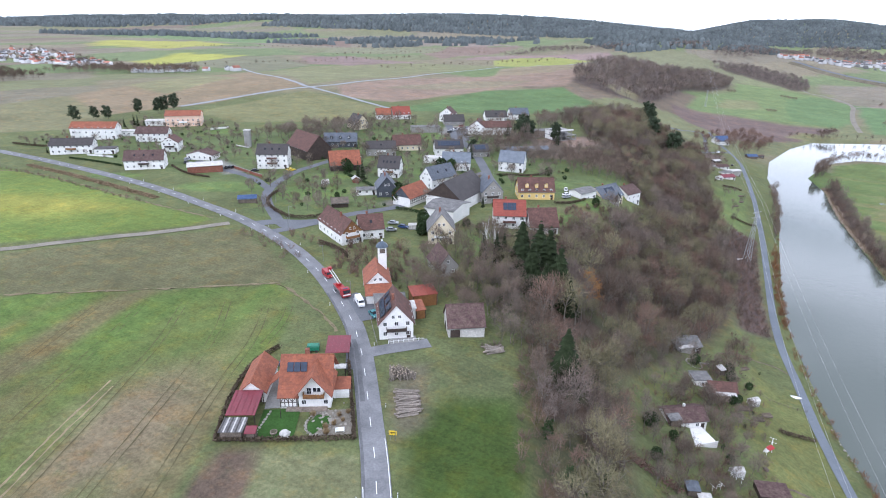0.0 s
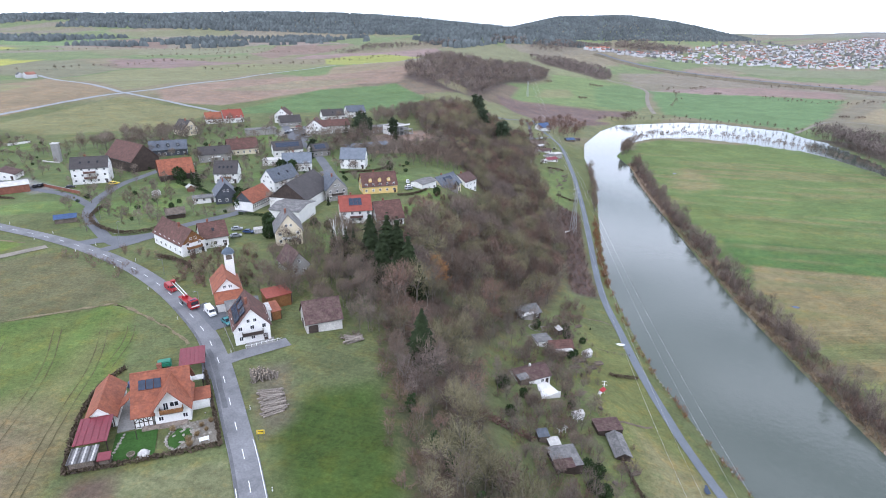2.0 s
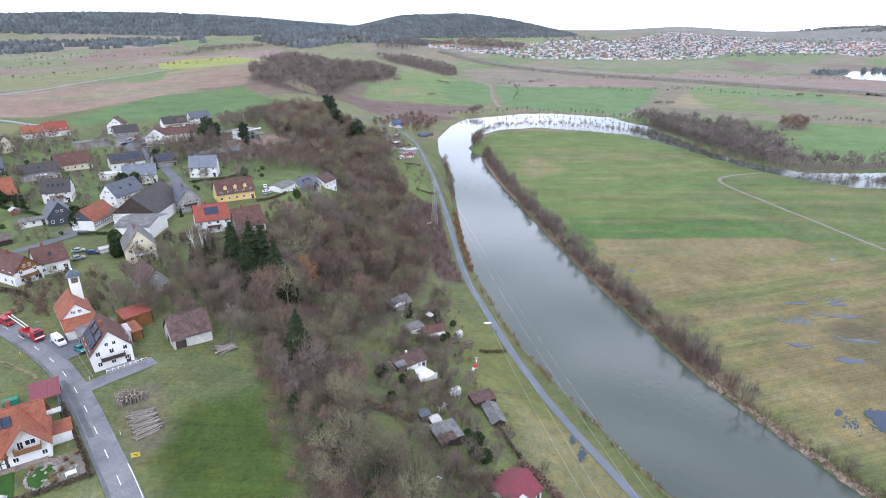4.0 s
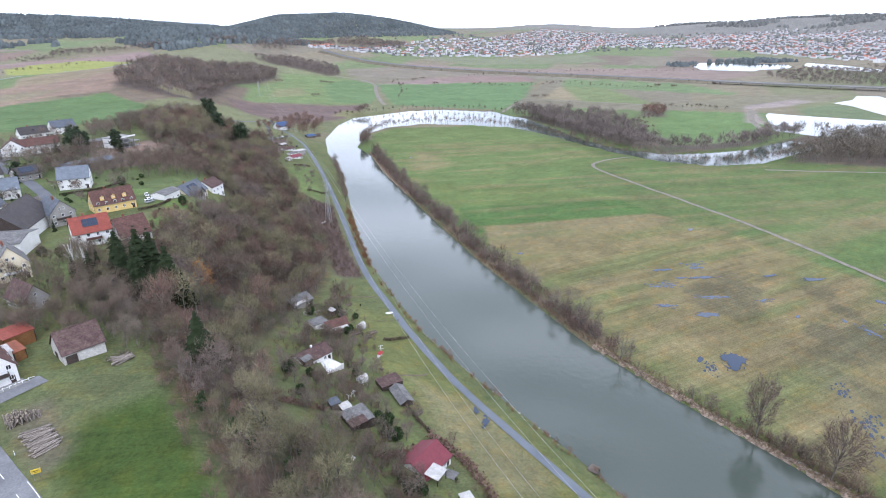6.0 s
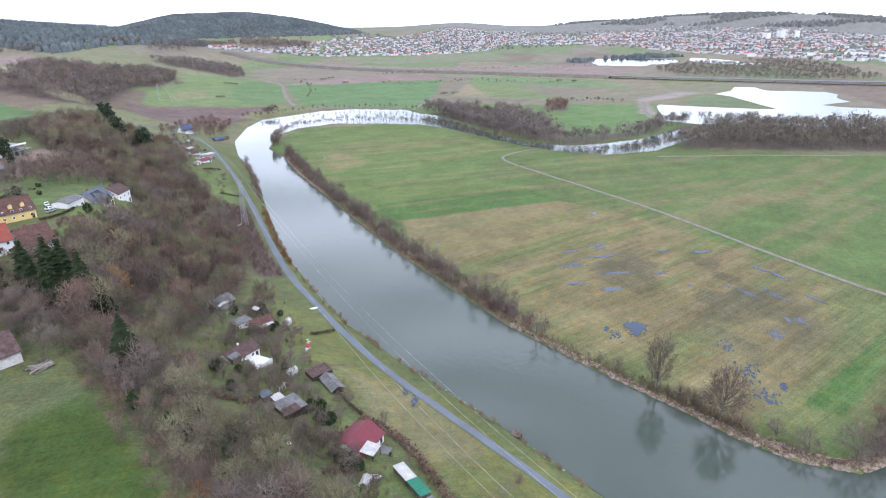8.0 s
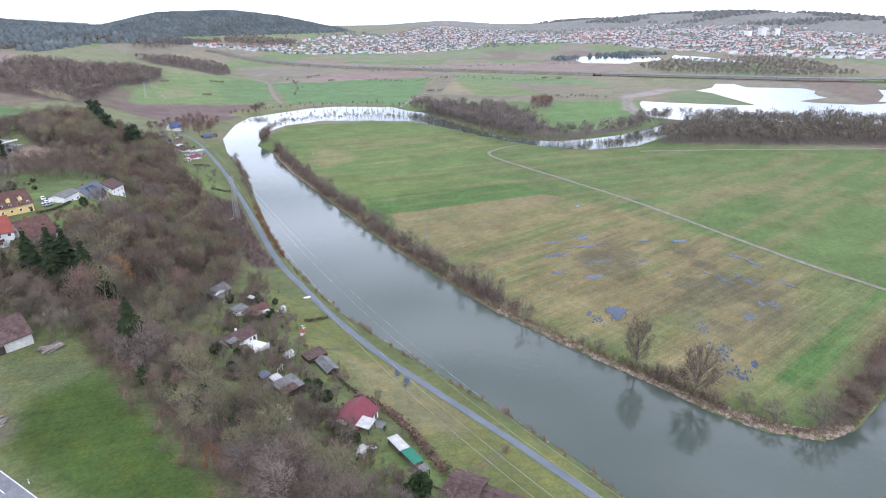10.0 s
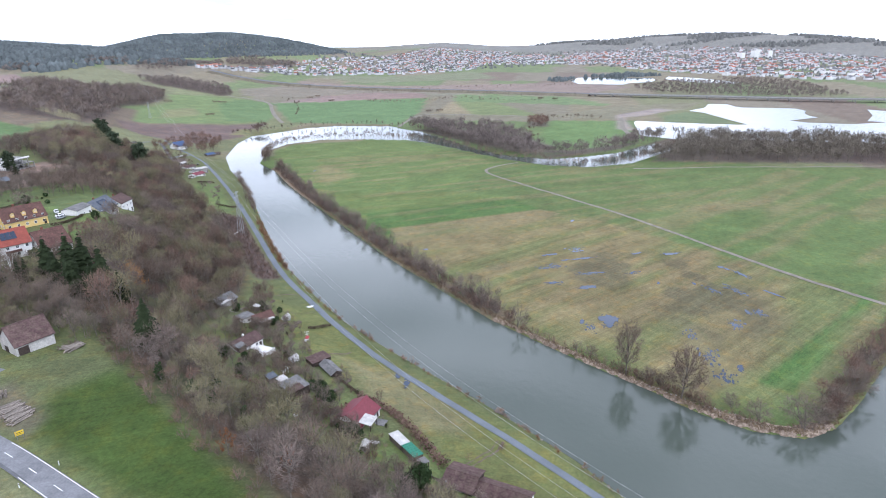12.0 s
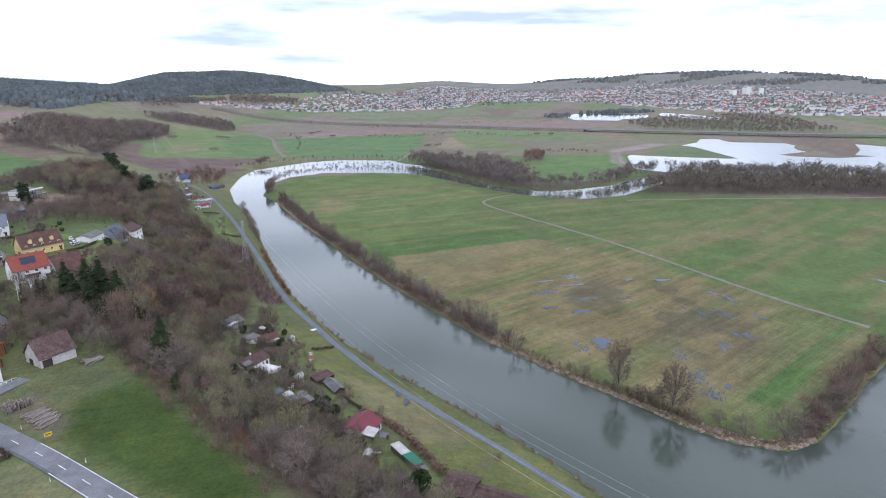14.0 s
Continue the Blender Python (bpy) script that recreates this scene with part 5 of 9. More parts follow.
for lab, x, y, turn, w, d_, eave, wall, roof in (("flat-roofed pale garden pavilion with a long terrace", 229, 456, 14, 12, 6, 4.6, GREYW, FIBRE), ("flat-roofed grey garden hut", 221, 450, 14, 9, 5, 2.6, WHITE, GREY_FELT),
                                                ("small dark garden hut with a felt roof", 192, 446, 24, 5, 4, 2.4, DARK_WOOD, GREY_FELT), ("weathered garden shed at the lane corner", 229, 487, 30, 7, 4, 2.3, OLD_WOOD, FIBRE),
                                                ("white tool hut among the gardens", 206, 428, 10, 4, 3.4, 2.2, WHITE, FIBRE), ("brown shed beside the boathouse", 296, 545, 8, 8, 4, 2.6, OLD_WOOD, DULL_TILE)):
    house(lab, x, y, turn, w, d_, eave, .5, "x", wall, roof, 1, 0, category="garden hut", name="garden_hut", group="garden houses", every=3.2)
house("white garden house at the foot of the wood", 183, 417, 20, 11, 6, 2.6, 1.2, "x", WHITE, FIBRE, 1, 0, category="garden house", group="garden houses")


# ---- woods, hedges and single trees ----
TWIGS_OLIVE = material("yellowish_bare_twigs", (.2, .178, .105), .95, .25, 3, .3, piece=.4, tree=True)
TWIGS_GREY = material("grey_bare_twigs", (.185, .15, .121), .95, .25, 3, .3, piece=.4, tree=True)
REED = material("dry_reed", (.259, .194, .122), .95, .3, 4, .5, piece=.3)
RUST = material("rust_brown_leaves", (.2, .092, .042), .95, .3, 4, .5, piece=.3)
NEEDLE = material("dark_green_needles", (.026, .036, .016), .9, .3, 4, .5, piece=.35)
EVERGREEN = material("evergreen_leaves", (.036, .058, .022), .85, .3, 4, .6, piece=.4)
# crowns lightened towards blue-grey: distance haze put into the base colour
FOREST_HAZED = material("hazed_far_forest", (.098, .111, .11), .95, .25, .05, .01, piece=.18, tree=True)


def conifer(seed, tall, wide, tiers=16, sprays=15, bare=.08):
    """A spruce: straight trunk and tiers of drooping sprays."""
    rng = np.random.default_rng(seed)
    wood, crown = Stock(), Stock()
    wood.stick((0, 0, -.4), (0, 0, tall * .96), tall * .016 + .06, .03, 5)
    for i in range(tiers):
        h = bare + (1 - bare) * (i + .5 * rng.random()) / tiers
        reach = wide * .5 * ((1 - h) ** .85 if bare < .3 else math.sqrt(max(.02, 1 - ((h - .68) / .36) ** 2))) * (.68 + .5 * rng.random()) + .15
        for j in range(sprays):
            a = j * 6.283 / sprays + rng.random() * .6
            r = reach * ((.5 + .75 * rng.random()) if bare < .3 else (.35 + .9 * rng.random()))
            z = tall * h
            root = np.array([0, 0, z + .1 * r])
            tip = np.array([math.cos(a) * r, math.sin(a) * r, z - .32 * r + rng.normal() * .15])
            side = np.array([-math.sin(a), math.cos(a), 0]) * (.16 * r + .16)
            mid = (root + tip) / 2 + np.array([0, 0, .08 * r])
            crown.add([root, mid - side, tip, mid + side], [(0, 1, 2, 3)])
            for s in (-1, 1):
                q = mid + side * s * 1.9 + np.array([0, 0, -.15 * r])
                crown.add([mid, q, tip], [(0, 1, 2)])
    return wood.arrays(), crown.arrays()


def pine_tree(seed, tall, wide):
    """A pine: bare leaning trunk, a few crooked boughs high up, each with ragged tufts of needles."""
    rng = np.random.default_rng(seed)
    wood, crown = Stock(), Stock()
    head = np.array([rng.normal() * .5, rng.normal() * .5, tall * .95])
    wood.stick((0, 0, -.4), head * (1, 1, .55), .24, .17, 5)
    wood.stick(head * (1, 1, .55), head, .17, .04, 4)
    for i in range(15):
        h = .24 + .74 * (i + rng.random() * .6) / 15
        a, r = i * 2.4 + rng.random(), wide * .5 * math.sqrt(max(.06, 1 - ((h - .55) / .5) ** 2)) * (.45 + .65 * rng.random())
        root = head * (1, 1, 0) + np.array([0, 0, tall * h])
        end = root + np.array([math.cos(a) * r, math.sin(a) * r, .25 * r])
        wood.stick(root, end, .06, .02, 3)
        for c in range(3):
            mid = root + (end - root) * (.55 + .22 * c) + rng.normal(size=3) * .25
            for _ in range(26):
                p_ = mid + rng.normal(size=3) * (.75, .75, .6)
                u, v = rng.normal(size=3) * .42, rng.normal(size=3) * .28
                crown.add([p_ - u, p_ + v, p_ + u, p_ - v], [(0, 1, 2, 3)])
    return wood.arrays(), crown.arrays()


def leafy(seed, tall, wide, leaves=420, size=.3):
    """A dense evergreen bush: short stems and many leaf clusters."""
    rng = np.random.default_rng(seed)
    wood, crown = Stock(), Stock()
    for k in range(4):
        wood.stick((0, 0, -.3), (rng.normal() * wide * .2, rng.normal() * wide * .2, tall * .7), .08, .03, 3)
    for k in range(leaves):
        d = rng.normal(size=3)
        d /= np.linalg.norm(d)
        r = .55 + .5 * rng.random() ** .5
        c = np.array([d[0] * wide * .5 * r, d[1] * wide * .5 * r, tall * .52 + d[2] * tall * .5 * r])
        c[2] = max(c[2], .05)
        u, v = rng.normal(size=3) * size, rng.normal(size=3) * size
        crown.add([c - u * .5, c + v * .5, c + u * .5, c - v * .5], [(0, 1, 2, 3)])
    return wood.arrays(), crown.arrays()


def shrub(seed, tall, wide, stems=14, twigs=9, tw=.07):
    """A bare bush of many thin stems."""
    rng = np.random.default_rng(seed)
    wood, crown = Stock(), Stock()
    for i in range(stems):
        a, r = rng.random() * 6.28, wide * .5 * rng.random() ** .6
        top = np.array([math.cos(a) * r, math.sin(a) * r, tall * (1 - .45 * (r / (wide * .5)) ** 2) * (.7 + .4 * rng.random())])
        foot = np.array([top[0] * .25, top[1] * .25, -.3])
        wood.stick(foot, top, .04, .015, 3)
        for t in range(twigs):
            k = .25 + .75 * rng.random()
            root = foot + (top - foot) * k
            way = rng.normal(size=3) + np.array([math.cos(a) * .5, math.sin(a) * .5, .8])
            crown.blade(root, root + way / np.linalg.norm(way) * tall * (.18 + .2 * rng.random()), tw, rng)
    return wood.arrays(), crown.arrays()


def tuft_clump(seed):
    """A far forest crown: an uneven faceted clump."""
    rng = np.random.default_rng(seed)
    n = 4
    ring0 = [(math.cos(i * 1.571) * (.85 + .3 * rng.random()), math.sin(i * 1.571) * (.85 + .3 * rng.random()), -.2) for i in range(n)]
    ring1 = [(math.cos(i * 1.571 + .78) * .6 * (.7 + .5 * rng.random()), math.sin(i * 1.571 + .78) * .6 * (.7 + .5 * rng.random()), .75 + .3 * rng.random()) for i in range(n)]
    v = np.array(ring0 + ring1 + [(0, 0, 1.25 + .4 * rng.random())])
    f = [(i, (i + 1) % n, n + i, -1) for i in range(n)] + [((i + 1) % n, n + (i + 1) % n, n + i, -1) for i in range(n)] + [(n + i, n + (i + 1) % n, 2 * n, -1) for i in range(n)]
    return [(v, np.array(f))]


def tree_thing(name, label, category, proto, mats, x, y, turn=0.0, size=1.0, group="", sink=.0):
    t = thing(name, label, category, pose(x, y, ground(x, y) - sink, 0, 0, turn) @ Matrix.Scale(size, 4), group)
    part("trunk", array_mesh("trunk", *proto[0], [mats[0]]), None, t)
    part("crown", set_tone(array_mesh("crown", *proto[1], [mats[1]]), .5), None, t)
    return t


def on_land(x, y):
    return water_side(x, y, RIVER) > 1.2


TALL = [round_tree(s, 9.0 + (s * 7) % 4 * 1.1, 6.6 + s % 4 * .8, 400, .1, 8, .28, .17, .17) for s in range(1, 9)]
LOWB = [shrub(s, 3.6 + s % 3, 4.2 + s % 2, 11, 11, .095) for s in range(20, 26)]
THIN = [round_tree(s, 8.4 + s % 3, 4.8, 190, .1, 5, .2, .22, .1) for s in range(40, 45)]
MIDB = [round_tree(s, 7.6 + s % 3, 6.6, 190, .17, 5, .22, .2, .14) for s in range(50, 56)]
MIDS = [shrub(s, 3.2 + s % 3 * .5, 4.4, 14, 10, .2) for s in range(56, 60)]
FARB = [round_tree(s, 9.8 + s % 3 * 1.6, 8.6, 118, .33, 2, .2, .2, .12) for s in range(60, 66)]
BENDT = [round_tree(s, 9 + s % 3 * 1.6, 5.8, 90, .26, 4, .25, .24, .13) for s in range(66, 71)]

TWIGS_LILAC = material("lilac_grey_bare_twigs", (.182, .143, .122), .95, .25, 3, .3, piece=.4, tree=True)
TWIGS_PALE = material("pale_lilac_brown_twigs", (.185, .153, .135), .95, .2, 3, .3, piece=.35, tree=True)
TWIGS_TAN = material("pale_tan_twigs", (.165, .142, .112), .95, .2, 3, .3, piece=.35, tree=True)
TWIGS_DARK = material("dark_bare_twigs", (.11, .082, .062), .95, .25, 3, .3, piece=.4, tree=True)
wood_spots = spread(SLOPE_WOOD, 4.4, 5, lambda x, y: (np.hypot(x - 30, y - 165) > 10) & (np.hypot(x - 29.5, y - 118.5) > 4) & (np.hypot(x - 80, y - 384) > 24) & (np.hypot((x - 64) / 12, (y - 236) / 15) > 1) & (smooth_noise(x, y, 9, 12) > .22))
wood_spots = [(a, b, c, d * (.72 + .55 * ((e * 7) % 10) / 10) * (.8 if a < 30 and b < 110 else .62 if 325 < b < 372 and a < 120 else 1), e) for a, b, c, d, e in wood_spots]
tone = smooth_noise(np.array([s[0] for s in wood_spots]), np.array([s[1] for s in wood_spots]), 13, 14) * .75 + np.array([s[4] % 97 for s in wood_spots]) / 97 * .25
for lo, hi, mat, lab in ((0, .26, TWIGS_LILAC, "bare lilac-grey trees in the slope woodland"), (.26, .4, TWIGS, "bare grey-brown trees covering the slope"), (.4, .62, TWIGS_OLIVE, "bare yellowish trees in the slope woodland"),
                         (.62, .74, TWIGS_RED, "bare reddish-brown trees in the slope woodland"), (.74, 1.1, TWIGS_DARK, "dark bare trees in the slope woodland")):
    scatter("slope_wood", TALL, [s for s, t in zip(wood_spots, tone) if lo <= t < hi], lab, "woodland", [BARK, mat])
scatter("undergrowth", LOWB, spread(SLOPE_WOOD, 8.0, 6), "bare undergrowth below the slope trees", "undergrowth", [BARK, TWIGS_DARK])
IVY = [leafy(s, 5.5, 2.6, 200, .35) for s in (500, 501)]
scatter("ivy_growth", IVY, [(x, y, k, .9, k) for k, (x, y) in enumerate(((24, 84), (26, 79), (30, 72), (27, 66), (33, 90), (31, 60), (22, 96), (36, 82), (40, 128)))], "ivy-clad evergreen growth among the bare trees", "ivy", [BARK, EVERGREEN])
# village gardens between chapel and slope
MID_GARDENS = [(-14, 160), (-8, 172), (-6, 190), (8, 215), (24, 208), (44, 205), (60, 232), (50, 205), (36, 178), (26, 155), (20, 138), (13, 142), (4, 143), (-3, 152)]
scatter("garden_trees", TALL, [(a, b, c, d * .72, e) for a, b, c, d, e in spread(MID_GARDENS, 4.6, 8, lambda x, y: (np.hypot(x, y - 174) > 6) & (np.hypot(x - 10, y - 197) > 8))],
        "low bare garden trees between the houses", "garden trees", [BARK, TWIGS])
scatter("garden_shrubs", LOWB, [(a, b, c, d * .6, e) for a, b, c, d, e in spread(MID_GARDENS, 5.0, 9)], "bare garden shrubs between the houses", "shrubs", [BARK, TWIGS_OLIVE])
GARDENS = [(44, 20), (46, 60), (44, 90), (50, 120), (58, 150), (74, 170), (92, 178), (98, 165), (96, 140), (84, 118), (78, 92), (70, 86), (60, 60), (62, 30), (60, 10)]
clear = [(84, 178), (83, 159), (88, 155), (68.6, 136.5), (82, 111), (80, 103), (61.4, 97), (66, 75), (65, 55), (64, 49), (69, 23), (66, 34), (61, 105), (90.5, 129.6), (70.5, 131), (71, 127), (67, 133)]
gap_ = lambda x, y: np.min([np.hypot(x - a, y - b) for a, b in clear], 0) > 5.5
scatter("orchard_trees", TALL, [(a, b, c, d * .55, e) for a, b, c, d, e in spread(GARDENS, 5.0, 11, gap_)], "small bare fruit trees in the hillside gardens", "fruit trees", [BARK, TWIGS_GREY])
scatter("garden_shrubs", LOWB, [(a, b, c, d * .55, e) for a, b, c, d, e in spread(GARDENS, 5.0, 12, gap_)], "bare shrubs and brambles in the gardens", "shrubs", [BARK, TWIGS_RED])


HILL_GARDENS = [(50, 20), (52, 60), (54, 92), (60, 118), (72, 140), (88, 162), (106, 186), (114, 180), (104, 150), (92, 128), (84, 96), (76, 70), (72, 40), (66, 16)]
garden_spots = spread(HILL_GARDENS, 4.2, 127, lambda x, y: np.min([np.hypot(x - a, y - b) for a, b in clear], 0) > 4.6)
scatter("brambles", LOWB, [(a, b, c, d * .36, e) for a, b, c, d, e in garden_spots[::2]], "low reddish brambles in the hillside gardens", "brambles", [BARK, TWIGS_RED])
scatter("orchard_trees", LOWB, [(a, b, c, d * .55, e) for a, b, c, d, e in garden_spots[1::4]], "bare fruit bushes in the hillside gardens", "fruit bushes", [BARK, TWIGS])
scatter("evergreen_shrubs", IVY, [(a, b, c, d * .28, e) for a, b, c, d, e in garden_spots[3::14]], "small evergreen bushes in the hillside gardens", "shrubs", [BARK, EVERGREEN])
LANE_WASTE = [(118, 205), (130, 202), (149, 250), (178, 312), (168, 322), (150, 290), (138, 255)]
scatter("brambles", LOWB, [(a, b, c, d * .45, e) for a, b, c, d, e in spread(LANE_WASTE, 2.3, 121)], "low reddish brambles on waste ground beside the lane", "brambles", [BARK, TWIGS_RED])
scatter("brambles", LOWB, [(a, b, c, d * .7, e) for a, b, c, d, e in spread(LANE_WASTE, 6, 122)], "bare dark shrubs on waste ground beside the lane", "shrubs", [BARK, TWIGS_DARK])
scatter("orchard_trees", TALL, [(a, b, c, d * .5, e) for a, b, c, d, e in spread([(170, 325), (182, 335), (214, 400), (196, 402)], 9, 123)], "small bare trees in the garden by the lane", "fruit trees", [BARK, TWIGS_GREY])
FOOT = [(44, 20), (52, 20), (50, 60), (52, 90), (58, 120), (66, 142), (82, 160), (98, 176), (112, 196), (118, 190), (104, 172), (94, 160), (84, 140), (72, 112), (62, 84), (58, 60), (58, 20)]
scatter("slope_foot_shrubs", LOWB, [(a, b, c, d * .7, e) for a, b, c, d, e in spread(FOOT, 3.4, 124, gap_)], "reddish-brown scrub at the foot of the slope", "shrubs", [BARK, TWIGS_RED])
scatter("slope_foot_trees", TALL, [(a, b, c, d * .6, e) for a, b, c, d, e in spread(FOOT, 6, 125, gap_)], "low bare trees at the foot of the slope", "trees", [BARK, TWIGS])
EDGE = [(15, 40), (17, 75), (19, 100), (22, 124), (24, 148), (32, 172), (42, 196), (56, 226)]


def along(line, gap, side0, side1, seed, size=(.7, 1.2), span=None):
    rng = np.random.default_rng(seed)
    p_ = steps(line, gap)
    s_ = sideways(p_)
    out = []
    for q, s in zip(p_, s_):
        if span and not span(q):
            continue
        o = side0 + (side1 - side0) * rng.random()
        x, y = q + s * o + rng.normal(size=2) * gap * .2
        out.append((x, y, rng.random() * 6.28, size[0] + (size[1] - size[0]) * rng.random(), int(rng.integers(0, 1000))))
    return out


scatter("wood_edge_shrubs", LOWB, along(EDGE, 1.6, -3, 4, 126, (.45, .95)), "reddish bare shrubs along the edge of the wood", "shrubs", [BARK, TWIGS_RED])
RB = RIGHT_BANK[:14]
clumped = lambda q: math.sin(q[1] * .13) + math.sin(q[1] * .31 + 1) + .6 * math.sin(q[1] * .71)
scatter("bank_shrubs", LOWB, along(RB, 1.5, -9, -1.6, 13, (.5, 1.2), lambda q: q[1] > 84 and clumped(q) > -1.5) + along(RB, 2.6, -6, -1.6, 130, (.25, .6), lambda q: q[1] > 88) + along(RB, 2.2, -4.5, -1.6, 131, (.4, .8), lambda q: q[1] <= 88)
        + along(RB, 1.3, -5.5, -1.6, 132, (.6, 1.1), lambda q: -2 < q[1] < 34), "bare brown shrubs along the river bank", "bank shrubs", [BARK, TWIGS_RED])
scatter("bank_shrubs", LOWB, along(RB, 1.3, -12, -2, 133, (.6, 1.5), lambda q: q[1] > 80 and clumped(q) > -.9), "lilac-grey bare shrubs along the river bank", "bank shrubs", [BARK, TWIGS_LILAC])
scatter("bank_trees", THIN, along(RB, 2.2, -11, -2.5, 14, (.6, 1.25), lambda q: q[1] > 88 and clumped(q) > -.5), "thin bare trees along the river bank", "bank trees", [BARK, TWIGS_GREY])
TIP = RIGHT_BANK[13:17]
scatter("bank_trees", TALL, along(TIP, 3.2, -9, -2, 15, (.6, 1.05)), "bare willows at the tip of the meadow", "bank trees", [BARK, TWIGS_RED])
scatter("bank_shrubs", LOWB, along(TIP, 1.3, -8, -1.5, 16, (.7, 1.3)), "bare willow scrub at the tip of the meadow", "bank shrubs", [BARK, TWIGS])
scatter("bank_shrubs", LOWB, along(LEFT_BANK, 1.6, -3.4, -.6, 17, (.2, .62), lambda q: 5 < q[1] < 430 and math.sin(q[1] * .21) + math.sin(q[1] * .53) > -.3), "low reddish shrubs on the near river bank", "bank shrubs", [BARK, RUST])
scatter("bank_shrubs", LOWB, along(LEFT_BANK, 1.1, -4.2, -.8, 18, (.4, .8), lambda q: 215 < q[1] < 300), "rust-brown shrubs between lane and river", "bank shrubs", [BARK, RUST])
scatter("bank_trees", THIN, along(LEFT_BANK, 3.2, -5, -1.5, 19, (.8, 1.25), lambda q: 318 < q[1] < 425), "bare alders between lane and river", "bank trees", [BARK, TWIGS])
INNER = INNER_BEND
scatter("bend_trees", BENDT, along(INNER, 3.6, -6, -1.5, 21, (.7, 1.3)) + along(OUTER_BEND[:6], 7, -6, -2, 22, (.5, 1.0)) + along(RIGHT_BANK[:2], 2.2, -7, -2, 221, (.8, 1.3), lambda q: q[1] > 420) + along(INNER[-2:], 1.6, -9, -2, 222, (.8, 1.4), lambda q: q[1] < 505), "row of thin bare trees round the river bend", "bank trees", [BARK, TWIGS])
scatter("bend_trees", FARB, [(a, b, c, d * 1.35, e) for a, b, c, d, e in spread([(570, 525), (606, 520), (617, 476), (623, 431), (632, 391), (573, 321), (525, 285), (508, 300), (520, 374), (550, 430)], 8, 23, on_land)] + along(OUTER_BEND[4:12], 3.4, -18, -3, 24, (.9, 1.7)),
        "lilac-brown bare woodland outside the river bend", "woodland", [BARK, TWIGS_PALE])
scatter("lake_wood", FARB, [(a, b, c, d * 1.45, e) for a, b, c, d, e in spread([(600, 215), (711, 205), (800, 150), (900, -10), (990, -120), (800, -130), (684, -22), (640, 42), (592, 110), (552, 168), (600, 178)], 8, 25, lambda x, y: on_land(x, y) & (water_side(x, y, LAKE) > 3))],
        "grey-brown bare woodland between river and lake", "woodland", [BARK, TWIGS_TAN])
scatter("bend_trees", FARB, spread([(688, 399), (696, 369), (758, 404), (743, 428)], 7, 26), "bare copse in the fields", "copse", [BARK, TWIGS_RED])
knoll = [(a, b, c, d * (.95 + .8 * smooth_noise(np.array([a]), np.array([b]), 15, 42)[0]), e) for a, b, c, d, e in spread(KNOLL, 7.2, 27, lambda x, y: (smooth_noise(x, y, 24, 41) > .2) & ~inside(x, y, KNOLL_GLADE))]
for k, (mat, lab) in enumerate(((TWIGS_PALE, "bare brown wood on the knoll above the fields"), (TWIGS_LILAC, "lilac-brown bare wood on the knoll above the fields"), (TWIGS_GREY, "bare grey wood on the knoll above the fields"))):
    scatter("knoll_wood", FARB, knoll[k::3], lab, "woodland", [BARK, mat])
scatter("knoll_wood", FARB, spread([(600, 1400), (640, 1280), (648, 1130), (679, 1128), (753, 1270), (745, 1320), (709, 1430)], 8, 28), "bare strip of wood on the valley side", "woodland", [BARK, TWIGS_PALE])
for gap, size, seed, poly in ((11, 1.2, 281, [(551, 1562), (651, 1549), (687, 1610), (588, 1623)]), (12, 1.2, 282, [(643, 1502), (736, 1519), (1057, 1779), (1128, 1913), (722, 1607)]),
                             (11, 1.1, 283, [(386, 1597), (437, 1544), (482, 1575), (427, 1661)]), (12, 1.4, 284, [(1087, 1812), (1286, 1723), (1363, 1791), (1272, 1939), (1165, 1937)]),
                             (11, 1.0, 285, [(101, 1300), (220, 1542), (387, 1575), (398, 1619), (235, 1651)]), (8, 1.1, 286, [(600, 224), (690, 243), (712, 226), (700, 205), (620, 216)])):
    scatter("field_wood", FARB, [(a, b, c, d * size, e) for a, b, c, d, e in spread(poly, gap, seed, on_land)], "bare lilac-brown wood between the fields", "woodland", [BARK, TWIGS_PALE])
for k, (x, y) in enumerate(((435, 803), (552, 985), (560, 975), (722, 612), (735, 600), (742, 950), (782, 976), (732, 872), (1000, 560), (1020, 540), (470, 1000))):
    scatter("field_copse", FARB, [(x + i * 5, y + j * 4, i, .6, k) for i in range(3) for j in range(2)], "small bare copse at a field edge", "copse", [BARK, TWIGS])
for line, gap in (([(781, 821), (800, 762), (862, 728), (932, 727), (939, 659), (948, 611), (986, 557)], 7), ([(774, 416), (793, 392), (806, 360), (825, 351)], 6), ([(1140, 880), (1240, 780), (1338, 714), (1380, 652)], 11),
                  ([(600, 330), (650, 380), (690, 380), (740, 400)], 6), ([(300, 1050), (420, 1180), (560, 1260)], 12), ([(-100, 940), (60, 1080), (250, 1260)], 14), ([(-420, 960), (-250, 1120), (-60, 1300)], 14),
                  ([(-250, 1350), (0, 1500), (260, 1620)], 12), ([(560, 760), (640, 840), (720, 1000)], 16), ([(900, 960), (1000, 900), (1100, 880)], 12), ([(-700, 1500), (-400, 1650), (0, 1700)], 14)):
    scatter("field_hedgerow", FARB, along(line, gap, -5, 5, int(gap * 7 + abs(line[0][0])), (.3, .85)), "uneven bare hedgerow between the fields", "hedgerow", [BARK, TWIGS])
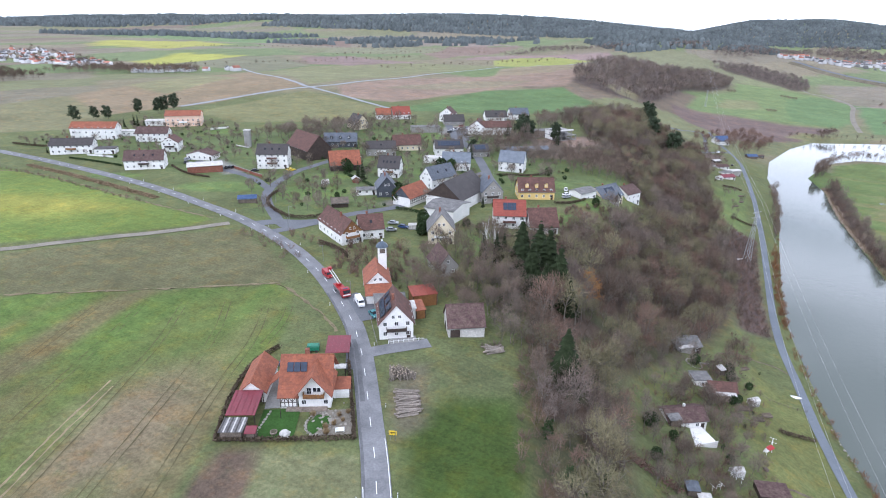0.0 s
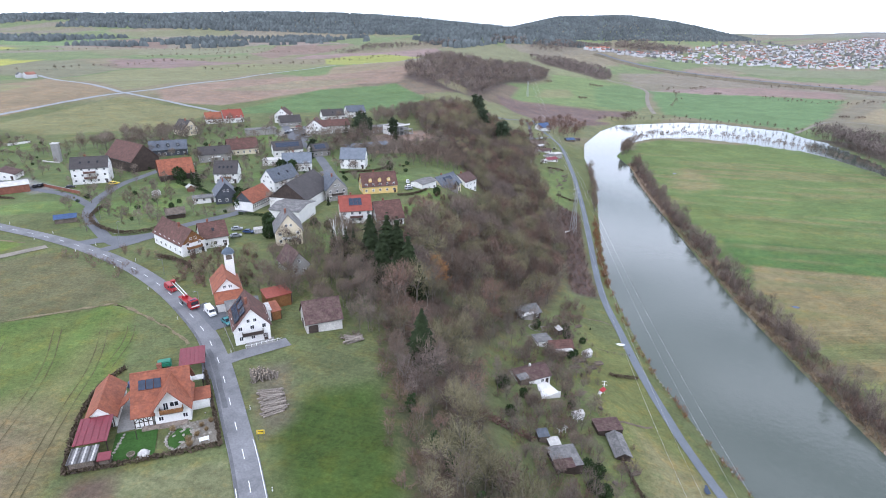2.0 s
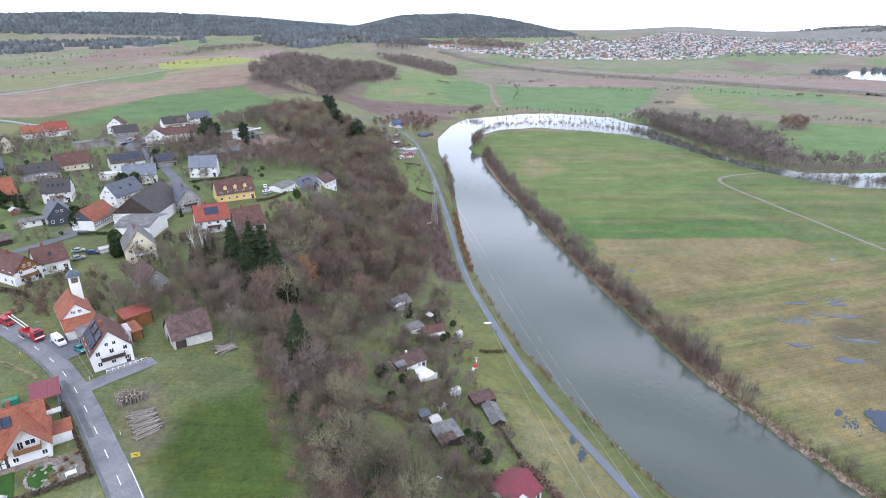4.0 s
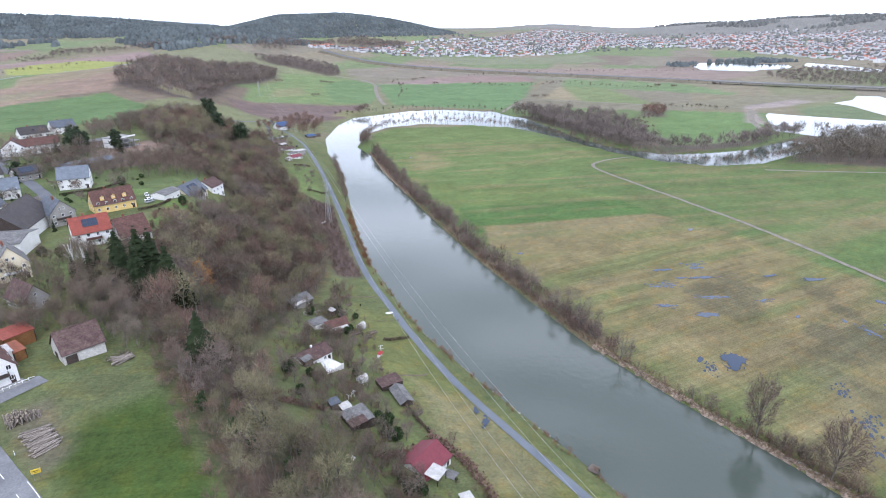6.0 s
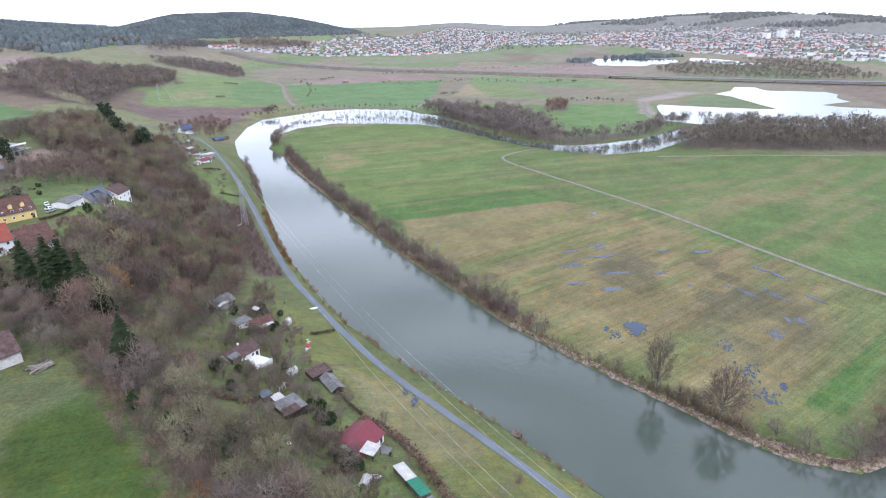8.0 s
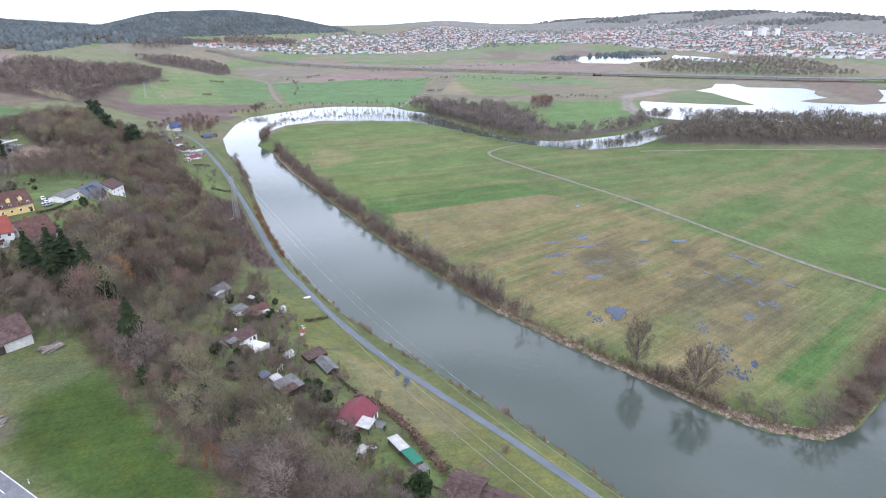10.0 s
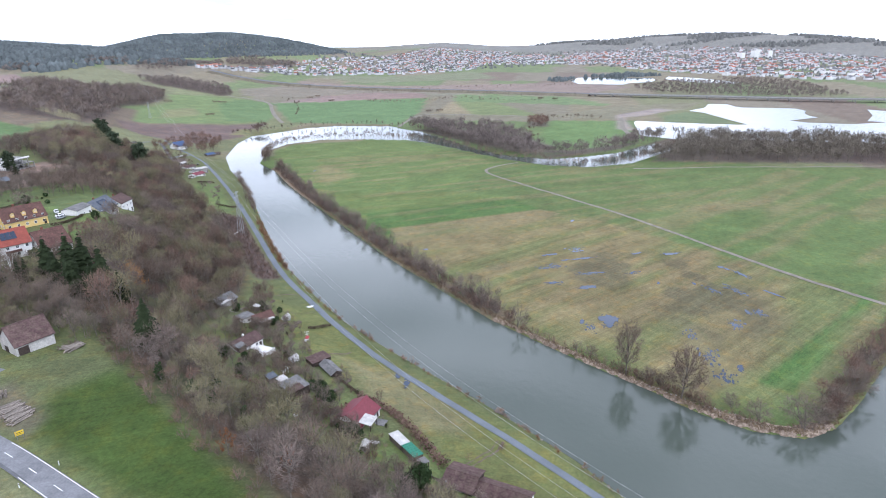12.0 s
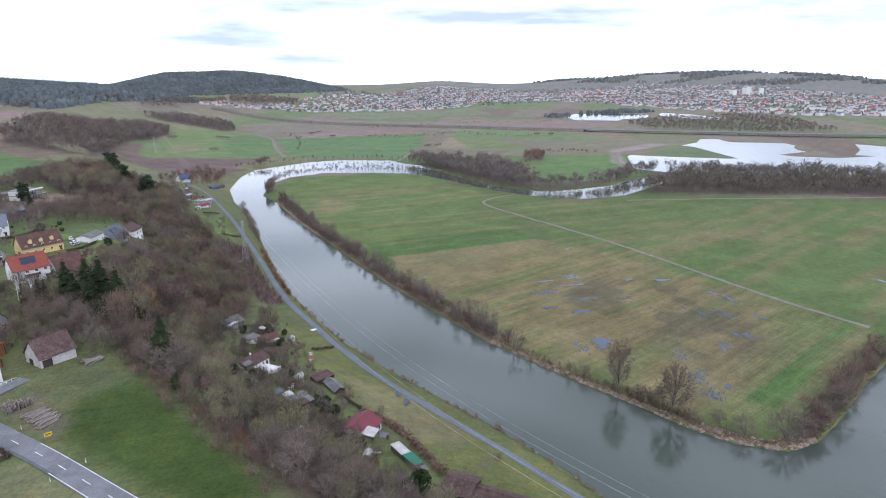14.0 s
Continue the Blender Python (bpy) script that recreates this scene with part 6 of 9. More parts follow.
scatter("highway_trees", FARB, along([(905, 1380), (988, 1018), (1088, 735), (1146, 527)], 22, 20, 60, 29, (.5, .8)) + spread([(1250, 430), (1378, 536), (1560, 530), (1800, 443), (1838, 348), (1704, 215), (1420, 90), (1300, 200)], 13, 30, lambda x, y: (water_side(x, y, SIDE_LAKE) > 5) & (water_side(x, y, FAR_LAKE) > 5)),
        "bare trees along the far highway", "woodland", [BARK, TWIGS_PALE])
scatter("village_edge_trees", TALL, spread([(-90, 372), (-40, 385), (-75, 405), (-120, 380)], 7, 31) + spread([(65, 430), (100, 455), (120, 500), (70, 445)], 6.5, 32) + spread([(-10, 365), (55, 372), (60, 392), (25, 388)], 7, 33)
        + [(a, b, c, d * .6, e) for a, b, c, d, e in spread([(36, 335), (48, 326), (100, 340), (112, 395), (70, 385), (30, 360)], 4.4, 34, lambda x, y: np.hypot(x - 78, y - 386) > 26)], "bare trees at the village edge", "garden trees", [BARK, TWIGS_GREY])
vil_open = lambda x, y: np.min([np.hypot(x - o.location.x, y - o.location.y) for o in HOUSES], 0) > 7.5
HOUSES = [o for o in bpy.data.objects if o.parent is None and o.type == "EMPTY"]
village_spots = spread([(-95, 262), (-60, 232), (-45, 232), (-15, 232), (10, 262), (30, 270), (70, 300), (60, 440), (-60, 440), (-110, 340)], 5.6, 35, lambda x, y: vil_open(x, y) & (to_line(x, y, LANES[3][0]) > 5) & (to_line(x, y, LANES[2][0]) > 4) & (to_line(x, y, LANES[0][0]) > 4))
scatter("garden_trees", MIDB, [(a, b, c, d * .8, e) for a, b, c, d, e in village_spots[::3]], "bare garden trees among the village houses", "garden trees", [BARK, TWIGS_GREY])
scatter("garden_shrubs", MIDS, [(a, b, c, d * .5, e) for a, b, c, d, e in village_spots[1::3]], "bare shrubs among the village houses", "shrubs", [BARK, TWIGS_OLIVE])
GREEN_SHRUBS = [leafy(s, 2.0, 2.2, 120, .4) for s in (510, 511, 512)]
scatter("evergreen_shrubs", GREEN_SHRUBS, [(a, b, c, d * (.5 + .5 * (e % 5) / 4), e) for a, b, c, d, e in village_spots[2::9]], "dark evergreen shrubs among the village houses", "shrubs", [BARK, EVERGREEN])
west_spots = spread([(-265, 355), (-235, 395), (-205, 425), (-160, 425), (-125, 385), (-110, 340), (-120, 315), (-150, 320), (-200, 322)], 5.2, 39, vil_open)
scatter("garden_trees", MIDB, [(a, b, c, d * .6, e) for a, b, c, d, e in west_spots[::3]], "bare garden trees round the white houses", "garden trees", [BARK, TWIGS_GREY])
scatter("garden_shrubs", MIDS, [(a, b, c, d * .45, e) for a, b, c, d, e in west_spots[1::3]], "bare shrubs round the white houses", "shrubs", [BARK, TWIGS])
scatter("evergreen_shrubs", GREEN_SHRUBS, [(a, b, c, d * .7, e) for a, b, c, d, e in west_spots[2::11]], "evergreen shrubs round the white houses", "shrubs", [BARK, EVERGREEN])
scatter("village_edge_trees", MIDB, spread([(70, 440), (118, 430), (150, 470), (140, 520), (100, 500), (72, 476)], 7, 391) + spread([(20, 342), (32, 352), (60, 380), (62, 395), (36, 372)], 5, 392)
        + spread([(-120, 372), (-90, 372), (-70, 400), (-30, 425), (-40, 440), (-100, 410)], 7, 393) + spread([(30, 430), (62, 440), (70, 462), (40, 452)], 7, 394), "bare trees behind the upper houses", "garden trees", [BARK, TWIGS])
scatter("garden_shrubs", MIDS, [(a, b, c, d * .6, e) for a, b, c, d, e in spread([(-36, 172), (-34, 195), (-22, 200), (-10, 188), (-8, 175), (-16, 160), (-24, 166)], 3.3, 395, lambda x, y: np.hypot(x + 22, y - 160) > 8)], "reddish-brown shrubs behind the fire station", "shrubs", [BARK, TWIGS_RED])
scatter("garden_trees", MIDB, [(a, b, c, d * .55, e) for a, b, c, d, e in spread([(-32, 172), (-30, 192), (-18, 198), (-8, 188), (-8, 170), (-14, 160)], 6, 396, lambda x, y: np.hypot(x + 22, y - 160) > 9)], "bare garden trees behind the fire station", "garden trees", [BARK, TWIGS_OLIVE])
scatter("garden_shrubs", MIDS, [(a, b, c, d * .55, e) for a, b, c, d, e in spread([(34, 203), (46, 200), (62, 228), (80, 252), (92, 266), (72, 262), (52, 244), (46, 228)], 3.6, 397, vil_open)], "reddish shrubs in the sloping gardens", "shrubs", [BARK, TWIGS_RED])
scatter("garden_trees", MIDB, [(a, b, c, d * .7, e) for a, b, c, d, e in spread([(-6, 160), (-4, 190), (8, 212), (24, 208), (40, 200), (30, 178), (22, 155), (14, 146), (4, 146)], 4.8, 398, lambda x, y: (np.hypot(x, y - 174) > 5) & (np.hypot(x - 10, y - 197) > 8))], "bare olive-brown trees round the old house", "garden trees", [BARK, TWIGS_OLIVE])
scatter("village_edge_trees", MIDB, spread([(66, 308), (68, 346), (104, 336), (108, 310), (88, 302)], 4.6, 399), "bare brown trees behind the white slope house", "garden trees", [BARK, TWIGS])
BARN_SIDE = [(14, 145), (14, 167), (26, 168), (25, 148), (27, 132), (18, 129), (14, 133)]
scatter("garden_trees", TALL, [(a, b, c, d * .62, e) for a, b, c, d, e in spread(BARN_SIDE, 4.2, 401)], "bare grey trees beside the barn", "garden trees", [BARK, TWIGS_GREY])
scatter("garden_shrubs", LOWB, [(a, b, c, d * .6, e) for a, b, c, d, e in spread(BARN_SIDE, 3.4, 402)], "bare olive shrubs beside the barn", "shrubs", [BARK, TWIGS_OLIVE])
scatter("lane_trees", MIDB, [(a, b, c, d * .6, e) for a, b, c, d, e in spread([(180, 408), (200, 410), (216, 424), (240, 490), (258, 545), (236, 550), (216, 500), (196, 450)], 7.5, 403, vil_open)], "small bare trees between the garden houses", "trees", [BARK, TWIGS])
scatter("lane_trees", MIDB, spread([(232, 560), (262, 600), (330, 640), (352, 622), (318, 575), (286, 548), (276, 556)], 7.5, 404, vil_open), "bare brown trees near the river lane", "trees", [BARK, TWIGS_RED])
scatter("lane_trees", FARB, [(425 + 7 * (k % 3), 662 + 6 * (k // 3), k, 1.1, k) for k in range(6)] + [(385 + 9 * k, 655 + 3 * (k % 2), k, .7, k) for k in range(5)], "dark bare trees on the outer bank of the bend", "trees", [BARK, TWIGS_DARK])
scatter("roadside_shrubs", LOWB, along([(-72, 212), (-52, 196), (-44, 186)], 2.5, 5, 10, 36, (.4, .7)) + along([(-55, 205), (-44, 196), (-36, 186), (-30, 176)], 2.0, -3, 3, 37, (.4, .8))
        + along([(-235, 298), (-183, 272), (-132, 243)], 2.5, -1.2, 1.2, 38, (.3, .45)), "bare roadside shrubs", "shrubs", [BARK, TWIGS_RED])

# single trees
tip = tree_thing("willow", "broad bare willow at the tip of the meadow", "willow", bare_tree(90, 11, 11, 24, 24, .11, .3, .1, 2), (BARK, TWIGS_GREY), 163, -29, 0, 1.0, "willows at the meadow tip")
for k, (x, y, s) in enumerate(((158.5, -17, .65), (170, -33, .8), (181, -35, .9), (196, -37.5, 1.0), (214, -40, .9), (160, -8, .5), (160, 16, .55), (161, 21, .5), (163, 45, .45))):
    copy_thing(tip, pose(x, y, ground(x, y) - .1, 0, 0, k * 67) @ Matrix.Scale(s, 4))
yard_spruce = tree_thing("spruce", "slim dark spruce between the village houses", "spruce", conifer(78, 12, 5, 16, 14), (BARK, NEEDLE), -48.4, 320, 0, .9, "spruces in the village")
for k, (x, y, s) in enumerate(((-41.2, 286, .95), (-44, 290, .8), (47, 400, 1.05), (50, 396, .9), (43, 404, .9), (15.3, 338, .85), (72.5, 376, 1.1), (17, 244, .5), (-208, 405, .6), (-214, 408, .7), (-222, 405, .6), (-218, 411, .75), (-228, 330, .35), (14, 186, .9), (18, 183, 1.0), (21, 187, .85))):
    copy_thing(yard_spruce, pose(x, y, ground(x, y) - .2, 0, 0, k * 77) @ Matrix.Scale(s, 4))
cypress = tree_thing("evergreen_tree", "rounded olive-green evergreen tree in a garden", "evergreen tree", leafy(79, 8, 5.5, 900, .5), (BARK, EVERGREEN), 3.5, 300, 0, 1.0, "rounded evergreens")
for k, (x, y, s) in enumerate(((-20.4, 247, .9), (-8, 217, .85), (-48, 252, .4))):
    copy_thing(cypress, pose(x, y, ground(x, y) - .1, 0, 0, k * 77) @ Matrix.Scale(s, 4))
orchard = tree_thing("fruit_tree", "bare fruit tree on the village orchard lawn", "fruit tree", bare_tree(89, 6.5, 5, 16, 12, .12, .16, .2), (BARK, TWIGS), -64.6, 238.6, 0, 1.0, "orchard trees")
for k, (x, y, s) in enumerate(((-50.2, 231.9, 1.1), (-59.8, 255.8, 1.2), (-50.6, 269.5, .9), (-32.3, 235.5, .9), (-66, 262, .9), (-56, 245, .7), (-72, 250, .8), (-75, 230.5, 1.2), (-83, 269.6, 1.3), (-120, 375, 1.2), (-133, 373, 1.1), (-136, 357, 1.0))):
    copy_thing(orchard, pose(x, y, ground(x, y) - .1, 0, 0, k * 63) @ Matrix.Scale(s, 4))
spruce_proto = conifer(70, 15, 10, 24, 22)
tree_thing("spruce", "tall dark green spruce standing alone in the wood", "spruce", spruce_proto, (BARK, NEEDLE), 29.5, 118.5, 0, 1.08)
SPRUCES = [conifer(71, 17, 10.5, 22, 20)]
first = tree_thing("spruce", "dark green spruce in a dense group on the slope", "spruce", SPRUCES[0], (BARK, NEEDLE), 26, 180, 0, 1, "spruces on the slope")
for k, (x, y, z) in enumerate(((31, 175, 1.1), (25, 170, .9), (33, 168, 1.15), (27, 162, 1.0), (35, 160, 1.05), (30, 155, .8), (37, 153, .7))):
    copy_thing(first, pose(x, y, ground(x, y) - .2, 0, 0, k * 70) @ Matrix.Scale(z, 4))
pine = tree_thing("pine", "dark pine beside the houses", "pine", pine_tree(75, 14, 8.5), (BARK, material("grey_green_pine_needles", (.055, .072, .042), .9, .3, 4, .5, piece=.35)), -262, 416, 0, .8, "pines behind the houses")
for k, (x, y, s) in enumerate(((-253, 425, .85), (-244, 426, .9), (-234, 451, 1.0), (-222, 456, 1.0), (-218, 458, 1.1), (-216, 470, 1.1),
                             (168, 490, 1.6), (172, 500, 1.7), (164, 482, 1.5), (158, 450, 1.5), (154, 440, 1.5), (176, 452, 1.5), (182, 458, 1.4), (52, 400, 1.2), (55, 404, 1.3), (58, 399, 1.1), (74, 392, 1.1), (16.5, 348, .8))):
    copy_thing(pine, pose(x, y, ground(x, y) - .2, 0, 0, k * 50) @ Matrix.Scale(s, 4))
big = tree_thing("alder", "large bare alder on the river bank", "alder", bare_tree(80, 20, 12, 38, 36, .13, .34, .15), (BARK, TWIGS), 156.2, 7.2, 0, 1.0, "alders on the far bank")
big2 = tree_thing("alder", "tall slender bare alder on the river bank", "alder", bare_tree(81, 24, 9.5, 38, 32, .13, .32, .15), (BARK, TWIGS), 158.4, 28.4, 0, .98, "alders on the far bank")
small = tree_thing("alder", "bare alder leaning over the river bank", "alder", bare_tree(82, 13, 7.5, 12, 14, .08, .18, .3, 2), (BARK, TWIGS_GREY), 164, 80, 0, 1.0, "alders on the far bank")
for k, (x, y, s) in enumerate(((176, 110, .9), (160, 68, .6), (162, 50, .5))):
    copy_thing(small, pose(x, y, ground(x, y), 0, 0, 60 * k) @ Matrix.Scale(s, 4))
tree_thing("willow", "bare willow with orange-brown twigs", "willow", bare_tree(83, 11, 9, 22, 30, .13, .25, .15), (BARK, material("orange_willow_twigs", (.33, .175, .075), .95, .25, 3, .3, piece=.3)), 45, 165, 0, 1.0)
oak = tree_thing("oak", "broad bare tree at the wood's edge", "tree", bare_tree(84, 11, 9, 14, 14, .08, .3, .2), (BARK, TWIGS_GREY), 38, 104, 0, 1.0, "broad bare trees")
copy_thing(oak, pose(-1, 168, ground(-1, 168), 0, 0, 40) @ Matrix.Scale(.9, 4))
rust = tree_thing("beech", "small young beech with rust-brown leaves", "beech", bare_tree(85, 6.5, 3.2, 10, 24, .16, .12, .1), (BARK, RUST), 17, 57, 0, 1.0, "young beeches")
copy_thing(rust, pose(26, 50, ground(26, 50), 0, 0, 90) @ Matrix.Scale(.9, 4))
birch = tree_thing("birch", "bare white-stemmed birch in a garden", "birch", bare_tree(86, 12, 4.5, 12, 14, .07, .14, .25, 2), (WHITE, TWIGS_GREY), 15.4, 195, 0, 1.0, "birches")
copy_thing(birch, pose(18, 190, ground(18, 190), 0, 0, 90))
thuja = tree_thing("evergreen_bush", "dense dark evergreen garden bush", "evergreen bush", leafy(87, 3.2, 2.6), (BARK, EVERGREEN), 67, 96, 0, 1.2, "evergreen bushes")
for k, (x, y, s) in enumerate(((69, 94, 1.1), (90, 150, .8), (56, 128, 1.2), (60, 69.5, .8), (59.5, 67.5, .85), (59, 65.5, .8), (52, 40, 1.3), (-21, 260, 1.6), (-17, 258, 1.5), (-8, 207, 1.4), (-7, 212, 1.6), (95, 163, .9),
                             (100, 160, .7), (9, 216, 1.0), (14, 212, .9), (-52, 303, 1.7), (-50, 299, 1.5), (62, 126, .8), (30, 207, 1.3), (4, 309, 1.6), (-2, 306, 1.9), (70, 258, 1.1), (55, 302, 1.2))):
    copy_thing(thuja, pose(x, y, ground(x, y) - .1, 0, 0, k * 50) @ Matrix.Scale(s, 4))


def hedge(label, line, tall, wide, mat, seed, density=30):
    rng = np.random.default_rng(seed)
    p_ = steps(line, 1.0)
    s_ = sideways(p_)
    st = Stock()
    zz = height(p_[:, 0], p_[:, 1])
    leaf, density = (.11, 75) if wide < 1.5 else (.2, 34)
    for q, s, z0 in zip(p_, s_, zz):
        for k in range(density):
            o = rng.random(3)
            xy = q + s * (o[0] - .5) * wide + np.array([-s[1], s[0]]) * (o[2] - .5) * 1.1 + rng.normal(size=2) * (.08 if wide < 1.5 else .4)
            z = z0 + tall * o[1] ** .6
            u, v = rng.normal(size=3) * leaf, rng.normal(size=3) * leaf
            c = np.array([xy[0], xy[1], z])
            st.add([c - u, c + v, c + u, c - v], [(0, 1, 2, 3)])
    me_ = set_tone(array_mesh("hedge", *st.arrays(), [mat]), .5)
    return tagged(new("hedge", me_), label, "hedge", kind="stuff")


HEDGE_BROWN = material("bare_brown_hedge", (.094, .072, .05), .95, .3, 4, .5, piece=.3)
for line, tall, wide, mat, lab in (([(-42.5, 90), (-30, 90.5), (-16.6, 91.6)], 1.0, .7, HEDGE_BROWN, "trimmed brown hedge in front of the timbered house"),
                                   ([(-16.6, 91.6), (-17.6, 98), (-19, 104), (-20.3, 111), (-21.6, 117.5)], 1.2, .6, HEDGE_BROWN, "trimmed brown hedge along the road"),
                                   ([(-42.8, 90), (-45, 104), (-44, 118), (-40, 124)], 1.2, .6, HEDGE_BROWN, "brown hedge between garden and field"),
                                   ([(101.6, 142.5), (111.6, 141.3)], 1.2, .9, HEDGE_BROWN, "clipped hedge beside the river lane"),
                                   ([(80, 101), (78.5, 93), (77.4, 85.6)], 1.0, .5, HEDGE_BROWN, "thin dark hedge between gardens"),
                                   ([(58, 82), (64, 80.5), (72, 81), (78, 78)], 1.5, 2.2, TWIGS_RED, "reddish bramble hedge across the gardens"),
                                   ([(76, 84), (77.5, 76), (77, 68), (74.5, 60), (72, 52), (69, 46), (68, 42)], 1.7, 2.2, TWIGS_RED, "reddish bramble hedge beside the huts"),
                                   ([(45, 108), (56, 106)], 1.2, 1.6, TWIGS_RED, "bramble hedge on the slope"),
                                   ([(-77, 262), (-79, 246), (-70, 231), (-61, 222), (-52, 224), (-44, 231)], 1.5, 1.0, HEDGE_BROWN, "brown hedge round the orchard"),
                                   ([(201, 409), (214, 408)], 1.4, 1.0, HEDGE_BROWN, "dark hedge by the garden houses"), ([(176, 340), (190, 338)], 1.4, 1.0, HEDGE_BROWN, "dark hedge by the lane"),
                                   ([(-262, 351), (-246, 346), (-228, 343)], 1.3, .8, HEDGE_BROWN, "dark clipped hedge before the white houses"), ([(-208, 318), (-190, 312), (-172, 304)], 1.0, .8, EVERGREEN, "green clipped hedge along a garden"),
                                   ([(-146, 306), (-132, 290), (-118, 284)], .9, .8, HEDGE_BROWN, "low brown hedge beside the brick garage"), ([(-52, 296), (-38, 278), (-34, 270)], 1.4, .9, EVERGREEN, "green hedge between village gardens"),
                                   ([(-20, 238), (-10, 234), (-6, 226)], 1.3, .9, EVERGREEN, "green hedge beside the farm building"), ([(50, 252), (58, 254), (66, 262)], 1.2, .8, HEDGE_BROWN, "brown hedge beside the yellow house"),
                                   ([(20, 206), (34, 205), (46, 209)], 1.2, .9, HEDGE_BROWN, "brown hedge below the red-roofed house"), ([(-44, 196), (-36, 190), (-31, 180)], 1.3, 1.0, HEDGE_BROWN, "rough brown hedge along the road bend"),
                                   ([(28, 300), (46, 300), (54, 306)], 1.1, .8, HEDGE_BROWN, "brown hedge round the lawn"), ([(-128, 248), (-150, 262), (-180, 280), (-220, 302)], .5, 3.0, REED, "rough dry growth along the road ditch")):
    hedge(lab, line, tall, wide, mat, int(abs(line[0][0]) * 10))
SHORE = material("pale_bank_earth", (.3, .235, .18), .95, .3, 2.5, .35, bump_depth=.05, tint=(.16, .12, .085))
for line, lo, hi in ((RIGHT_BANK[6:14], -2.6, -.2), (RIGHT_BANK[10:14], -4.5, -.3), (RIGHT_BANK[:3], -4.2, -.2)):
    tagged(ribbon("bank_edge", line, lo, hi, .07, SHORE, 1.5, 4, ragged=1.6), "bare pale earth along the river bank", "river bank", kind="structure")
tagged(ribbon("bank_edge", LEFT_BANK[1:12], .1, 1.6, .06, material("dark_bank_earth", (.12, .1, .078), .95, .3, 2.5, .35, bump_depth=.05), 1.5, 3, ragged=1.2), "bare dark earth along the lane's river bank", "river bank", kind="structure")
# dry reeds at the water's edge
reed_line = [q for q in RIGHT_BANK[:15]]
reeds = Stock()
rr = np.random.default_rng(90)
reed_spots = along(reed_line, .35, -2.6, -.6, 91, (1, 1)) + along(RIGHT_BANK[4:13], .3, -3.5, -.6, 92, (1, 1)) + along(TIP, .3, -3, -.6, 94, (1, 1))
for (x, y, *_), z in zip(reed_spots, height(np.array([s[0] for s in reed_spots]), np.array([s[1] for s in reed_spots]))):
    for _ in range(2):
        reeds.blade((x + rr.normal() * .3, y + rr.normal() * .3, z - .1), (x + rr.normal() * .7, y + rr.normal() * .7, z + .5 + .9 * rr.random()), .3, rr)
tagged(new("reeds", array_mesh("reeds", *reeds.arrays(), [REED])), "dry pale reeds at the water's edge", "reeds", kind="stuff")

# ---- far forest on the hills ----
CLUMPS = [tuft_clump(s) for s in range(95, 100)]


# paler copy of the far crowns, with the haze over the town mixed in
TOWN_TREES = material("hazed_far_trees", (.14, .14, .13), .95, .25, .05, .01, piece=.25, tree=True)


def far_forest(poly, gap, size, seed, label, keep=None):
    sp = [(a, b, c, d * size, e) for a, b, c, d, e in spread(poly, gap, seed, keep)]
    scatter("far_forest", CLUMPS, sp, label, "forest", [TOWN_TREES if "town" in label else FOREST_HAZED])


hill_keep = lambda x, y: base(x, y) > 55
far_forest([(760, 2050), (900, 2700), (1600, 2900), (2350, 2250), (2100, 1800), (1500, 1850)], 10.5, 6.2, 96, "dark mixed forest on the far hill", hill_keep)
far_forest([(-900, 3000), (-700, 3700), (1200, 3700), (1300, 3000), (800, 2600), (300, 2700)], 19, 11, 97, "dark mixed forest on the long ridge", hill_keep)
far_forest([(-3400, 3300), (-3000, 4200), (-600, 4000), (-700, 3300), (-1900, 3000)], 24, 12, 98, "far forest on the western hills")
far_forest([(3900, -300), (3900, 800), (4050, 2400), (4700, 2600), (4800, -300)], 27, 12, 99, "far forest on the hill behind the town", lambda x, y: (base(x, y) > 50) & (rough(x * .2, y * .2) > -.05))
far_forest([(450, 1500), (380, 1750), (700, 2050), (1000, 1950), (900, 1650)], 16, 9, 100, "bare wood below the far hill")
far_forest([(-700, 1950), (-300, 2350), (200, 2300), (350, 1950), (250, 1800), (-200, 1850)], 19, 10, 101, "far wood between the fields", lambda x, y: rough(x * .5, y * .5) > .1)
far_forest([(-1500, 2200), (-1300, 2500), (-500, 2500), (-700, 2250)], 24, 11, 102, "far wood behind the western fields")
scatter("far_wood", FARB, spread([(-560, 820), (-480, 900), (-380, 900), (-330, 830), (-430, 790)], 9, 103), "bare wood by the hidden village", "woodland", [BARK, TWIGS])
scatter("far_wood", FARB, spread([(-700, 700), (-620, 830), (-480, 720), (-520, 640)], 9, 104), "bare wood at the plateau edge", "woodland", [BARK, TWIGS_DARK])
scatter("far_wood", FARB, spread([(-1100, 1220), (-950, 1410), (-830, 1335), (-520, 990), (-560, 930), (-747, 1080), (-883, 1180)], 26, 107), "bare trees among the far village houses", "trees", [BARK, TWIGS_DARK])
far_forest([(1450, 780), (1500, 830), (1900, 760), (1880, 640)], 14, 7, 106, "bare wood behind the far lake", lambda x, y: water_side(x, y, FAR_LAKE) > 5)


# ---- far town ----
# white walls toned down to grey, for the contrast lost in haze
ROOF_MIX = [material("far_red_roofs", (.3, .125, .085), .8, .3, .02, .01, piece=.4), material("far_grey_roofs", (.115, .112, .115), .8, .3, .02, .01, piece=.4), material("far_hazed_white_walls", (.46, .455, .45), .8, .1, .02, .01, piece=.35)]


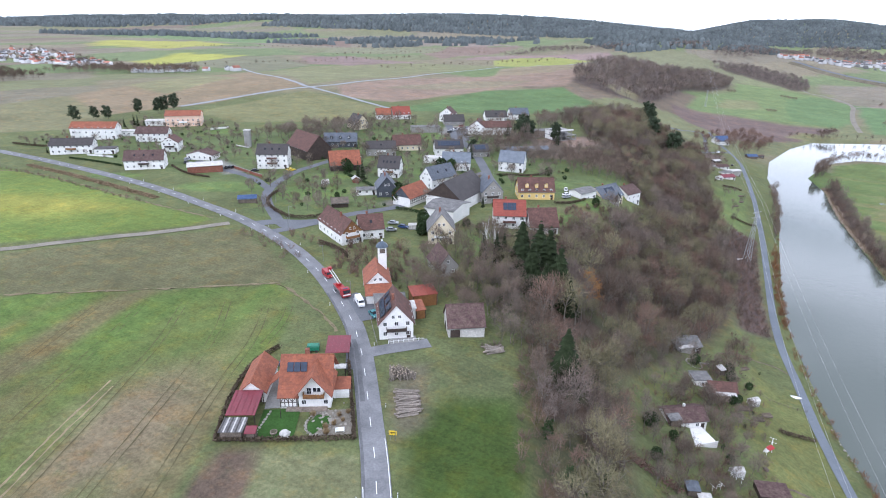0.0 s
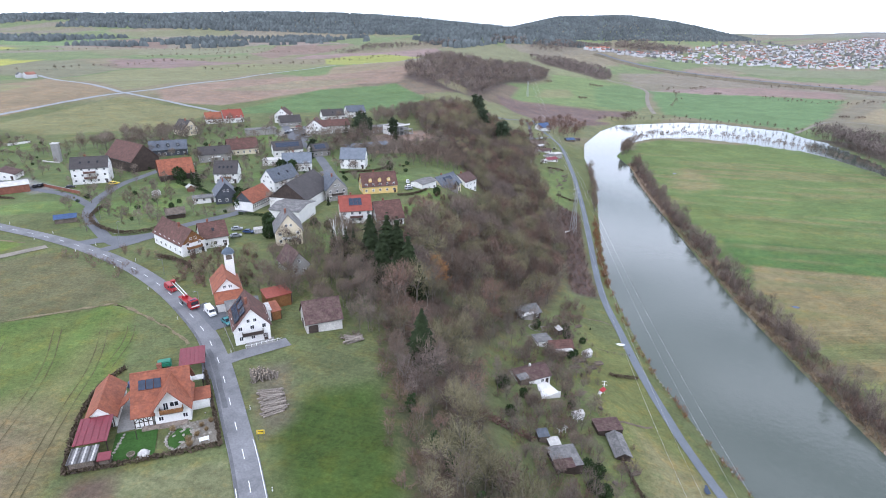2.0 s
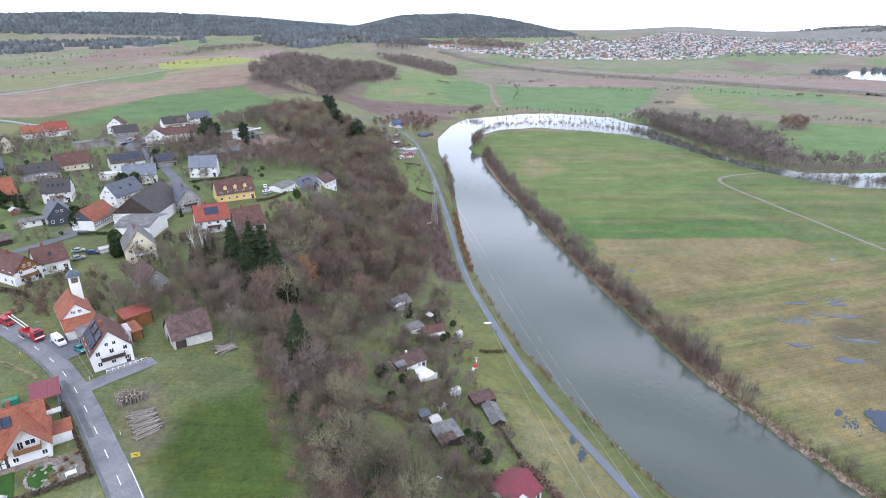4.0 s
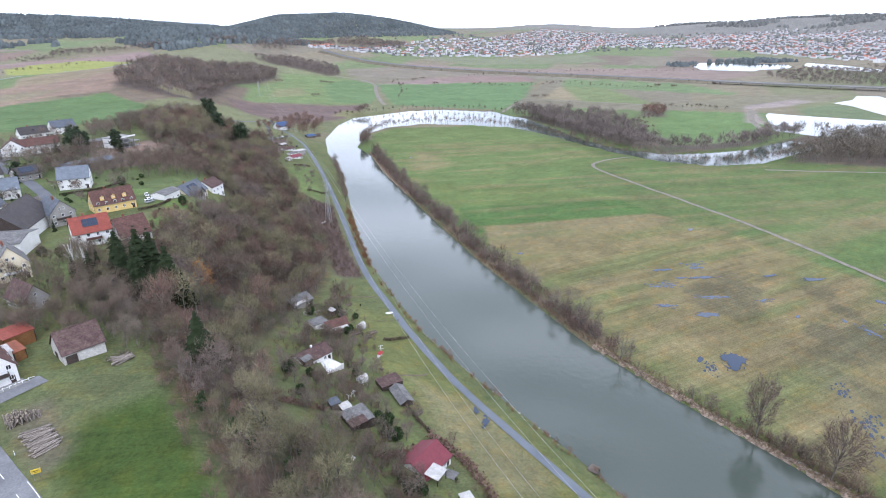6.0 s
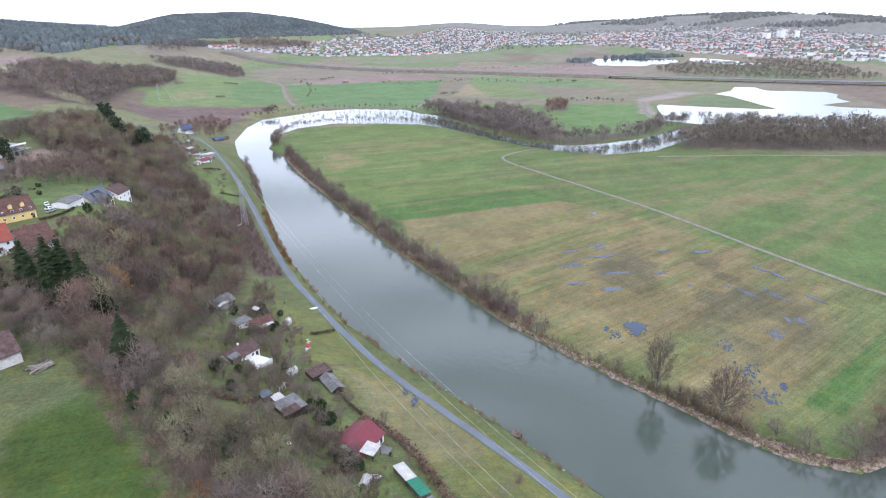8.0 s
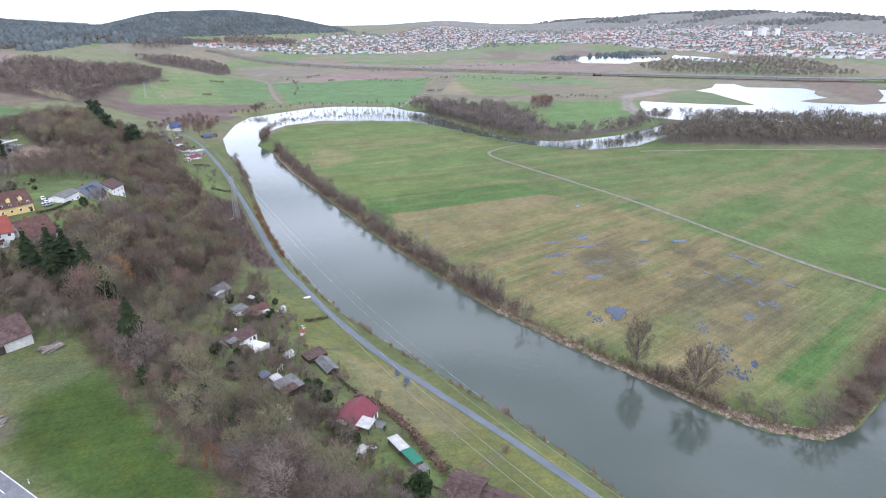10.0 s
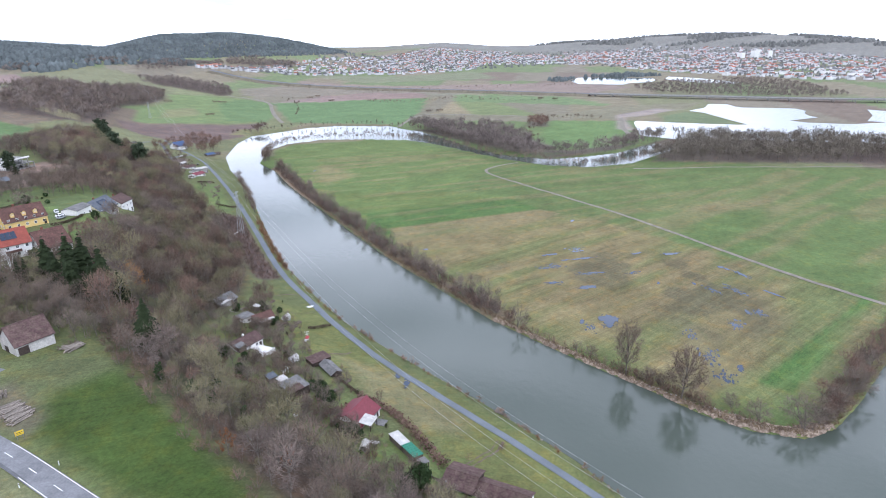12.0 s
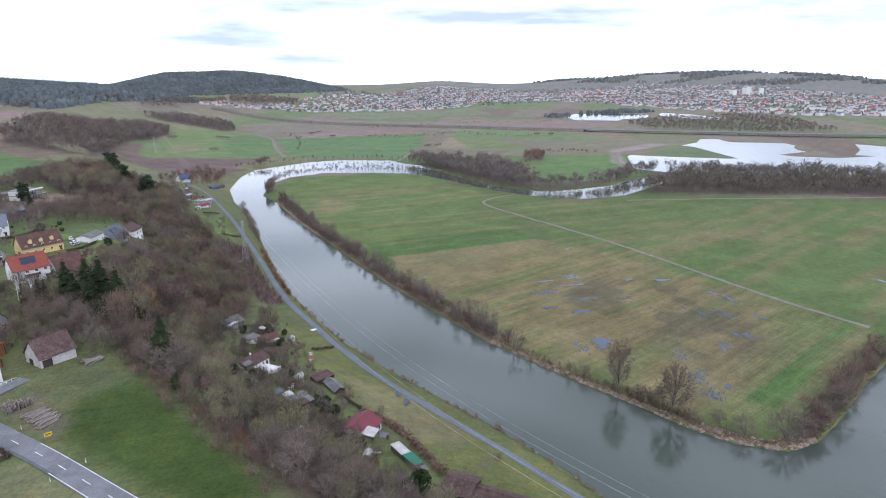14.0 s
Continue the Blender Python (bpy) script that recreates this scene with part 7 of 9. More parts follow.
def town(name, label, poly, gap, seed, size=1.0, keep=None):
    rng = np.random.default_rng(seed)
    vs, fs, ms, n = [], [], [], 0
    sp = spread(poly, gap, seed, keep)
    if not sp:
        return
    z = height(np.array([s[0] for s in sp]), np.array([s[1] for s in sp]))
    for (x, y, turn, s, kind), gz_ in zip(sp, z):
        a, b, h, r = (5 + 4 * rng.random()) * size, (4 + 2.5 * rng.random()) * size, (4 + 3 * rng.random()) * size, (2.5 + 2 * rng.random()) * size
        if kind % 17 == 0:
            a, b, h, r = a * 2.2, b * 1.6, h * 1.1, .3
        c, sn = math.cos(turn), math.sin(turn)
        v = np.array([(-a, -b, -2), (a, -b, -2), (a, b, -2), (-a, b, -2), (-a, -b, h), (a, -b, h), (a, b, h), (-a, b, h), (-a, 0, h + r), (a, 0, h + r)])
        vs.append(np.column_stack([v[:, 0] * c - v[:, 1] * sn + x, v[:, 0] * sn + v[:, 1] * c + y, v[:, 2] + gz_]))
        f = np.array([(0, 1, 5, 4), (2, 3, 7, 6), (1, 2, 6, 5), (3, 0, 4, 7), (5, 6, 9, -1), (7, 4, 8, -1), (4, 5, 9, 8), (6, 7, 8, 9)])
        fs.append(np.where(f >= 0, f + n, -1))
        roof = 0 if kind % 10 < 5 else 1
        ms += [2] * 6 + [roof] * 2
        n += 10
    me_ = array_mesh(name, np.vstack(vs), np.vstack(fs), ROOF_MIX, ms)
    tagged(new(name, me_), label, "town", kind="stuff")


town("town_houses", "far suburb of white houses with red and grey roofs", [(1070, 1500), (1417, 1350), (1790, 1320), (2100, 1500), (1900, 1900), (1624, 1870), (1250, 1800)], 34, 110, .85)
town("town_houses", "row of far houses below the wooded hill", [(850, 1590), (900, 1650), (1250, 1780), (1240, 1700), (1010, 1560)], 26, 111)
town("town_houses", "far town of white houses with red roofs", [(2420, 1250), (2030, 620), (1920, 260), (2050, -80), (3300, -200), (3900, 600), (3900, 1500), (3300, 2100), (2600, 1900)], 40, 112, 1.05, lambda x, y: rough(x * .3 + 5, y * .3) > -.35)
town("town_houses", "far outskirts of the town in the valley", [(2100, 1550), (2420, 1300), (2700, 1900), (3600, 2300), (3400, 2900), (2400, 2400), (1950, 1950)], 46, 113, 1.0)
town("town_houses", "far village with red roofs beyond the fields", [(-1100, 1220), (-950, 1410), (-830, 1335), (-520, 990), (-560, 930), (-747, 1080), (-883, 1180)], 28, 114, .8)
town("town_houses", "row of far village houses behind the crest", [(-470, 852), (-425, 838), (-370, 868), (-310, 902), (-318, 922), (-380, 890), (-440, 866)], 17, 115, .8)
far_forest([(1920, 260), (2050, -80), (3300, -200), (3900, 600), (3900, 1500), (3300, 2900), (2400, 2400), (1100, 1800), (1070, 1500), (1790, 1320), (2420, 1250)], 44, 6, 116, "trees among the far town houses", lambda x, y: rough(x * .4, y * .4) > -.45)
for k, (x, y, w, h) in enumerate(((3330, 690, 40, 42), (3350, 640, 30, 36), (3300, 760, 46, 26), (3380, 720, 26, 34), (2250, 250, 60, 10), (2200, 150, 70, 9), (2150, 350, 50, 9), (2050, 60, 60, 10), (2000, 480, 26, 9))):
    blk = thing("tower_block", "pale concrete block above the far town" if h > 20 else "long pale industrial hall in the far town", "tower block" if h > 20 else "industrial hall", pose(x, y, ground(x, y) - 2, 0, 0, 20 * k), "far blocks")
    part("wall", a_box(-w / 2, w / 2, -9, 9, 0, h, bevel=.2), WHITE, blk)
    part("roof", a_box(-w / 2 - .3, w / 2 + .3, -9.3, 9.3, h, h + .8, bevel=.1), FIBRE, blk)
    for f in range(int(h / 6)):
        part("window_band", a_box(-w / 2 + 1, w / 2 - 1, -9.15, -9.0, 3 + 6 * f, 5 + 6 * f), GLASS_DARK, blk, "dark band of windows")

# far highway on its embankment
HIGHWAY = [(860, 1520), (905, 1380), (932, 1256), (988, 1018), (1040, 870), (1088, 735), (1146, 527)]
BRIDGE_LINE = [(1146, 527), (1192, 376), (1233, 278), (1271, 147), (1330, 40), (1400, -120)]
tagged(ribbon("highway", HIGHWAY, -9, 9, 5.0, PALE_ASPHALT, 8, 4), "grey highway on an embankment far off", "highway", kind="structure")
BANKM = material("embankment_grass", (.16, .14, .1), .95, .2, .3, .05)
p_ = steps(HIGHWAY, 8)
s_ = sideways(p_)
for s0, s1 in ((-20, -9), (9, 20)):
    a_, b_ = p_ + s_ * s0, p_ + s_ * s1
    mid = height(p_[:, 0], p_[:, 1]) + 4.9
    va = np.column_stack([a_, height(a_[:, 0], a_[:, 1]) if s0 < -9 else mid])
    vb = np.column_stack([b_, mid if s0 < -9 else height(b_[:, 0], b_[:, 1])])
    i = np.arange(len(p_) - 1) * 2
    tagged(new("embankment", array_mesh("embankment", np.stack([va, vb], 1).reshape(-1, 3), np.stack([i, i + 2, i + 3, i + 1], 1), [BANKM])), "grassy highway embankment", "embankment", kind="structure")
scatter("embankment_scrub", FARB, [(a, b, c, d * .4, e) for a, b, c, d, e in along(HIGHWAY, 7, -40, -14, 291, (.5, 1.2)) + along(HIGHWAY[:5], 9, 14, 40, 292, (.5, 1.2))], "bare reddish scrub on the highway embankment", "scrub", [BARK, TWIGS_RED])
bridge = thing("highway_bridge", "long low concrete highway bridge over the flood plain", "bridge", pose(0, 0, 0))
p_ = steps(BRIDGE_LINE, 12)
s_ = sideways(p_)
zz = np.interp(np.arange(len(p_)), [0, len(p_) - 1], [ground(1146, 527) + 5, 6.5])
i = np.arange(len(p_) - 1)[:, None] * 4
for name, lo, hi, z0, z1, mat in (("deck", -9, 9, -1.7, 0, CONCRETE), ("parapet", -9.3, -8.9, -.5, 1.1, CONCRETE), ("parapet", 8.9, 9.3, -.5, 1.1, CONCRETE)):
    v = np.stack([np.column_stack([p_ + s_ * o, zz + z]) for o, z in ((lo, z0), (lo, z1), (hi, z1), (hi, z0))], 1).reshape(-1, 3)
    f = np.vstack([np.column_stack([i + k, i + (k + 1) % 4, i + 4 + (k + 1) % 4, i + 4 + k]) for k in range(4)])
    part(name, array_mesh(name, v, f, [mat]), None, bridge)
for k in range(1, len(p_) - 1, 3):
    for o in (-5.5, 5.5):
        x, y = p_[k] + s_[k] * o
        part("pier", a_box(x - .8, x + .8, y - .8, y + .8, -3, float(zz[k]) - 1.6, bevel=.1), CONCRETE, bridge)

# ---- timbered house beside the road ----
def pave(name, label, category, x, y, turn, wide, deep, mat, lift=.12):
    """A flat patch that follows the land."""
    n = 6
    c, s = math.cos(radians(turn)), math.sin(radians(turn))
    u, v = np.meshgrid(np.linspace(-wide / 2, wide / 2, n), np.linspace(-deep / 2, deep / 2, n))
    px_, py_ = x + u * c - v * s, y + u * s + v * c
    z = height(px_.ravel(), py_.ravel()) + lift
    i = (np.arange(n - 1)[:, None] * n + np.arange(n - 1)[None, :]).ravel()
    me_ = array_mesh(name, np.column_stack([px_.ravel(), py_.ravel(), z]), np.stack([i, i + 1, i + n + 1, i + n], 1), [mat])
    return tagged(new(name, me_), label, category, kind="structure")


def canopy_roof(label, x, y, turn, wide, deep, high, drop, mat, post_mat=None, category="carport", thick=.12, ribs=0, posts=True, walls=None):
    """A sloping roof on posts, open or walled below."""
    post_mat = post_mat or DARK_WOOD
    t = thing("carport" if category == "carport" else category.replace(" ", "_"), label, category, pose(x, y, ground(x, y), 0, 0, turn))
    bm = bmesh.new()
    v = [bm.verts.new((sx * wide / 2, sy * deep / 2, high + (drop if sy > 0 else 0) + k * thick)) for k in (0, 1) for sx, sy in ((-1, -1), (1, -1), (1, 1), (-1, 1))]
    for f in ((3, 2, 1, 0), (4, 5, 6, 7), (0, 1, 5, 4), (1, 2, 6, 5), (2, 3, 7, 6), (3, 0, 4, 7)):
        bm.faces.new([v[i] for i in f])
    roof = part("roof", bm, mat, t)
    for k in range(ribs):
        px_ = (k + .5) / ribs * wide - wide / 2
        part("rib", a_box(-.04, .04, -deep / 2, deep / 2, 0, .07), mat, roof, at=pose(px_, 0, high + drop / 2 + thick - .005, math.degrees(math.atan2(drop, deep))))
    if posts:
        for sx in (-1, 1):
            for sy in (-1, 1):
                part("post", a_box(-.08, .08, -.08, .08, -.6, high + (drop * .9 if sy > 0 else 0)), post_mat, t, at=pose(sx * (wide / 2 - .25), sy * (deep / 2 - .25), 0))
    if walls:
        part("wall", a_box(-wide / 2 + .2, wide / 2 - .2, -deep / 2 + .25, deep / 2 - .2, -.6, high - .02), walls, t)
    return t


TX, TY, TR = -28.4, 107.2, 3
timbered = thing("timbered_house", "white half-timbered house with an orange tiled roof and wooden balcony", "house", pose(TX, TY, ground(TX, TY), 0, 0, TR))
LT, ST, ET, RT = 10.6, 10.4, 3.4, 5.6
part("wall", gable_body(LT - .6, ST - 1.2, ET, RT * .9), WHITE, timbered)
for side in (1, -1):
    part("roof_slope", slope_slab(LT, ST, ET, RT, side, .4, courses=10), ORANGE_TILE, timbered)
part("ridge_cap", a_box(-LT / 2 - .35, LT / 2 + .35, -.17, .17, ET + RT + .05, ET + RT + .25, bevel=.06), ORANGE_TILE, timbered)
# cross gable towards the garden
cross = part("cross_gable", gable_body(6.2, 6.6, 4.3, 4.2), WHITE, timbered, "white cross gable", at=pose(2.0, -3.2, 0, 0, 0, 90))
for side in (1, -1):
    part("roof_slope", slope_slab(8.4, 6.6, 4.3, 4.2, side, .6, .5, courses=7), ORANGE_TILE, cross)
part("balcony_floor", a_box(-2.1, 2.1, -7.5, -6.25, 3.1, 3.25), OLD_WOOD, timbered, "wooden balcony floor", at=pose(2.0, 0, 0))
for x0, x1, y0, y1 in ((-2.1, 2.1, -7.54, -7.44), (-2.14, -2.05, -7.5, -6.3), (2.05, 2.14, -7.5, -6.3)):
    for k in range(6 if x1 - x0 > 1 else 1):
        w = (x1 - x0) / 6 if x1 - x0 > 1 else x1 - x0
        part("balustrade_board", a_box(x0 + k * w, x0 + k * w + w - .03 if x1 - x0 > 1 else x1, y0, y1, 3.28, 4.2, bevel=.015), HONEY_WOOD, timbered, "honey-brown board", at=pose(2.0, 0, 0))
window(timbered, 1.0, -6.33, 4.3, 0, 1.0, 1.9)
window(timbered, 2.6, -6.33, 4.6, 0, 1.9, 1.2)
for x in (-.2, 4.3):
    window(timbered, x, -6.33, 1.6, 0, 1.0, 1.1)
part("awning", a_box(-.9, .9, -7.2, -6.3, 1.9, 2.0), WHITE_PAINT, timbered, "white awning over the garden door", at=pose(2.8, 0, 0, -12))
part("terrace_wall", a_box(-3.8, 4.6, -7.6, -6.35, -.3, .5, bevel=.04), RUBBLE, timbered, "dark stone terrace wall")
# framed side bay with timbers
bay = part("bay", gable_body(3.4, 3.2, 3.0, 1.4), WHITE, timbered, "half-timbered bay", at=pose(-3.4, -4.6, 0))
for side in (1, -1):
    part("roof_slope", slope_slab(3.8, 3.2, 3.0, 1.4, side, .4, courses=3), ORANGE_TILE, bay)
for x in (-1.66, -.8, 0, .8, 1.66):
    part("timber", a_box(x - .08, x + .08, -1.66, -1.6, .3, 2.9), DARK_WOOD, bay, "dark timber")
for z in (.35, 1.5, 2.85):
    part("timber", a_box(-1.7, 1.7, -1.665, -1.6, z - .08, z + .08), DARK_WOOD, bay, "dark timber")
for x, a in ((-1.2, 35), (.4, -35), (1.2, 35), (-.4, -35)):
    part("timber", a_box(-.07, .07, -1.67, -1.6, -.75, .75), DARK_WOOD, bay, "dark timber", at=pose(x, 0, 2.15, 0, a))
part("chimney", a_box(-.45, .45, -.4, .4, -1.2, 1.2, bevel=.04), BRICK, timbered, "brick chimney", at=pose(-.1, .6, ET + RT))
ang_t = math.degrees(math.atan2(RT, ST / 2))
for k in range(3):
    part("solar_panel", a_box(-.66, .66, -1.0, 1.0, .24, .32, bevel=.02), SOLAR, timbered, "blue solar collector", at=pose(-3.4 + k * 1.42, -1.75, ET + RT * (1 - 1.75 / (ST / 2)), ang_t))
part("side_roof", slope_slab(3, 3.6, 2.6, 1.6, -1, .3), ORANGE_TILE, timbered, "small side roof", at=pose(-6.3, .2, 0, 0, 0, -90))

house("garage with an orange tiled roof beside the timbered house", -39.8, 108.4, 3, 5.2, 11.6, 2.7, 2.4, "y", WHITE, ORANGE_TILE, 1, 0, name="garage", category="garage", group="", every=4)
canopy_roof("wine-red sheet-metal carport roof", -39.6, 98.4, 3, 5.8, 7.6, 2.7, .5, WINE_METAL, ribs=5)
lean = canopy_roof("lean-to shed with striped grey and white roofing", -39.9, 92.1, 3, 4.6, 4.4, 2.2, 0, GREY_FELT, category="lean-to", walls=OLD_WOOD)
for k in range(6):
    part("roofing_strip", a_box(-2.2 + k * .76, -1.9 + k * .76, -2.25, 2.25, 2.33, 2.37), FIBRE if k % 2 else DARK_TILE, lean, "translucent roofing strip")
canopy_roof("small lean-to with pinkish panels", -36.2, 91.0, 3, 2.2, 2.0, 1.9, .3, WINE_METAL, category="lean-to", walls=OLD_WOOD)
canopy_roof("red-tiled lean-to roof beside the house", -21.4, 106.2, 6, 4.2, 3.6, 2.3, .8, ORANGE_TILE, walls=WHITE, category="lean-to")
canopy_roof("wine-red flat roof over a carport by the road", -24.6, 121.5, 5, 5.6, 7.5, 3.0, .3, WINE_METAL, ribs=6)
canopy_roof("white garden pergola roof by the hedge", -23.4, 113.4, 4, 3.8, 1.8, 2.1, .1, FIBRE, category="pergola")
pave("pavement", "grey paved parking space behind the hedge", "parking space", -20.6, 120.5, 8, 4.4, 10, PALE_ASPHALT, .16)
pave("pavement", "paved yard between house and garage", "yard", -35.4, 107, 8, 4.0, 13, CONCRETE, .12)
LAWN = material("bright_lawn", (.043, .094, .022), .95, .2, 3, .4)
pave("lawn", "bright green mown lawn behind the hedge", "lawn", -32.4, 95.7, 4, 7.6, 9.0, LAWN, .14)
pave("gravel_bed", "pale gravel and stone garden bed", "rock garden", -21.6, 96.4, 6, 8.6, 8.0, GRAVEL, .12)
BED = material("planted_bed", (.094, .086, .058), .95, .35, 4, .7)
pave("garden_bed", "planted bed beside the hedge", "garden bed", -21.8, 110.3, 6, 3.4, 3.6, BED, .13)


def blob(name, label, category, x, y, rx, ry, mat, lift, seed=1, turn=0.0, kind=""):
    """A flat patch with an uneven outline."""
    rng = np.random.default_rng(seed)
    n = 26
    a = np.arange(n) * 2 * math.pi / n
    r = 1 + .18 * np.sin(a * 2 + rng.random() * 6) + .12 * np.sin(a * 3 + rng.random() * 6) + .08 * np.sin(a * 5 + rng.random() * 6)
    u, v = np.cos(a) * r * rx, np.sin(a) * r * ry
    c, s = math.cos(radians(turn)), math.sin(radians(turn))
    px_, py_ = x + u * c - v * s, y + u * s + v * c
    z = float(np.max(height(px_, py_))) + lift if lift < 90 else lift - 100
    me_ = mesh_of(name, np.vstack([np.column_stack([px_, py_, np.full(n, z)]), [[x, y, z]]]), [(i, (i + 1) % n, n) for i in range(n)], mat)
    return tagged(new(name, me_), label, category, kind=kind)


blob("pond", "small green garden pond edged with stones", "pond", -24.3, 95.8, 2.0, 3.0, LAWN, .2, 3)
STONE = material("pale_field_stone", (.288, .266, .23), .9, .25, 4, 1, piece=.3)


def stone_mesh(seed):
    rng = np.random.default_rng(seed)
    bm = bmesh.new()
    bmesh.ops.create_icosphere(bm, subdivisions=1, radius=.3)
    for v in bm.verts:
        v.co = Vector((v.co.x * (1 + .4 * rng.random()), v.co.y * (.7 + .4 * rng.random()), v.co.z * (.55 + .3 * rng.random())))
    me_ = bpy.data.meshes.new("stone")
    bm.to_mesh(me_)
    bm.free()
    me_.materials.append(STONE)
    return me_


STONES = [stone_mesh(s) for s in range(4)]
rs = np.random.default_rng(5)


def stones(label, spots, group):
    z = height(np.array([s[0] for s in spots]), np.array([s[1] for s in spots]))
    for k, ((x, y), zz) in enumerate(zip(spots, z)):
        ob = new("stone", STONES[k % 4])
        ob.matrix_world = pose(x, y, zz + .18, 0, 0, k * 77) @ Matrix.Scale(.7 + .7 * rs.random(), 4)
        tagged(ob, label, "stone", group)


stones("pale stone edging the garden pond", [(-24.3 + 2.5 * math.cos(a), 95.8 + 3.5 * math.sin(a)) for a in np.arange(0, 6.28, .24)], "pond edge stones")
stones("pale stone in the rock garden", [(-21.5 + rs.normal() * 2.0, 97 + rs.normal() * 2.3) for _ in range(44)], "rock garden stones")
stones("flat white stepping stone across the lawn", [(-35.9 + k * .12, 92.5 + k * .85) for k in range(9)], "stepping stones")
DRYGRASS = material("dry_ornamental_grass", (.288, .209, .115), .95, .3, 5, .8, piece=.3)


def grass_tuft(seed, tall, wide, n=90):
    rng = np.random.default_rng(seed)
    st, core = Stock(), Stock()
    core.stick((0, 0, -.1), (0, 0, .2), .12, .08, 5)
    for k in range(n):
        a, r = rng.random() * 6.28, rng.random() ** .6
        st.blade((math.cos(a) * .12, math.sin(a) * .12, 0), (math.cos(a) * r * wide * .5, math.sin(a) * r * wide * .5, tall * (1.05 - .5 * r * r)), .12, rng)
    return core.arrays(), st.arrays()


tuft = tree_thing("ornamental_grass", "dry straw-coloured ornamental grass", "ornamental grass", grass_tuft(1, 1.5, 1.8), (BARK, DRYGRASS), -25.9, 98.3, 0, 1, "ornamental grasses")
for x, y, s in ((-22.6, 94.4, 1.1), (-21.2, 95.6, 1.0), (-20.6, 98.4, .9), (-18.9, 99.4, .9), (-22.2, 92.8, 1.2), (-19.6, 96.8, .8)):
    copy_thing(tuft, pose(x, y, ground(x, y), 0, 0, x * 40) @ Matrix.Scale(s, 4))
gh = thing("glasshouse", "small clear plastic greenhouse dome on the lawn", "greenhouse", pose(-30.2, 92.3, ground(-30.2, 92.3) + .1))
bm = bmesh.new()
bmesh.ops.create_icosphere(bm, subdivisions=2, radius=1.1)
bmesh.ops.bisect_plane(bm, geom=bm.verts[:] + bm.edges[:] + bm.faces[:], plane_co=(0, 0, 0), plane_no=(0, 0, 1), clear_inner=True)
part("dome", bm, FIBRE, gh, "milky plastic dome")
part("rim", a_box(-1.0, 1.0, -1.0, 1.0, -.1, .06, bevel=.03), WHITE_PAINT, gh)
bench = thing("garden_bench", "white painted garden bench in the rock garden", "bench", pose(-19.6, 93.4, ground(-19.6, 93.4) + .1, 0, 0, 10))
part("seat", a_box(-.9, .9, -.25, .25, .4, .46), WHITE_PAINT, bench)
part("backrest", a_box(-.9, .9, .22, .28, .5, .95), WHITE_PAINT, bench)
for x in (-.8, .8):
    part("leg", a_box(x - .05, x + .05, -.2, .25, 0, .4), WHITE_PAINT, bench)
tub = thing("planter", "dark round stone planter on the lawn", "planter", pose(-32.4, 92.6, ground(-32.4, 92.6) + .1))
bm = bmesh.new()
bmesh.ops.create_cone(bm, cap_ends=True, segments=14, radius1=.6, radius2=.75, depth=.5, matrix=pose(0, 0, .25))
part("tub", bm, RUBBLE, tub)
bm = bmesh.new()
bmesh.ops.create_cone(bm, cap_ends=True, segments=14, radius1=.62, radius2=.5, depth=.16, matrix=pose(0, 0, .55))
part("earth", bm, BED, tub, "dark earth")
post_ = thing("clothes_post", "thin dark post standing on the lawn", "post", pose(-32.2, 97.2, ground(-32.2, 97.2)))
part("shaft", a_box(-.06, .06, -.06, .06, -.2, 2.0, bevel=.02), DARK_WOOD, post_)
part("cap", a_box(-.1, .1, -.1, .1, 2.0, 2.08, bevel=.02), DARK_WOOD, post_)
tr = thing("trampoline", "covered blue round garden pool", "pool", pose(-36.8, 117.2, ground(-36.8, 117.2)))
bm = bmesh.new()
bmesh.ops.create_cone(bm, cap_ends=True, segments=20, radius1=1.2, radius2=1.0, depth=1.0, matrix=pose(0, 0, .5))
part("basin", bm, BLUE_SHEET, tr)
bm = bmesh.new()
bmesh.ops.create_cone(bm, cap_ends=True, segments=20, radius1=1.02, radius2=.3, depth=.4, matrix=pose(0, 0, 1.2))
part("cover", bm, BLUE_SHEET, tr, "blue tarpaulin cover")
skip = thing("skip", "green covered trailer behind the house", "trailer", pose(-31.2, 123.4, ground(-31.2, 123.4), 0, 0, 6))
part("body", a_box(-1.5, 1.5, -.9, .9, .5, 1.4, bevel=.06), GREEN_SHEET, skip)
part("cover", a_box(-1.45, 1.45, -.85, .85, 1.4, 1.8, bevel=.2), GREEN_SHEET, skip, "green tarpaulin")
for x in (-.8, .8):
    part("wheel", a_box(x - .3, x + .3, -1.0, -.85, 0, .6, bevel=.1), DARK_TILE, skip, "black rubber wheel")

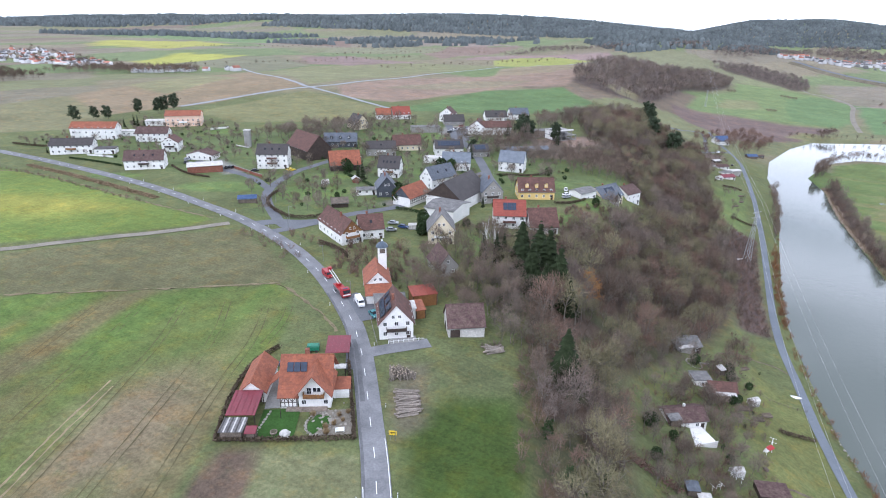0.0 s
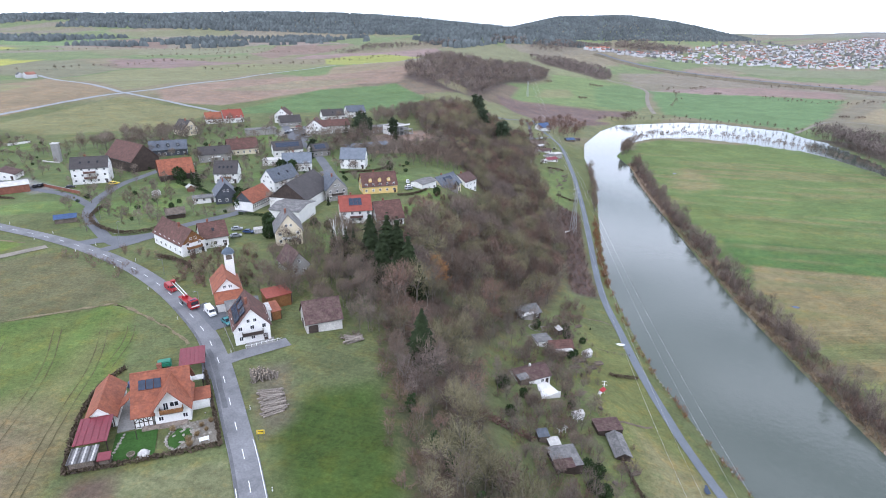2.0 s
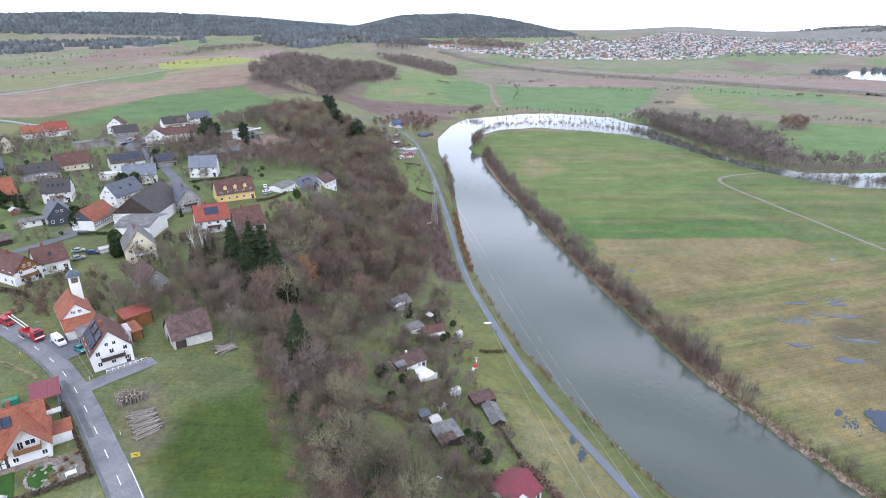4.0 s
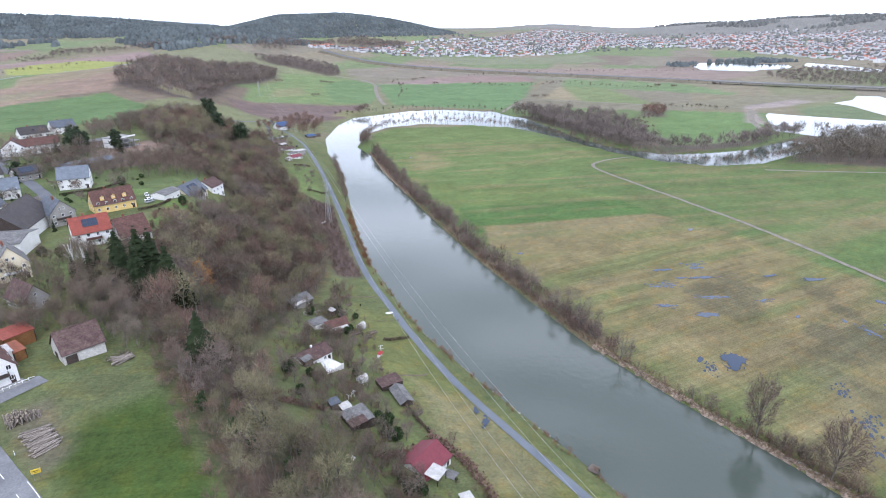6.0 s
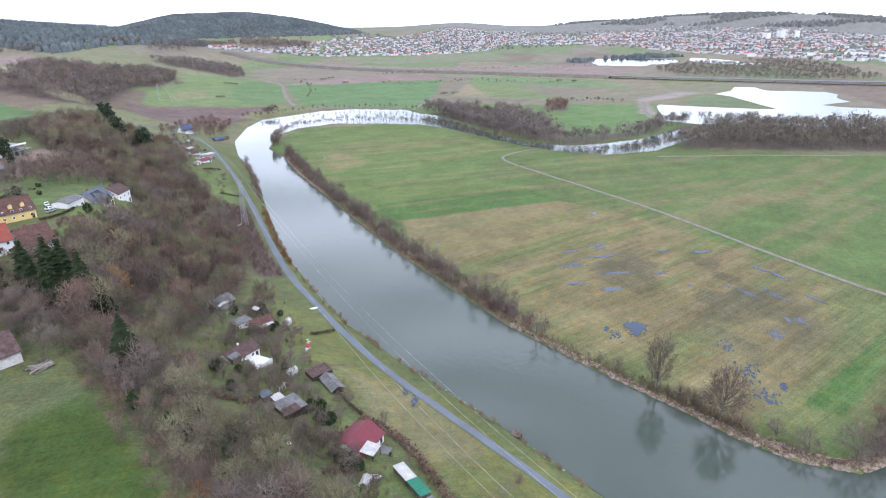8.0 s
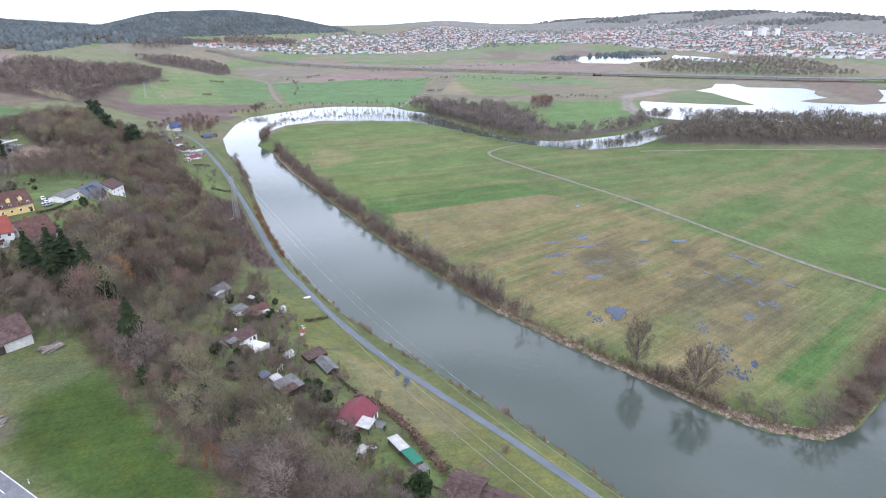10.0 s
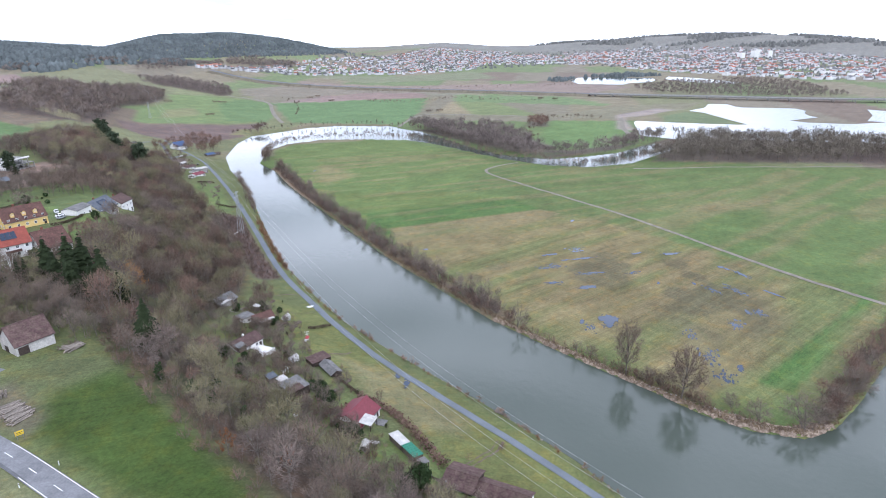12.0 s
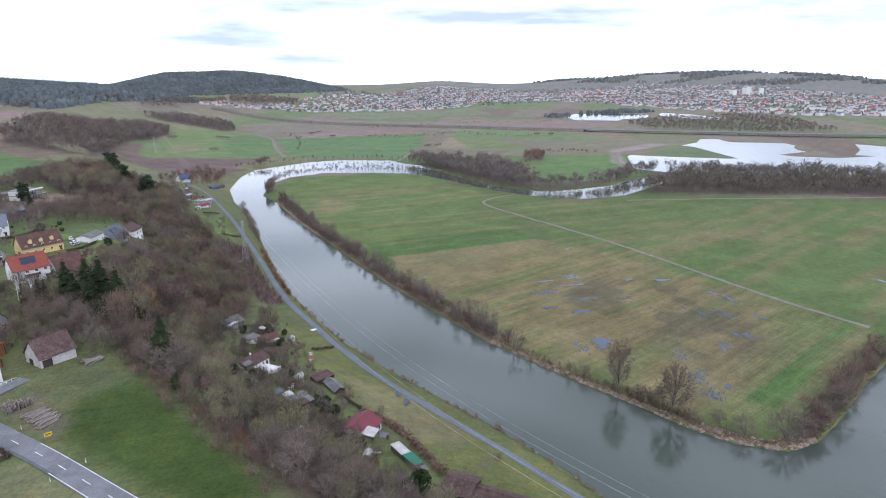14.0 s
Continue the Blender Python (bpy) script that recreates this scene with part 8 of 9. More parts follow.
# ---- white gabled house ----
white = house("white gabled house with a brown roof covered with solar panels", -12.3, 135.6, 9, 8.6, 11.5, 4.6, 5.0, "y", WHITE, BROWN_TILE, 2, 1, name="house", group="", balcony="dark", every=2.7)
ang_w = math.degrees(math.atan2(5.0, 4.3))
for i in range(7):
    for j in range(2):
        if i in (2, 5) and j == 0:
            continue
        d = 1.5 + j * 1.5
        part("solar_panel", a_box(-1.0, 1.0, -.64, .64, .42, .5, bevel=.015), SOLAR, white, "dark blue solar panel", at=pose(-d, -4.3 + i * 1.36, 4.6 + 5.0 * (1 - d / 4.3), 0, -ang_w, 0))
for i in range(2):
    part("skylight", a_box(-.5, .5, -.7, .7, .22, .32, bevel=.02), GLASS_DARK, white, "roof window", at=pose(-1.4, -1.58 + i * 4.08, 4.6 + 5.0 * (1 - 1.4 / 4.3), 0, -ang_w, 0))
pave("pavement", "paved terrace with low walls before the white house", "terrace", -9.8, 129.2, 12, 7, 3.0, CONCRETE, .18)
for k in range(7):
    ob = thing("terrace_post", "short white terrace fence post", "fence post", pose(-13.2 + k * 1.25, 127.3 + k * .28, ground(-13.2 + k * 1.25, 127.3 + k * .28)), "terrace posts")
    part("shaft", a_box(-.07, .07, -.07, .07, -.1, .95, bevel=.02), WHITE_PAINT, ob)
    part("rail", a_box(0, 1.25, -.03, .03, .75, .83), WHITE_PAINT, ob)
canopy_roof("red-roofed wooden workshop with honey-brown boards", -5.6, 151.2, 17, 7.4, 6, 3.6, .5, RED_TILE, walls=HONEY_WOOD, category="workshop", ribs=4)
canopy_roof("orange lean-to roof between house and workshop", -6.4, 143.4, 17, 3.0, 5.4, 2.6, .7, ORANGE_TILE, walls=HONEY_WOOD, category="lean-to")
canopy_roof("grey felt roof behind the white house", -14.6, 146.6, 10, 9, 5.4, 3.2, .4, GREY_FELT, walls=GREYW, category="annex")
canopy_roof("pale bitumen roof of a low annex", -8.8, 142.6, 12, 3.2, 4.6, 3.2, .3, FIBRE, walls=WHITE, category="annex")

# ---- fire station with its hose tower ----
CX, CY, CR = -19.6, 155.6, 10
station = house("white fire station with an orange gabled roof", CX, CY + 3.0, CR, 7.2, 11, 4.6, 3.6, "y", WHITE, ORANGE_TILE, 1, 0, name="fire_station", category="fire station", group="", every=3)
part("porch_wall", a_box(-3.5, 3.5, -9.4, -5.5, -1, 2.9), WHITE, station, "white porch wall")
bm = bmesh.new()
v = [bm.verts.new(p) for p in ((-3.9, -9.8, 2.75), (3.9, -9.8, 2.75), (3.9, -5.5, 4.5), (-3.9, -5.5, 4.5), (-3.9, -9.8, 2.92), (3.9, -9.8, 2.92), (3.9, -5.5, 4.67), (-3.9, -5.5, 4.67))]
for f in ((3, 2, 1, 0), (4, 5, 6, 7), (0, 1, 5, 4), (1, 2, 6, 5), (2, 3, 7, 6), (3, 0, 4, 7)):
    bm.faces.new([v[i] for i in f])
part("porch_roof", bm, ORANGE_TILE, station, "orange tiled porch roof")
window(station, 1.0, -9.42, 1.5, 0, 1.4, 1.0)
window(station, -.6, -5.53, 6.0, 0, .7, .8)
window(station, .6, -5.53, 6.0, 0, .7, .8)
part("low_wall", a_box(-1.5, 3.5, -11.0, -10.7, -.2, 1.1), BRICK, station, "dark red low wall")
tower = part("hose_tower", a_box(-1.25, 1.25, -1.25, 1.25, 0, 12.4, bevel=.03), WHITE, station, "white hose tower", at=pose(2.0, 4.2, 0))
part("louvre", a_box(-.8, .8, -1.3, -1.24, 10.6, 12.0), OLD_WOOD, tower, "weathered louvre")
part("louvre", a_box(1.24, 1.3, -.8, .8, 10.6, 12.0), OLD_WOOD, tower, "weathered louvre")
bm = bmesh.new()
bmesh.ops.create_cone(bm, cap_ends=True, segments=8, radius1=1.95, radius2=1.6, depth=.7, matrix=pose(0, 0, 12.7, 0, 0, 22.5))
bmesh.ops.create_cone(bm, cap_ends=True, segments=8, radius1=1.6, radius2=.3, depth=1.0, matrix=pose(0, 0, 13.55, 0, 0, 22.5))
part("tower_roof", bm, COPPER, tower, "dark blue-grey tower roof")
part("siren", a_box(-.25, .25, -.25, .25, 14.0, 14.5, bevel=.1), WHITE_PAINT, tower, "white siren on top")

# ---- old barn and its surroundings ----
barn = house("old whitewashed barn with a purple-brown tiled roof", 5.9, 135.9, 8, 9.4, 8.4, 3.2, 4.4, "x", FIBRE, DULL_TILE, 0, 0, windows=False, name="barn", category="barn", group="", over=.3)
part("barn_door", a_box(-4.2, -1.7, -4.3, -4.22, 0, 2.5), DARK_WOOD, barn, "dark wooden barn door")
part("barn_side_door", a_box(-.9, .9, -.04, .04, 0, 2.1), DARK_WOOD, barn, "dark wooden door", at=pose(-4.74, 1, 0, 0, 0, 90))

# ---- log piles ----
LOG = material("grey_split_logs", (.216, .187, .158), .9, .3, 5, 1, piece=.35)
LOG_END = material("pale_log_ends", (.302, .245, .18), .9, .2, 5, 1, piece=.25)


def log_mesh(seed, long, rad):
    rng = np.random.default_rng(seed)
    n, v = 7, []
    for x in (-long / 2, 0, long / 2):
        bend = rng.normal() * .04 * (x == 0)
        for i in range(n):
            a = i * 2 * math.pi / n
            r = rad * (.85 + .3 * rng.random())
            v.append((x, math.cos(a) * r + bend, math.sin(a) * r))
    f = [(k * n + i, k * n + (i + 1) % n, (k + 1) * n + (i + 1) % n, (k + 1) * n + i) for k in (0, 1) for i in range(n)] + [tuple(range(n))[::-1], tuple(range(2 * n, 3 * n))]
    me_ = mesh_of("log", v, f, [LOG, LOG_END], [0] * (2 * n) + [1, 1])
    return me_


LOGS = [log_mesh(s, 4.6, .17 + .03 * (s % 3)) for s in range(5)]
SHORT = [log_mesh(s + 9, 1.9, .13 + .02 * (s % 3)) for s in range(4)]


def log_pile(label, x, y, turn, rows, cols, meshes, step, seed, jitter=4.0, upright=False):
    rng = np.random.default_rng(seed)
    pile = thing("log_pile", label, "log pile", pose(x, y, ground(x, y), 0, 0, turn))
    for r in range(rows):
        for c in range(cols - r):
            ob = new("log", meshes[int(rng.integers(0, len(meshes)))])
            ob.parent = pile
            if upright:
                ob.matrix_local = pose((c - cols / 2 + rng.random()) * step, (r - rows / 2 + rng.random()) * step, .75, rng.normal() * 14, 78 + rng.normal() * 12, rng.random() * 360)
            else:
                ob.matrix_local = pose(rng.normal() * .35, (c - (cols - r) / 2) * step, .2 + r * step * .85, 0, rng.normal() * 1.5, rng.normal() * jitter)


for k in range(4):
    log_pile("low pile of long grey timber logs on bare ground", -7.2 + .18 * k, 106.6 - 2.25 * k, 3 + 3 * k, 3, 5, LOGS, .4, 200 + k)
log_pile("heap of upright split firewood logs", -8.6, 113.6, 8, 9, 13, SHORT, .46, 210, upright=True)
log_pile("loose heap of grey branches and trunks", 13.2, 126.3, 10, 3, 8, LOGS, .36, 211, 16)
BRUSH = [shrub(s, 1.6, 4.6, 26, 12, .08) for s in (300, 301)]
br = tree_thing("brush_heap", "heap of cut brown brushwood", "brush heap", BRUSH[0], (BARK, TWIGS), 13.5, 128.2, 0, 1.0, "brush heaps")
copy_thing(br, pose(10.8, 127.4, ground(10.8, 127.4), 0, 0, 80) @ Matrix.Scale(.7, 4))


# ---- vehicles ----
TYRE = material("black_rubber", (.014, .014, .014), .9, .2, 5, 1)
RED_PAINT = material("red_vehicle_paint", (.302, .014, .018), .3, .05, 3, 1)
VAN_WHITE = material("white_vehicle_paint", (.78, .78, .78), .3, .04, 3, 1)
TEAL = material("turquoise_vehicle_paint", (.058, .216, .23), .3, .05, 3, 1)
SILVER = material("silver_vehicle_paint", (.302, .317, .331), .3, .05, 3, 1)
BLUE_CAR = material("blue_vehicle_paint", (.029, .058, .144), .3, .05, 3, 1)
DARK_CAR = material("dark_vehicle_paint", (.022, .022, .025), .3, .05, 3, 1)
YELLOW_CAR = material("yellow_vehicle_paint", (.6, .45, .03), .3, .05, 3, 1)
LAMP_GLASS = material("pale_lamp_glass", (.7, .68, .62), .2, .05, 3, 1)


def loft(sections, wide):
    """A car-like body: outlines from the side, narrowed towards the roof."""
    bm = bmesh.new()
    rows = []
    for s in (-1, -.94, .94, 1):
        rows.append([bm.verts.new((x, s * wide / 2 * k, z)) for x, z, k in sections])
    n = len(sections)
    for a, b in zip(rows[:-1], rows[1:]):
        for i in range(n):
            bm.faces.new((a[i], a[(i + 1) % n], b[(i + 1) % n], b[i]))
    bm.faces.new(rows[0][::-1])
    bm.faces.new(rows[-1])
    bmesh.ops.recalc_face_normals(bm, faces=bm.faces)
    return bm


def wheels(parent, spots, rad=.32):
    for x, y in spots:
        bm = bmesh.new()
        bmesh.ops.create_cone(bm, cap_ends=True, segments=14, radius1=rad, radius2=rad, depth=.22, matrix=pose(0, 0, 0, 90))
        w = part("wheel", bm, TYRE, parent, "black tyre", at=pose(x, y, rad))
        bm = bmesh.new()
        bmesh.ops.create_cone(bm, cap_ends=True, segments=10, radius1=rad * .6, radius2=rad * .6, depth=.24, matrix=pose(0, 0, 0, 90))
        part("rim", bm, METAL, w, "metal rim")


def car(label, x, y, turn, paint, long=4.2, tall=1.45, van=False, group="parked cars", name="car"):
    p_ = steps(MAIN_ROAD, 2)
    near = float(np.min(np.hypot(p_[:, 0] - x, p_[:, 1] - y)))
    c = thing(name, label, "van" if van else "car", pose(x, y, ground(x, y) + (.2 if near < 4 else .17), 0, 0, turn), group)
    h = long / 2
    if van:
        sec = [(-h, .35, 1), (h, .35, 1), (h, .95, 1), (h - .35, 1.1, .98), (h - 1.15, tall - .1, .9), (h - 1.5, tall, .88), (-h + .1, tall, .88), (-h, tall - .5, .95)]
        glass = [(h - .42, 1.18, .95), (h - 1.12, tall - .14, .91), (h - 1.18, tall - .14, .91), (h - .55, 1.18, .95)]
    else:
        sec = [(-h, .35, 1), (h, .35, 1), (h, .7, 1), (h - .9, .86, 1), (h - 1.65, tall, .8), (-h + 1.0, tall, .8), (-h + .25, .92, 1), (-h, .85, 1)]
        glass = []
    body = part("body", loft(sec, 1.8 if van else 1.7), paint, c)
    if van:
        part("windscreen", a_box(-.04, .04, -.75, .75, -.36, .36), GLASS_DARK, c, "dark windscreen", at=pose(h - .76, 0, (1.1 + tall) / 2 - .02, 0, -47 if tall < 2 else -38))
        for s in (-1, 1):
            part("side_window", a_box(-.45, .45, -.02, .02, -.25, .25), GLASS_DARK, c, "dark side window", at=pose(h - 1.75, s * .885, tall - .55, s * 6))
    else:
        part("windscreen", a_box(-.03, .03, -.66, .66, -.42, .42), GLASS_DARK, c, "dark windscreen", at=pose(h - 1.26, 0, (tall + .9) / 2, 0, -52))
        part("rear_window", a_box(-.03, .03, -.62, .62, -.38, .38), GLASS_DARK, c, "dark rear window", at=pose(-h + .6, 0, (tall + .95) / 2, 0, 52))
        for s in (-1, 1):
            part("side_window", a_box(-.85, .75, -.02, .02, -.2, .2), GLASS_DARK, c, "dark side window", at=pose(-.25, s * .775, tall - .28, s * 17))
    for s in (-1, 1):
        part("headlight", a_box(-.05, .05, -.2, .2, -.08, .08, bevel=.02), LAMP_GLASS, c, "pale headlight", at=pose(h - .03, s * .6, .68))
    wheels(c, [(sx * (h - .8), sy * .78) for sx in (-1, 1) for sy in (-1, 1)])
    return c


car("white delivery van parked beside the fire station", -23.4, 148.6, -68, VAN_WHITE, 5.2, 2.1, True, "", "van")
car("small turquoise car beside the white house", -18.6, 141.8, -60, TEAL, 3.9, 1.5, group="")
for x, y, turn, mat, lab in ((-99, 298, 10, DARK_CAR, "dark car parked before the apartment house"), (-81.5, 301, 15, YELLOW_CAR, "yellow car parked before the apartment house"),
                             (-114.7, 303, 60, DARK_CAR, "black car on the lane by the garage"), (-143, 319.5, 20, SILVER, "silver car in the yard"), (-20, 219, 0, SILVER, "silver car in the garden drive"),
                             (-15.6, 214.5, -20, BLUE_CAR, "blue car in the garden drive"), (32, 212.6, 10, BLUE_CAR, "blue car beside the red-roofed house"), (59, 274, 80, VAN_WHITE, "white car on the slope edge"),
                             (61, 269.6, 80, SILVER, "silver car on the slope edge"), (4, 413, 20, SILVER, "silver car in the paved yard"), (8, 420, 10, DARK_CAR, "dark car in the paved yard"),
                             (12, 430, 0, RED_PAINT, "red car in the paved yard"), (18, 415, 30, VAN_WHITE, "white car in the paved yard"), (20, 409, 10, VAN_WHITE, "white car at the yard's edge"),
                             (14, 421, 5, SILVER, "silver car in a row in the yard"), (-50, 332, 40, VAN_WHITE, "white car before the big barn")):
    car(lab, x, y, turn, mat)


def ladder_truck(x, y, turn):
    t = thing("fire_engine", "red and white fire engine with a turntable ladder on the road", "fire engine", pose(x, y, ground(x, y) + .2, 0, 0, turn))
    part("chassis", a_box(-4.2, 4.0, -1.1, 1.1, .55, .95, bevel=.03), DARK_CAR, t, "dark chassis")
    cab = part("cab", loft([(2.0, .6, 1), (4.2, .6, 1), (4.25, 1.6, 1), (4.0, 2.85, .94), (2.05, 2.9, .94)], 2.4), RED_PAINT, t, "red cab")
    part("windscreen", a_box(-.03, .03, -1.0, 1.0, -.45, .45), GLASS_DARK, cab, "dark windscreen", at=pose(4.17, 0, 2.2, 0, -11))
    part("stripe", a_box(4.22, 4.28, -1.15, 1.15, 1.1, 1.45), WHITE_PAINT, cab, "white stripe")
    part("body", a_box(-4.2, 1.9, -1.2, 1.2, .95, 1.75, bevel=.05), RED_PAINT, t, "red equipment body")
    for k in range(4):
        part("locker", a_box(-4.0 + k * 1.45, -2.7 + k * 1.45, -1.23, -1.2, 1.0, 1.65), METAL, t, "metal locker door")
    bm = bmesh.new()
    bmesh.ops.create_cone(bm, cap_ends=True, segments=16, radius1=.9, radius2=.8, depth=.7, matrix=pose(-2.4, 0, 2.1))
    part("turntable", bm, RED_PAINT, t)
    lad = part("ladder", a_box(-.9, 8.2, -.42, -.34, 0, .35), VAN_WHITE, t, "white turntable ladder", at=pose(-2.4, 0, 2.6, 0, -6, 178))
    part("rail", a_box(-.9, 8.2, .34, .42, 0, .35), VAN_WHITE, lad)
    for k in range(14):
        part("rung", a_box(-.6 + k * .63, -.55 + k * .63, -.36, .36, .05, .12), METAL, lad)
    part("basket", a_box(8.0, 9.0, -.6, .6, -.3, .75, bevel=.05), RED_PAINT, lad, "red rescue basket")
    part("light_bar", a_box(3.2, 3.5, -.8, .8, 2.9, 3.05, bevel=.03), BLUE_CAR, t, "blue light bar")
    wheels(t, [(3.0, -1.0), (3.0, 1.0), (-2.6, -1.0), (-2.6, 1.0)], .5)
    return t


ladder_truck(-29.6, 155.2, -60)
car("red fire service car standing on the road", -36.2, 167.2, -58, RED_PAINT, 4.9, 2.0, True, "", "fire_car")

# ---- hillside gardens ----
TERRACE_STONE = material("white_terrace_stone", (.72, .7, .67), .8, .12, 3, .4)
house("grey-roofed garden hut with a glazed porch", 84.6, 178.4, 14, 9.6, 7.4, 3.0, 1.8, "x", OLD_WOOD, GREY_FELT, 1, 0, category="garden hut", name="garden_hut", group="garden huts", every=3)
canopy_roof("pale glazed porch before the garden hut", 84.0, 174.8, 14, 5.4, 2.2, 2.0, .3, FIBRE, category="porch", walls=GREYW)
house("white flat-roofed garden hut", 82.8, 158.7, 0, 5.4, 5, 2.9, 0, "x", WHITE, GREY_FELT, 1, 0, category="garden hut", name="garden_hut", group="garden huts")
house("garden hut with a dull red roof and dark veranda", 88.2, 155.4, -6, 8.2, 6, 2.7, 1.8, "x", DARK_WOOD, BROWN_TILE, 0, 0, windows=False, category="garden hut", name="garden_hut", group="garden huts")
canopy_roof("white slatted veranda roof of the red hut", 88.3, 151.8, -6, 6.2, 2.0, 1.9, .4, FIBRE, category="porch", ribs=8)
canopy_roof("small white tool shed with a tilted roof", 93.2, 166.4, 20, 2.4, 2.6, 1.9, .6, FIBRE, category="tool shed", walls=OLD_WOOD)
hut = house("white garden house with a brown roof and chimney", 68.4, 136.8, 8, 11.4, 7.2, 3.1, 1.9, "x", WHITE, DULL_TILE, 1, 0, category="garden house", name="garden_house", group="garden huts", every=4.2)
part("chimney", a_box(-.3, .3, -.3, .3, 2.4, 5.6, bevel=.04), WHITE, hut, "tall white chimney", at=pose(.8, 1.0, 0))
terrace = thing("terrace", "white paved terrace below the garden house", "terrace", pose(70.4, 130.2, ground(70.4, 132.5), 0, 0, 14))
part("slab", a_box(-3.6, 3.6, -3.8, 3.0, -3, .25, bevel=.06), TERRACE_STONE, terrace)
part("parapet", a_box(-3.7, 3.7, -4.0, -3.8, -3, .8, bevel=.04), TERRACE_STONE, terrace)
canopy_roof("grey lean-to roof beside the garden house", 64.8, 133.2, 8, 3.6, 2.8, 2.1, .4, GREY_FELT, category="lean-to", walls=OLD_WOOD)
canopy_roof("low shed with a flat dull-brown roof", 82.3, 112.2, -8, 7.6, 5.4, 2.2, .2, DULL_TILE, category="shed", walls=DARK_WOOD)
house("dark wooden shed with a mossy grey roof", 81.4, 104.4, -14, 3.8, 9, 1.9, 1.0, "y", DARK_WOOD, GREY_FELT, 0, 0, windows=False, category="shed", name="shed", group="")
canopy_roof("garden shed with a weathered grey roof", 61.6, 98.2, -4, 7.4, 7.2, 2.4, .5, GREY_FELT, category="garden shed", walls=DARK_WOOD)
canopy_roof("brownish porch roof of the garden shed", 60.0, 95.2, -4, 5.0, 3.0, 2.6, .4, DULL_TILE, category="porch")
canopy_roof("small blue-grey shed roof", 59.6, 107.2, -6, 3.2, 3.2, 2.0, .3, SLATE, category="tool shed", walls=OLD_WOOD)
canopy_roof("small shed with a pale pinkish roof", 61.6, 104.4, -4, 3.2, 3.0, 1.8, .3, FIBRE, category="tool shed", walls=OLD_WOOD)
redh = house("garden house with a broad wine-red roof", 67.2, 75.4, 14, 10.4, 9.4, 2.6, 2.5, "x", WHITE, WINE_METAL, 1, 0, category="garden house", name="garden_house", group="garden huts", every=4)
for k in range(2):
    part("skylight_sheet", a_box(-.9, .9, -.35, .35, .2, .26), FIBRE, redh, "pale translucent roofing sheet", at=pose(2.6 + .5 * k, 1.4 + 1.4 * k, 2.3 + 2.2 * (1 - (1.4 + 1.4 * k) / 4.3), -27))
canopy_roof("pale porch roof before the red garden house", 65.6, 68.8, 20, 4.6, 4.0, 2.3, .4, FIBRE, category="porch")
canopy_roof("grey deck beside the red garden house", 70.4, 68.6, 20, 3.0, 3.4, .3, 0, GREY_FELT, category="deck", posts=False)
canopy_roof("long shed with a pale roof", 66.2, 56.9, 76, 6.4, 3.2, 2.1, .3, FIBRE, category="shed", walls=OLD_WOOD)
canopy_roof("long shed with a green roof", 64.6, 50.5, 76, 6.2, 3.2, 2.1, .3, GREEN_SHEET, category="shed", walls=OLD_WOOD, ribs=7)
canopy_roof("cluttered lean-to with grey slats", 63.4, 45.6, 76, 2.6, 2.6, 1.6, .2, GREY_FELT, category="lean-to")
house("long brown-roofed garden house with white walls", 69.2, 23.5, -75, 13.5, 6.4, 2.6, 1.5, "x", WHITE, DULL_TILE, 1, 0, category="garden house", name="garden_house", group="garden huts", every=4)
house("brown-roofed annex of the garden house", 66.2, 34.4, -75, 8.4, 8.6, 2.4, 1.4, "x", DARK_WOOD, DULL_TILE, 0, 0, windows=False, category="annex", name="annex", group="")


def boat(label, x, y, turn, mat, long=4.2):
    b = thing("boat", label, "boat", pose(x, y, ground(x, y) + .35, 0, 0, turn), "upturned boats")
    bm = bmesh.new()
    rows = []
    for k in range(7):
        u = k / 6 * 2 - 1
        w = .75 * (1 - abs(u) ** 2.2) + .03
        rows.append([bm.verts.new((u * long / 2, math.cos(a) * w, math.sin(a) * .45 * (1 - .35 * u * u) - .35)) for a in np.linspace(0, math.pi, 7)])
    for a, c in zip(rows[:-1], rows[1:]):
        for i in range(6):
            bm.faces.new((a[i], a[i + 1], c[i + 1], c[i]))
        bm.faces.new((a[0], c[0], c[-1], a[-1]))
    bm.faces.new(rows[0][::-1])
    bm.faces.new(rows[-1])
    bmesh.ops.recalc_face_normals(bm, faces=bm.faces)
    part("hull", bm, mat, b)
    part("keel", a_box(-long / 2 + .5, long / 2 - .5, -.04, .04, .02, .14), mat, b)


boat("upturned white boat on the grass beside the lane", 118.6, 163.9, 160, WHITE_PAINT, 4)
boat("upturned white boat in the garden", 60.4, 61.5, -50, WHITE_PAINT, 3.8)
boat("grey boat at the foot of the slope", 152.5, 279, 20, FIBRE, 6)
slide = thing("playhouse_tarp", "red and white covered swing in the garden", "garden swing", pose(90.4, 129.6, ground(90.4, 129.6), 0, 0, 30))
part("roof", a_box(-1.2, 1.2, -.7, .7, 2.0, 2.2, bevel=.08), RED_PAINT, slide, "red fabric roof", at=pose(0, 0, 0, 14))
part("seat", a_box(-1.0, 1.0, -.35, .35, .5, .7, bevel=.05), WHITE_PAINT, slide)
part("backrest", a_box(-1.0, 1.0, .3, .42, .7, 1.3, bevel=.04), WHITE_PAINT, slide)
for x in (-1.2, 1.2):
    for a in (-16, 16):
        part("leg", a_box(-.05, .05, -.05, .05, 0, 2.15), WHITE_PAINT, slide, at=pose(x, .6 * (1 if a > 0 else -1), 0, a))
ch = thing("garden_chair", "white plastic garden seat standing on the grass", "chair", pose(50.6, 82.4, ground(50.6, 82.4), 0, 0, 20))
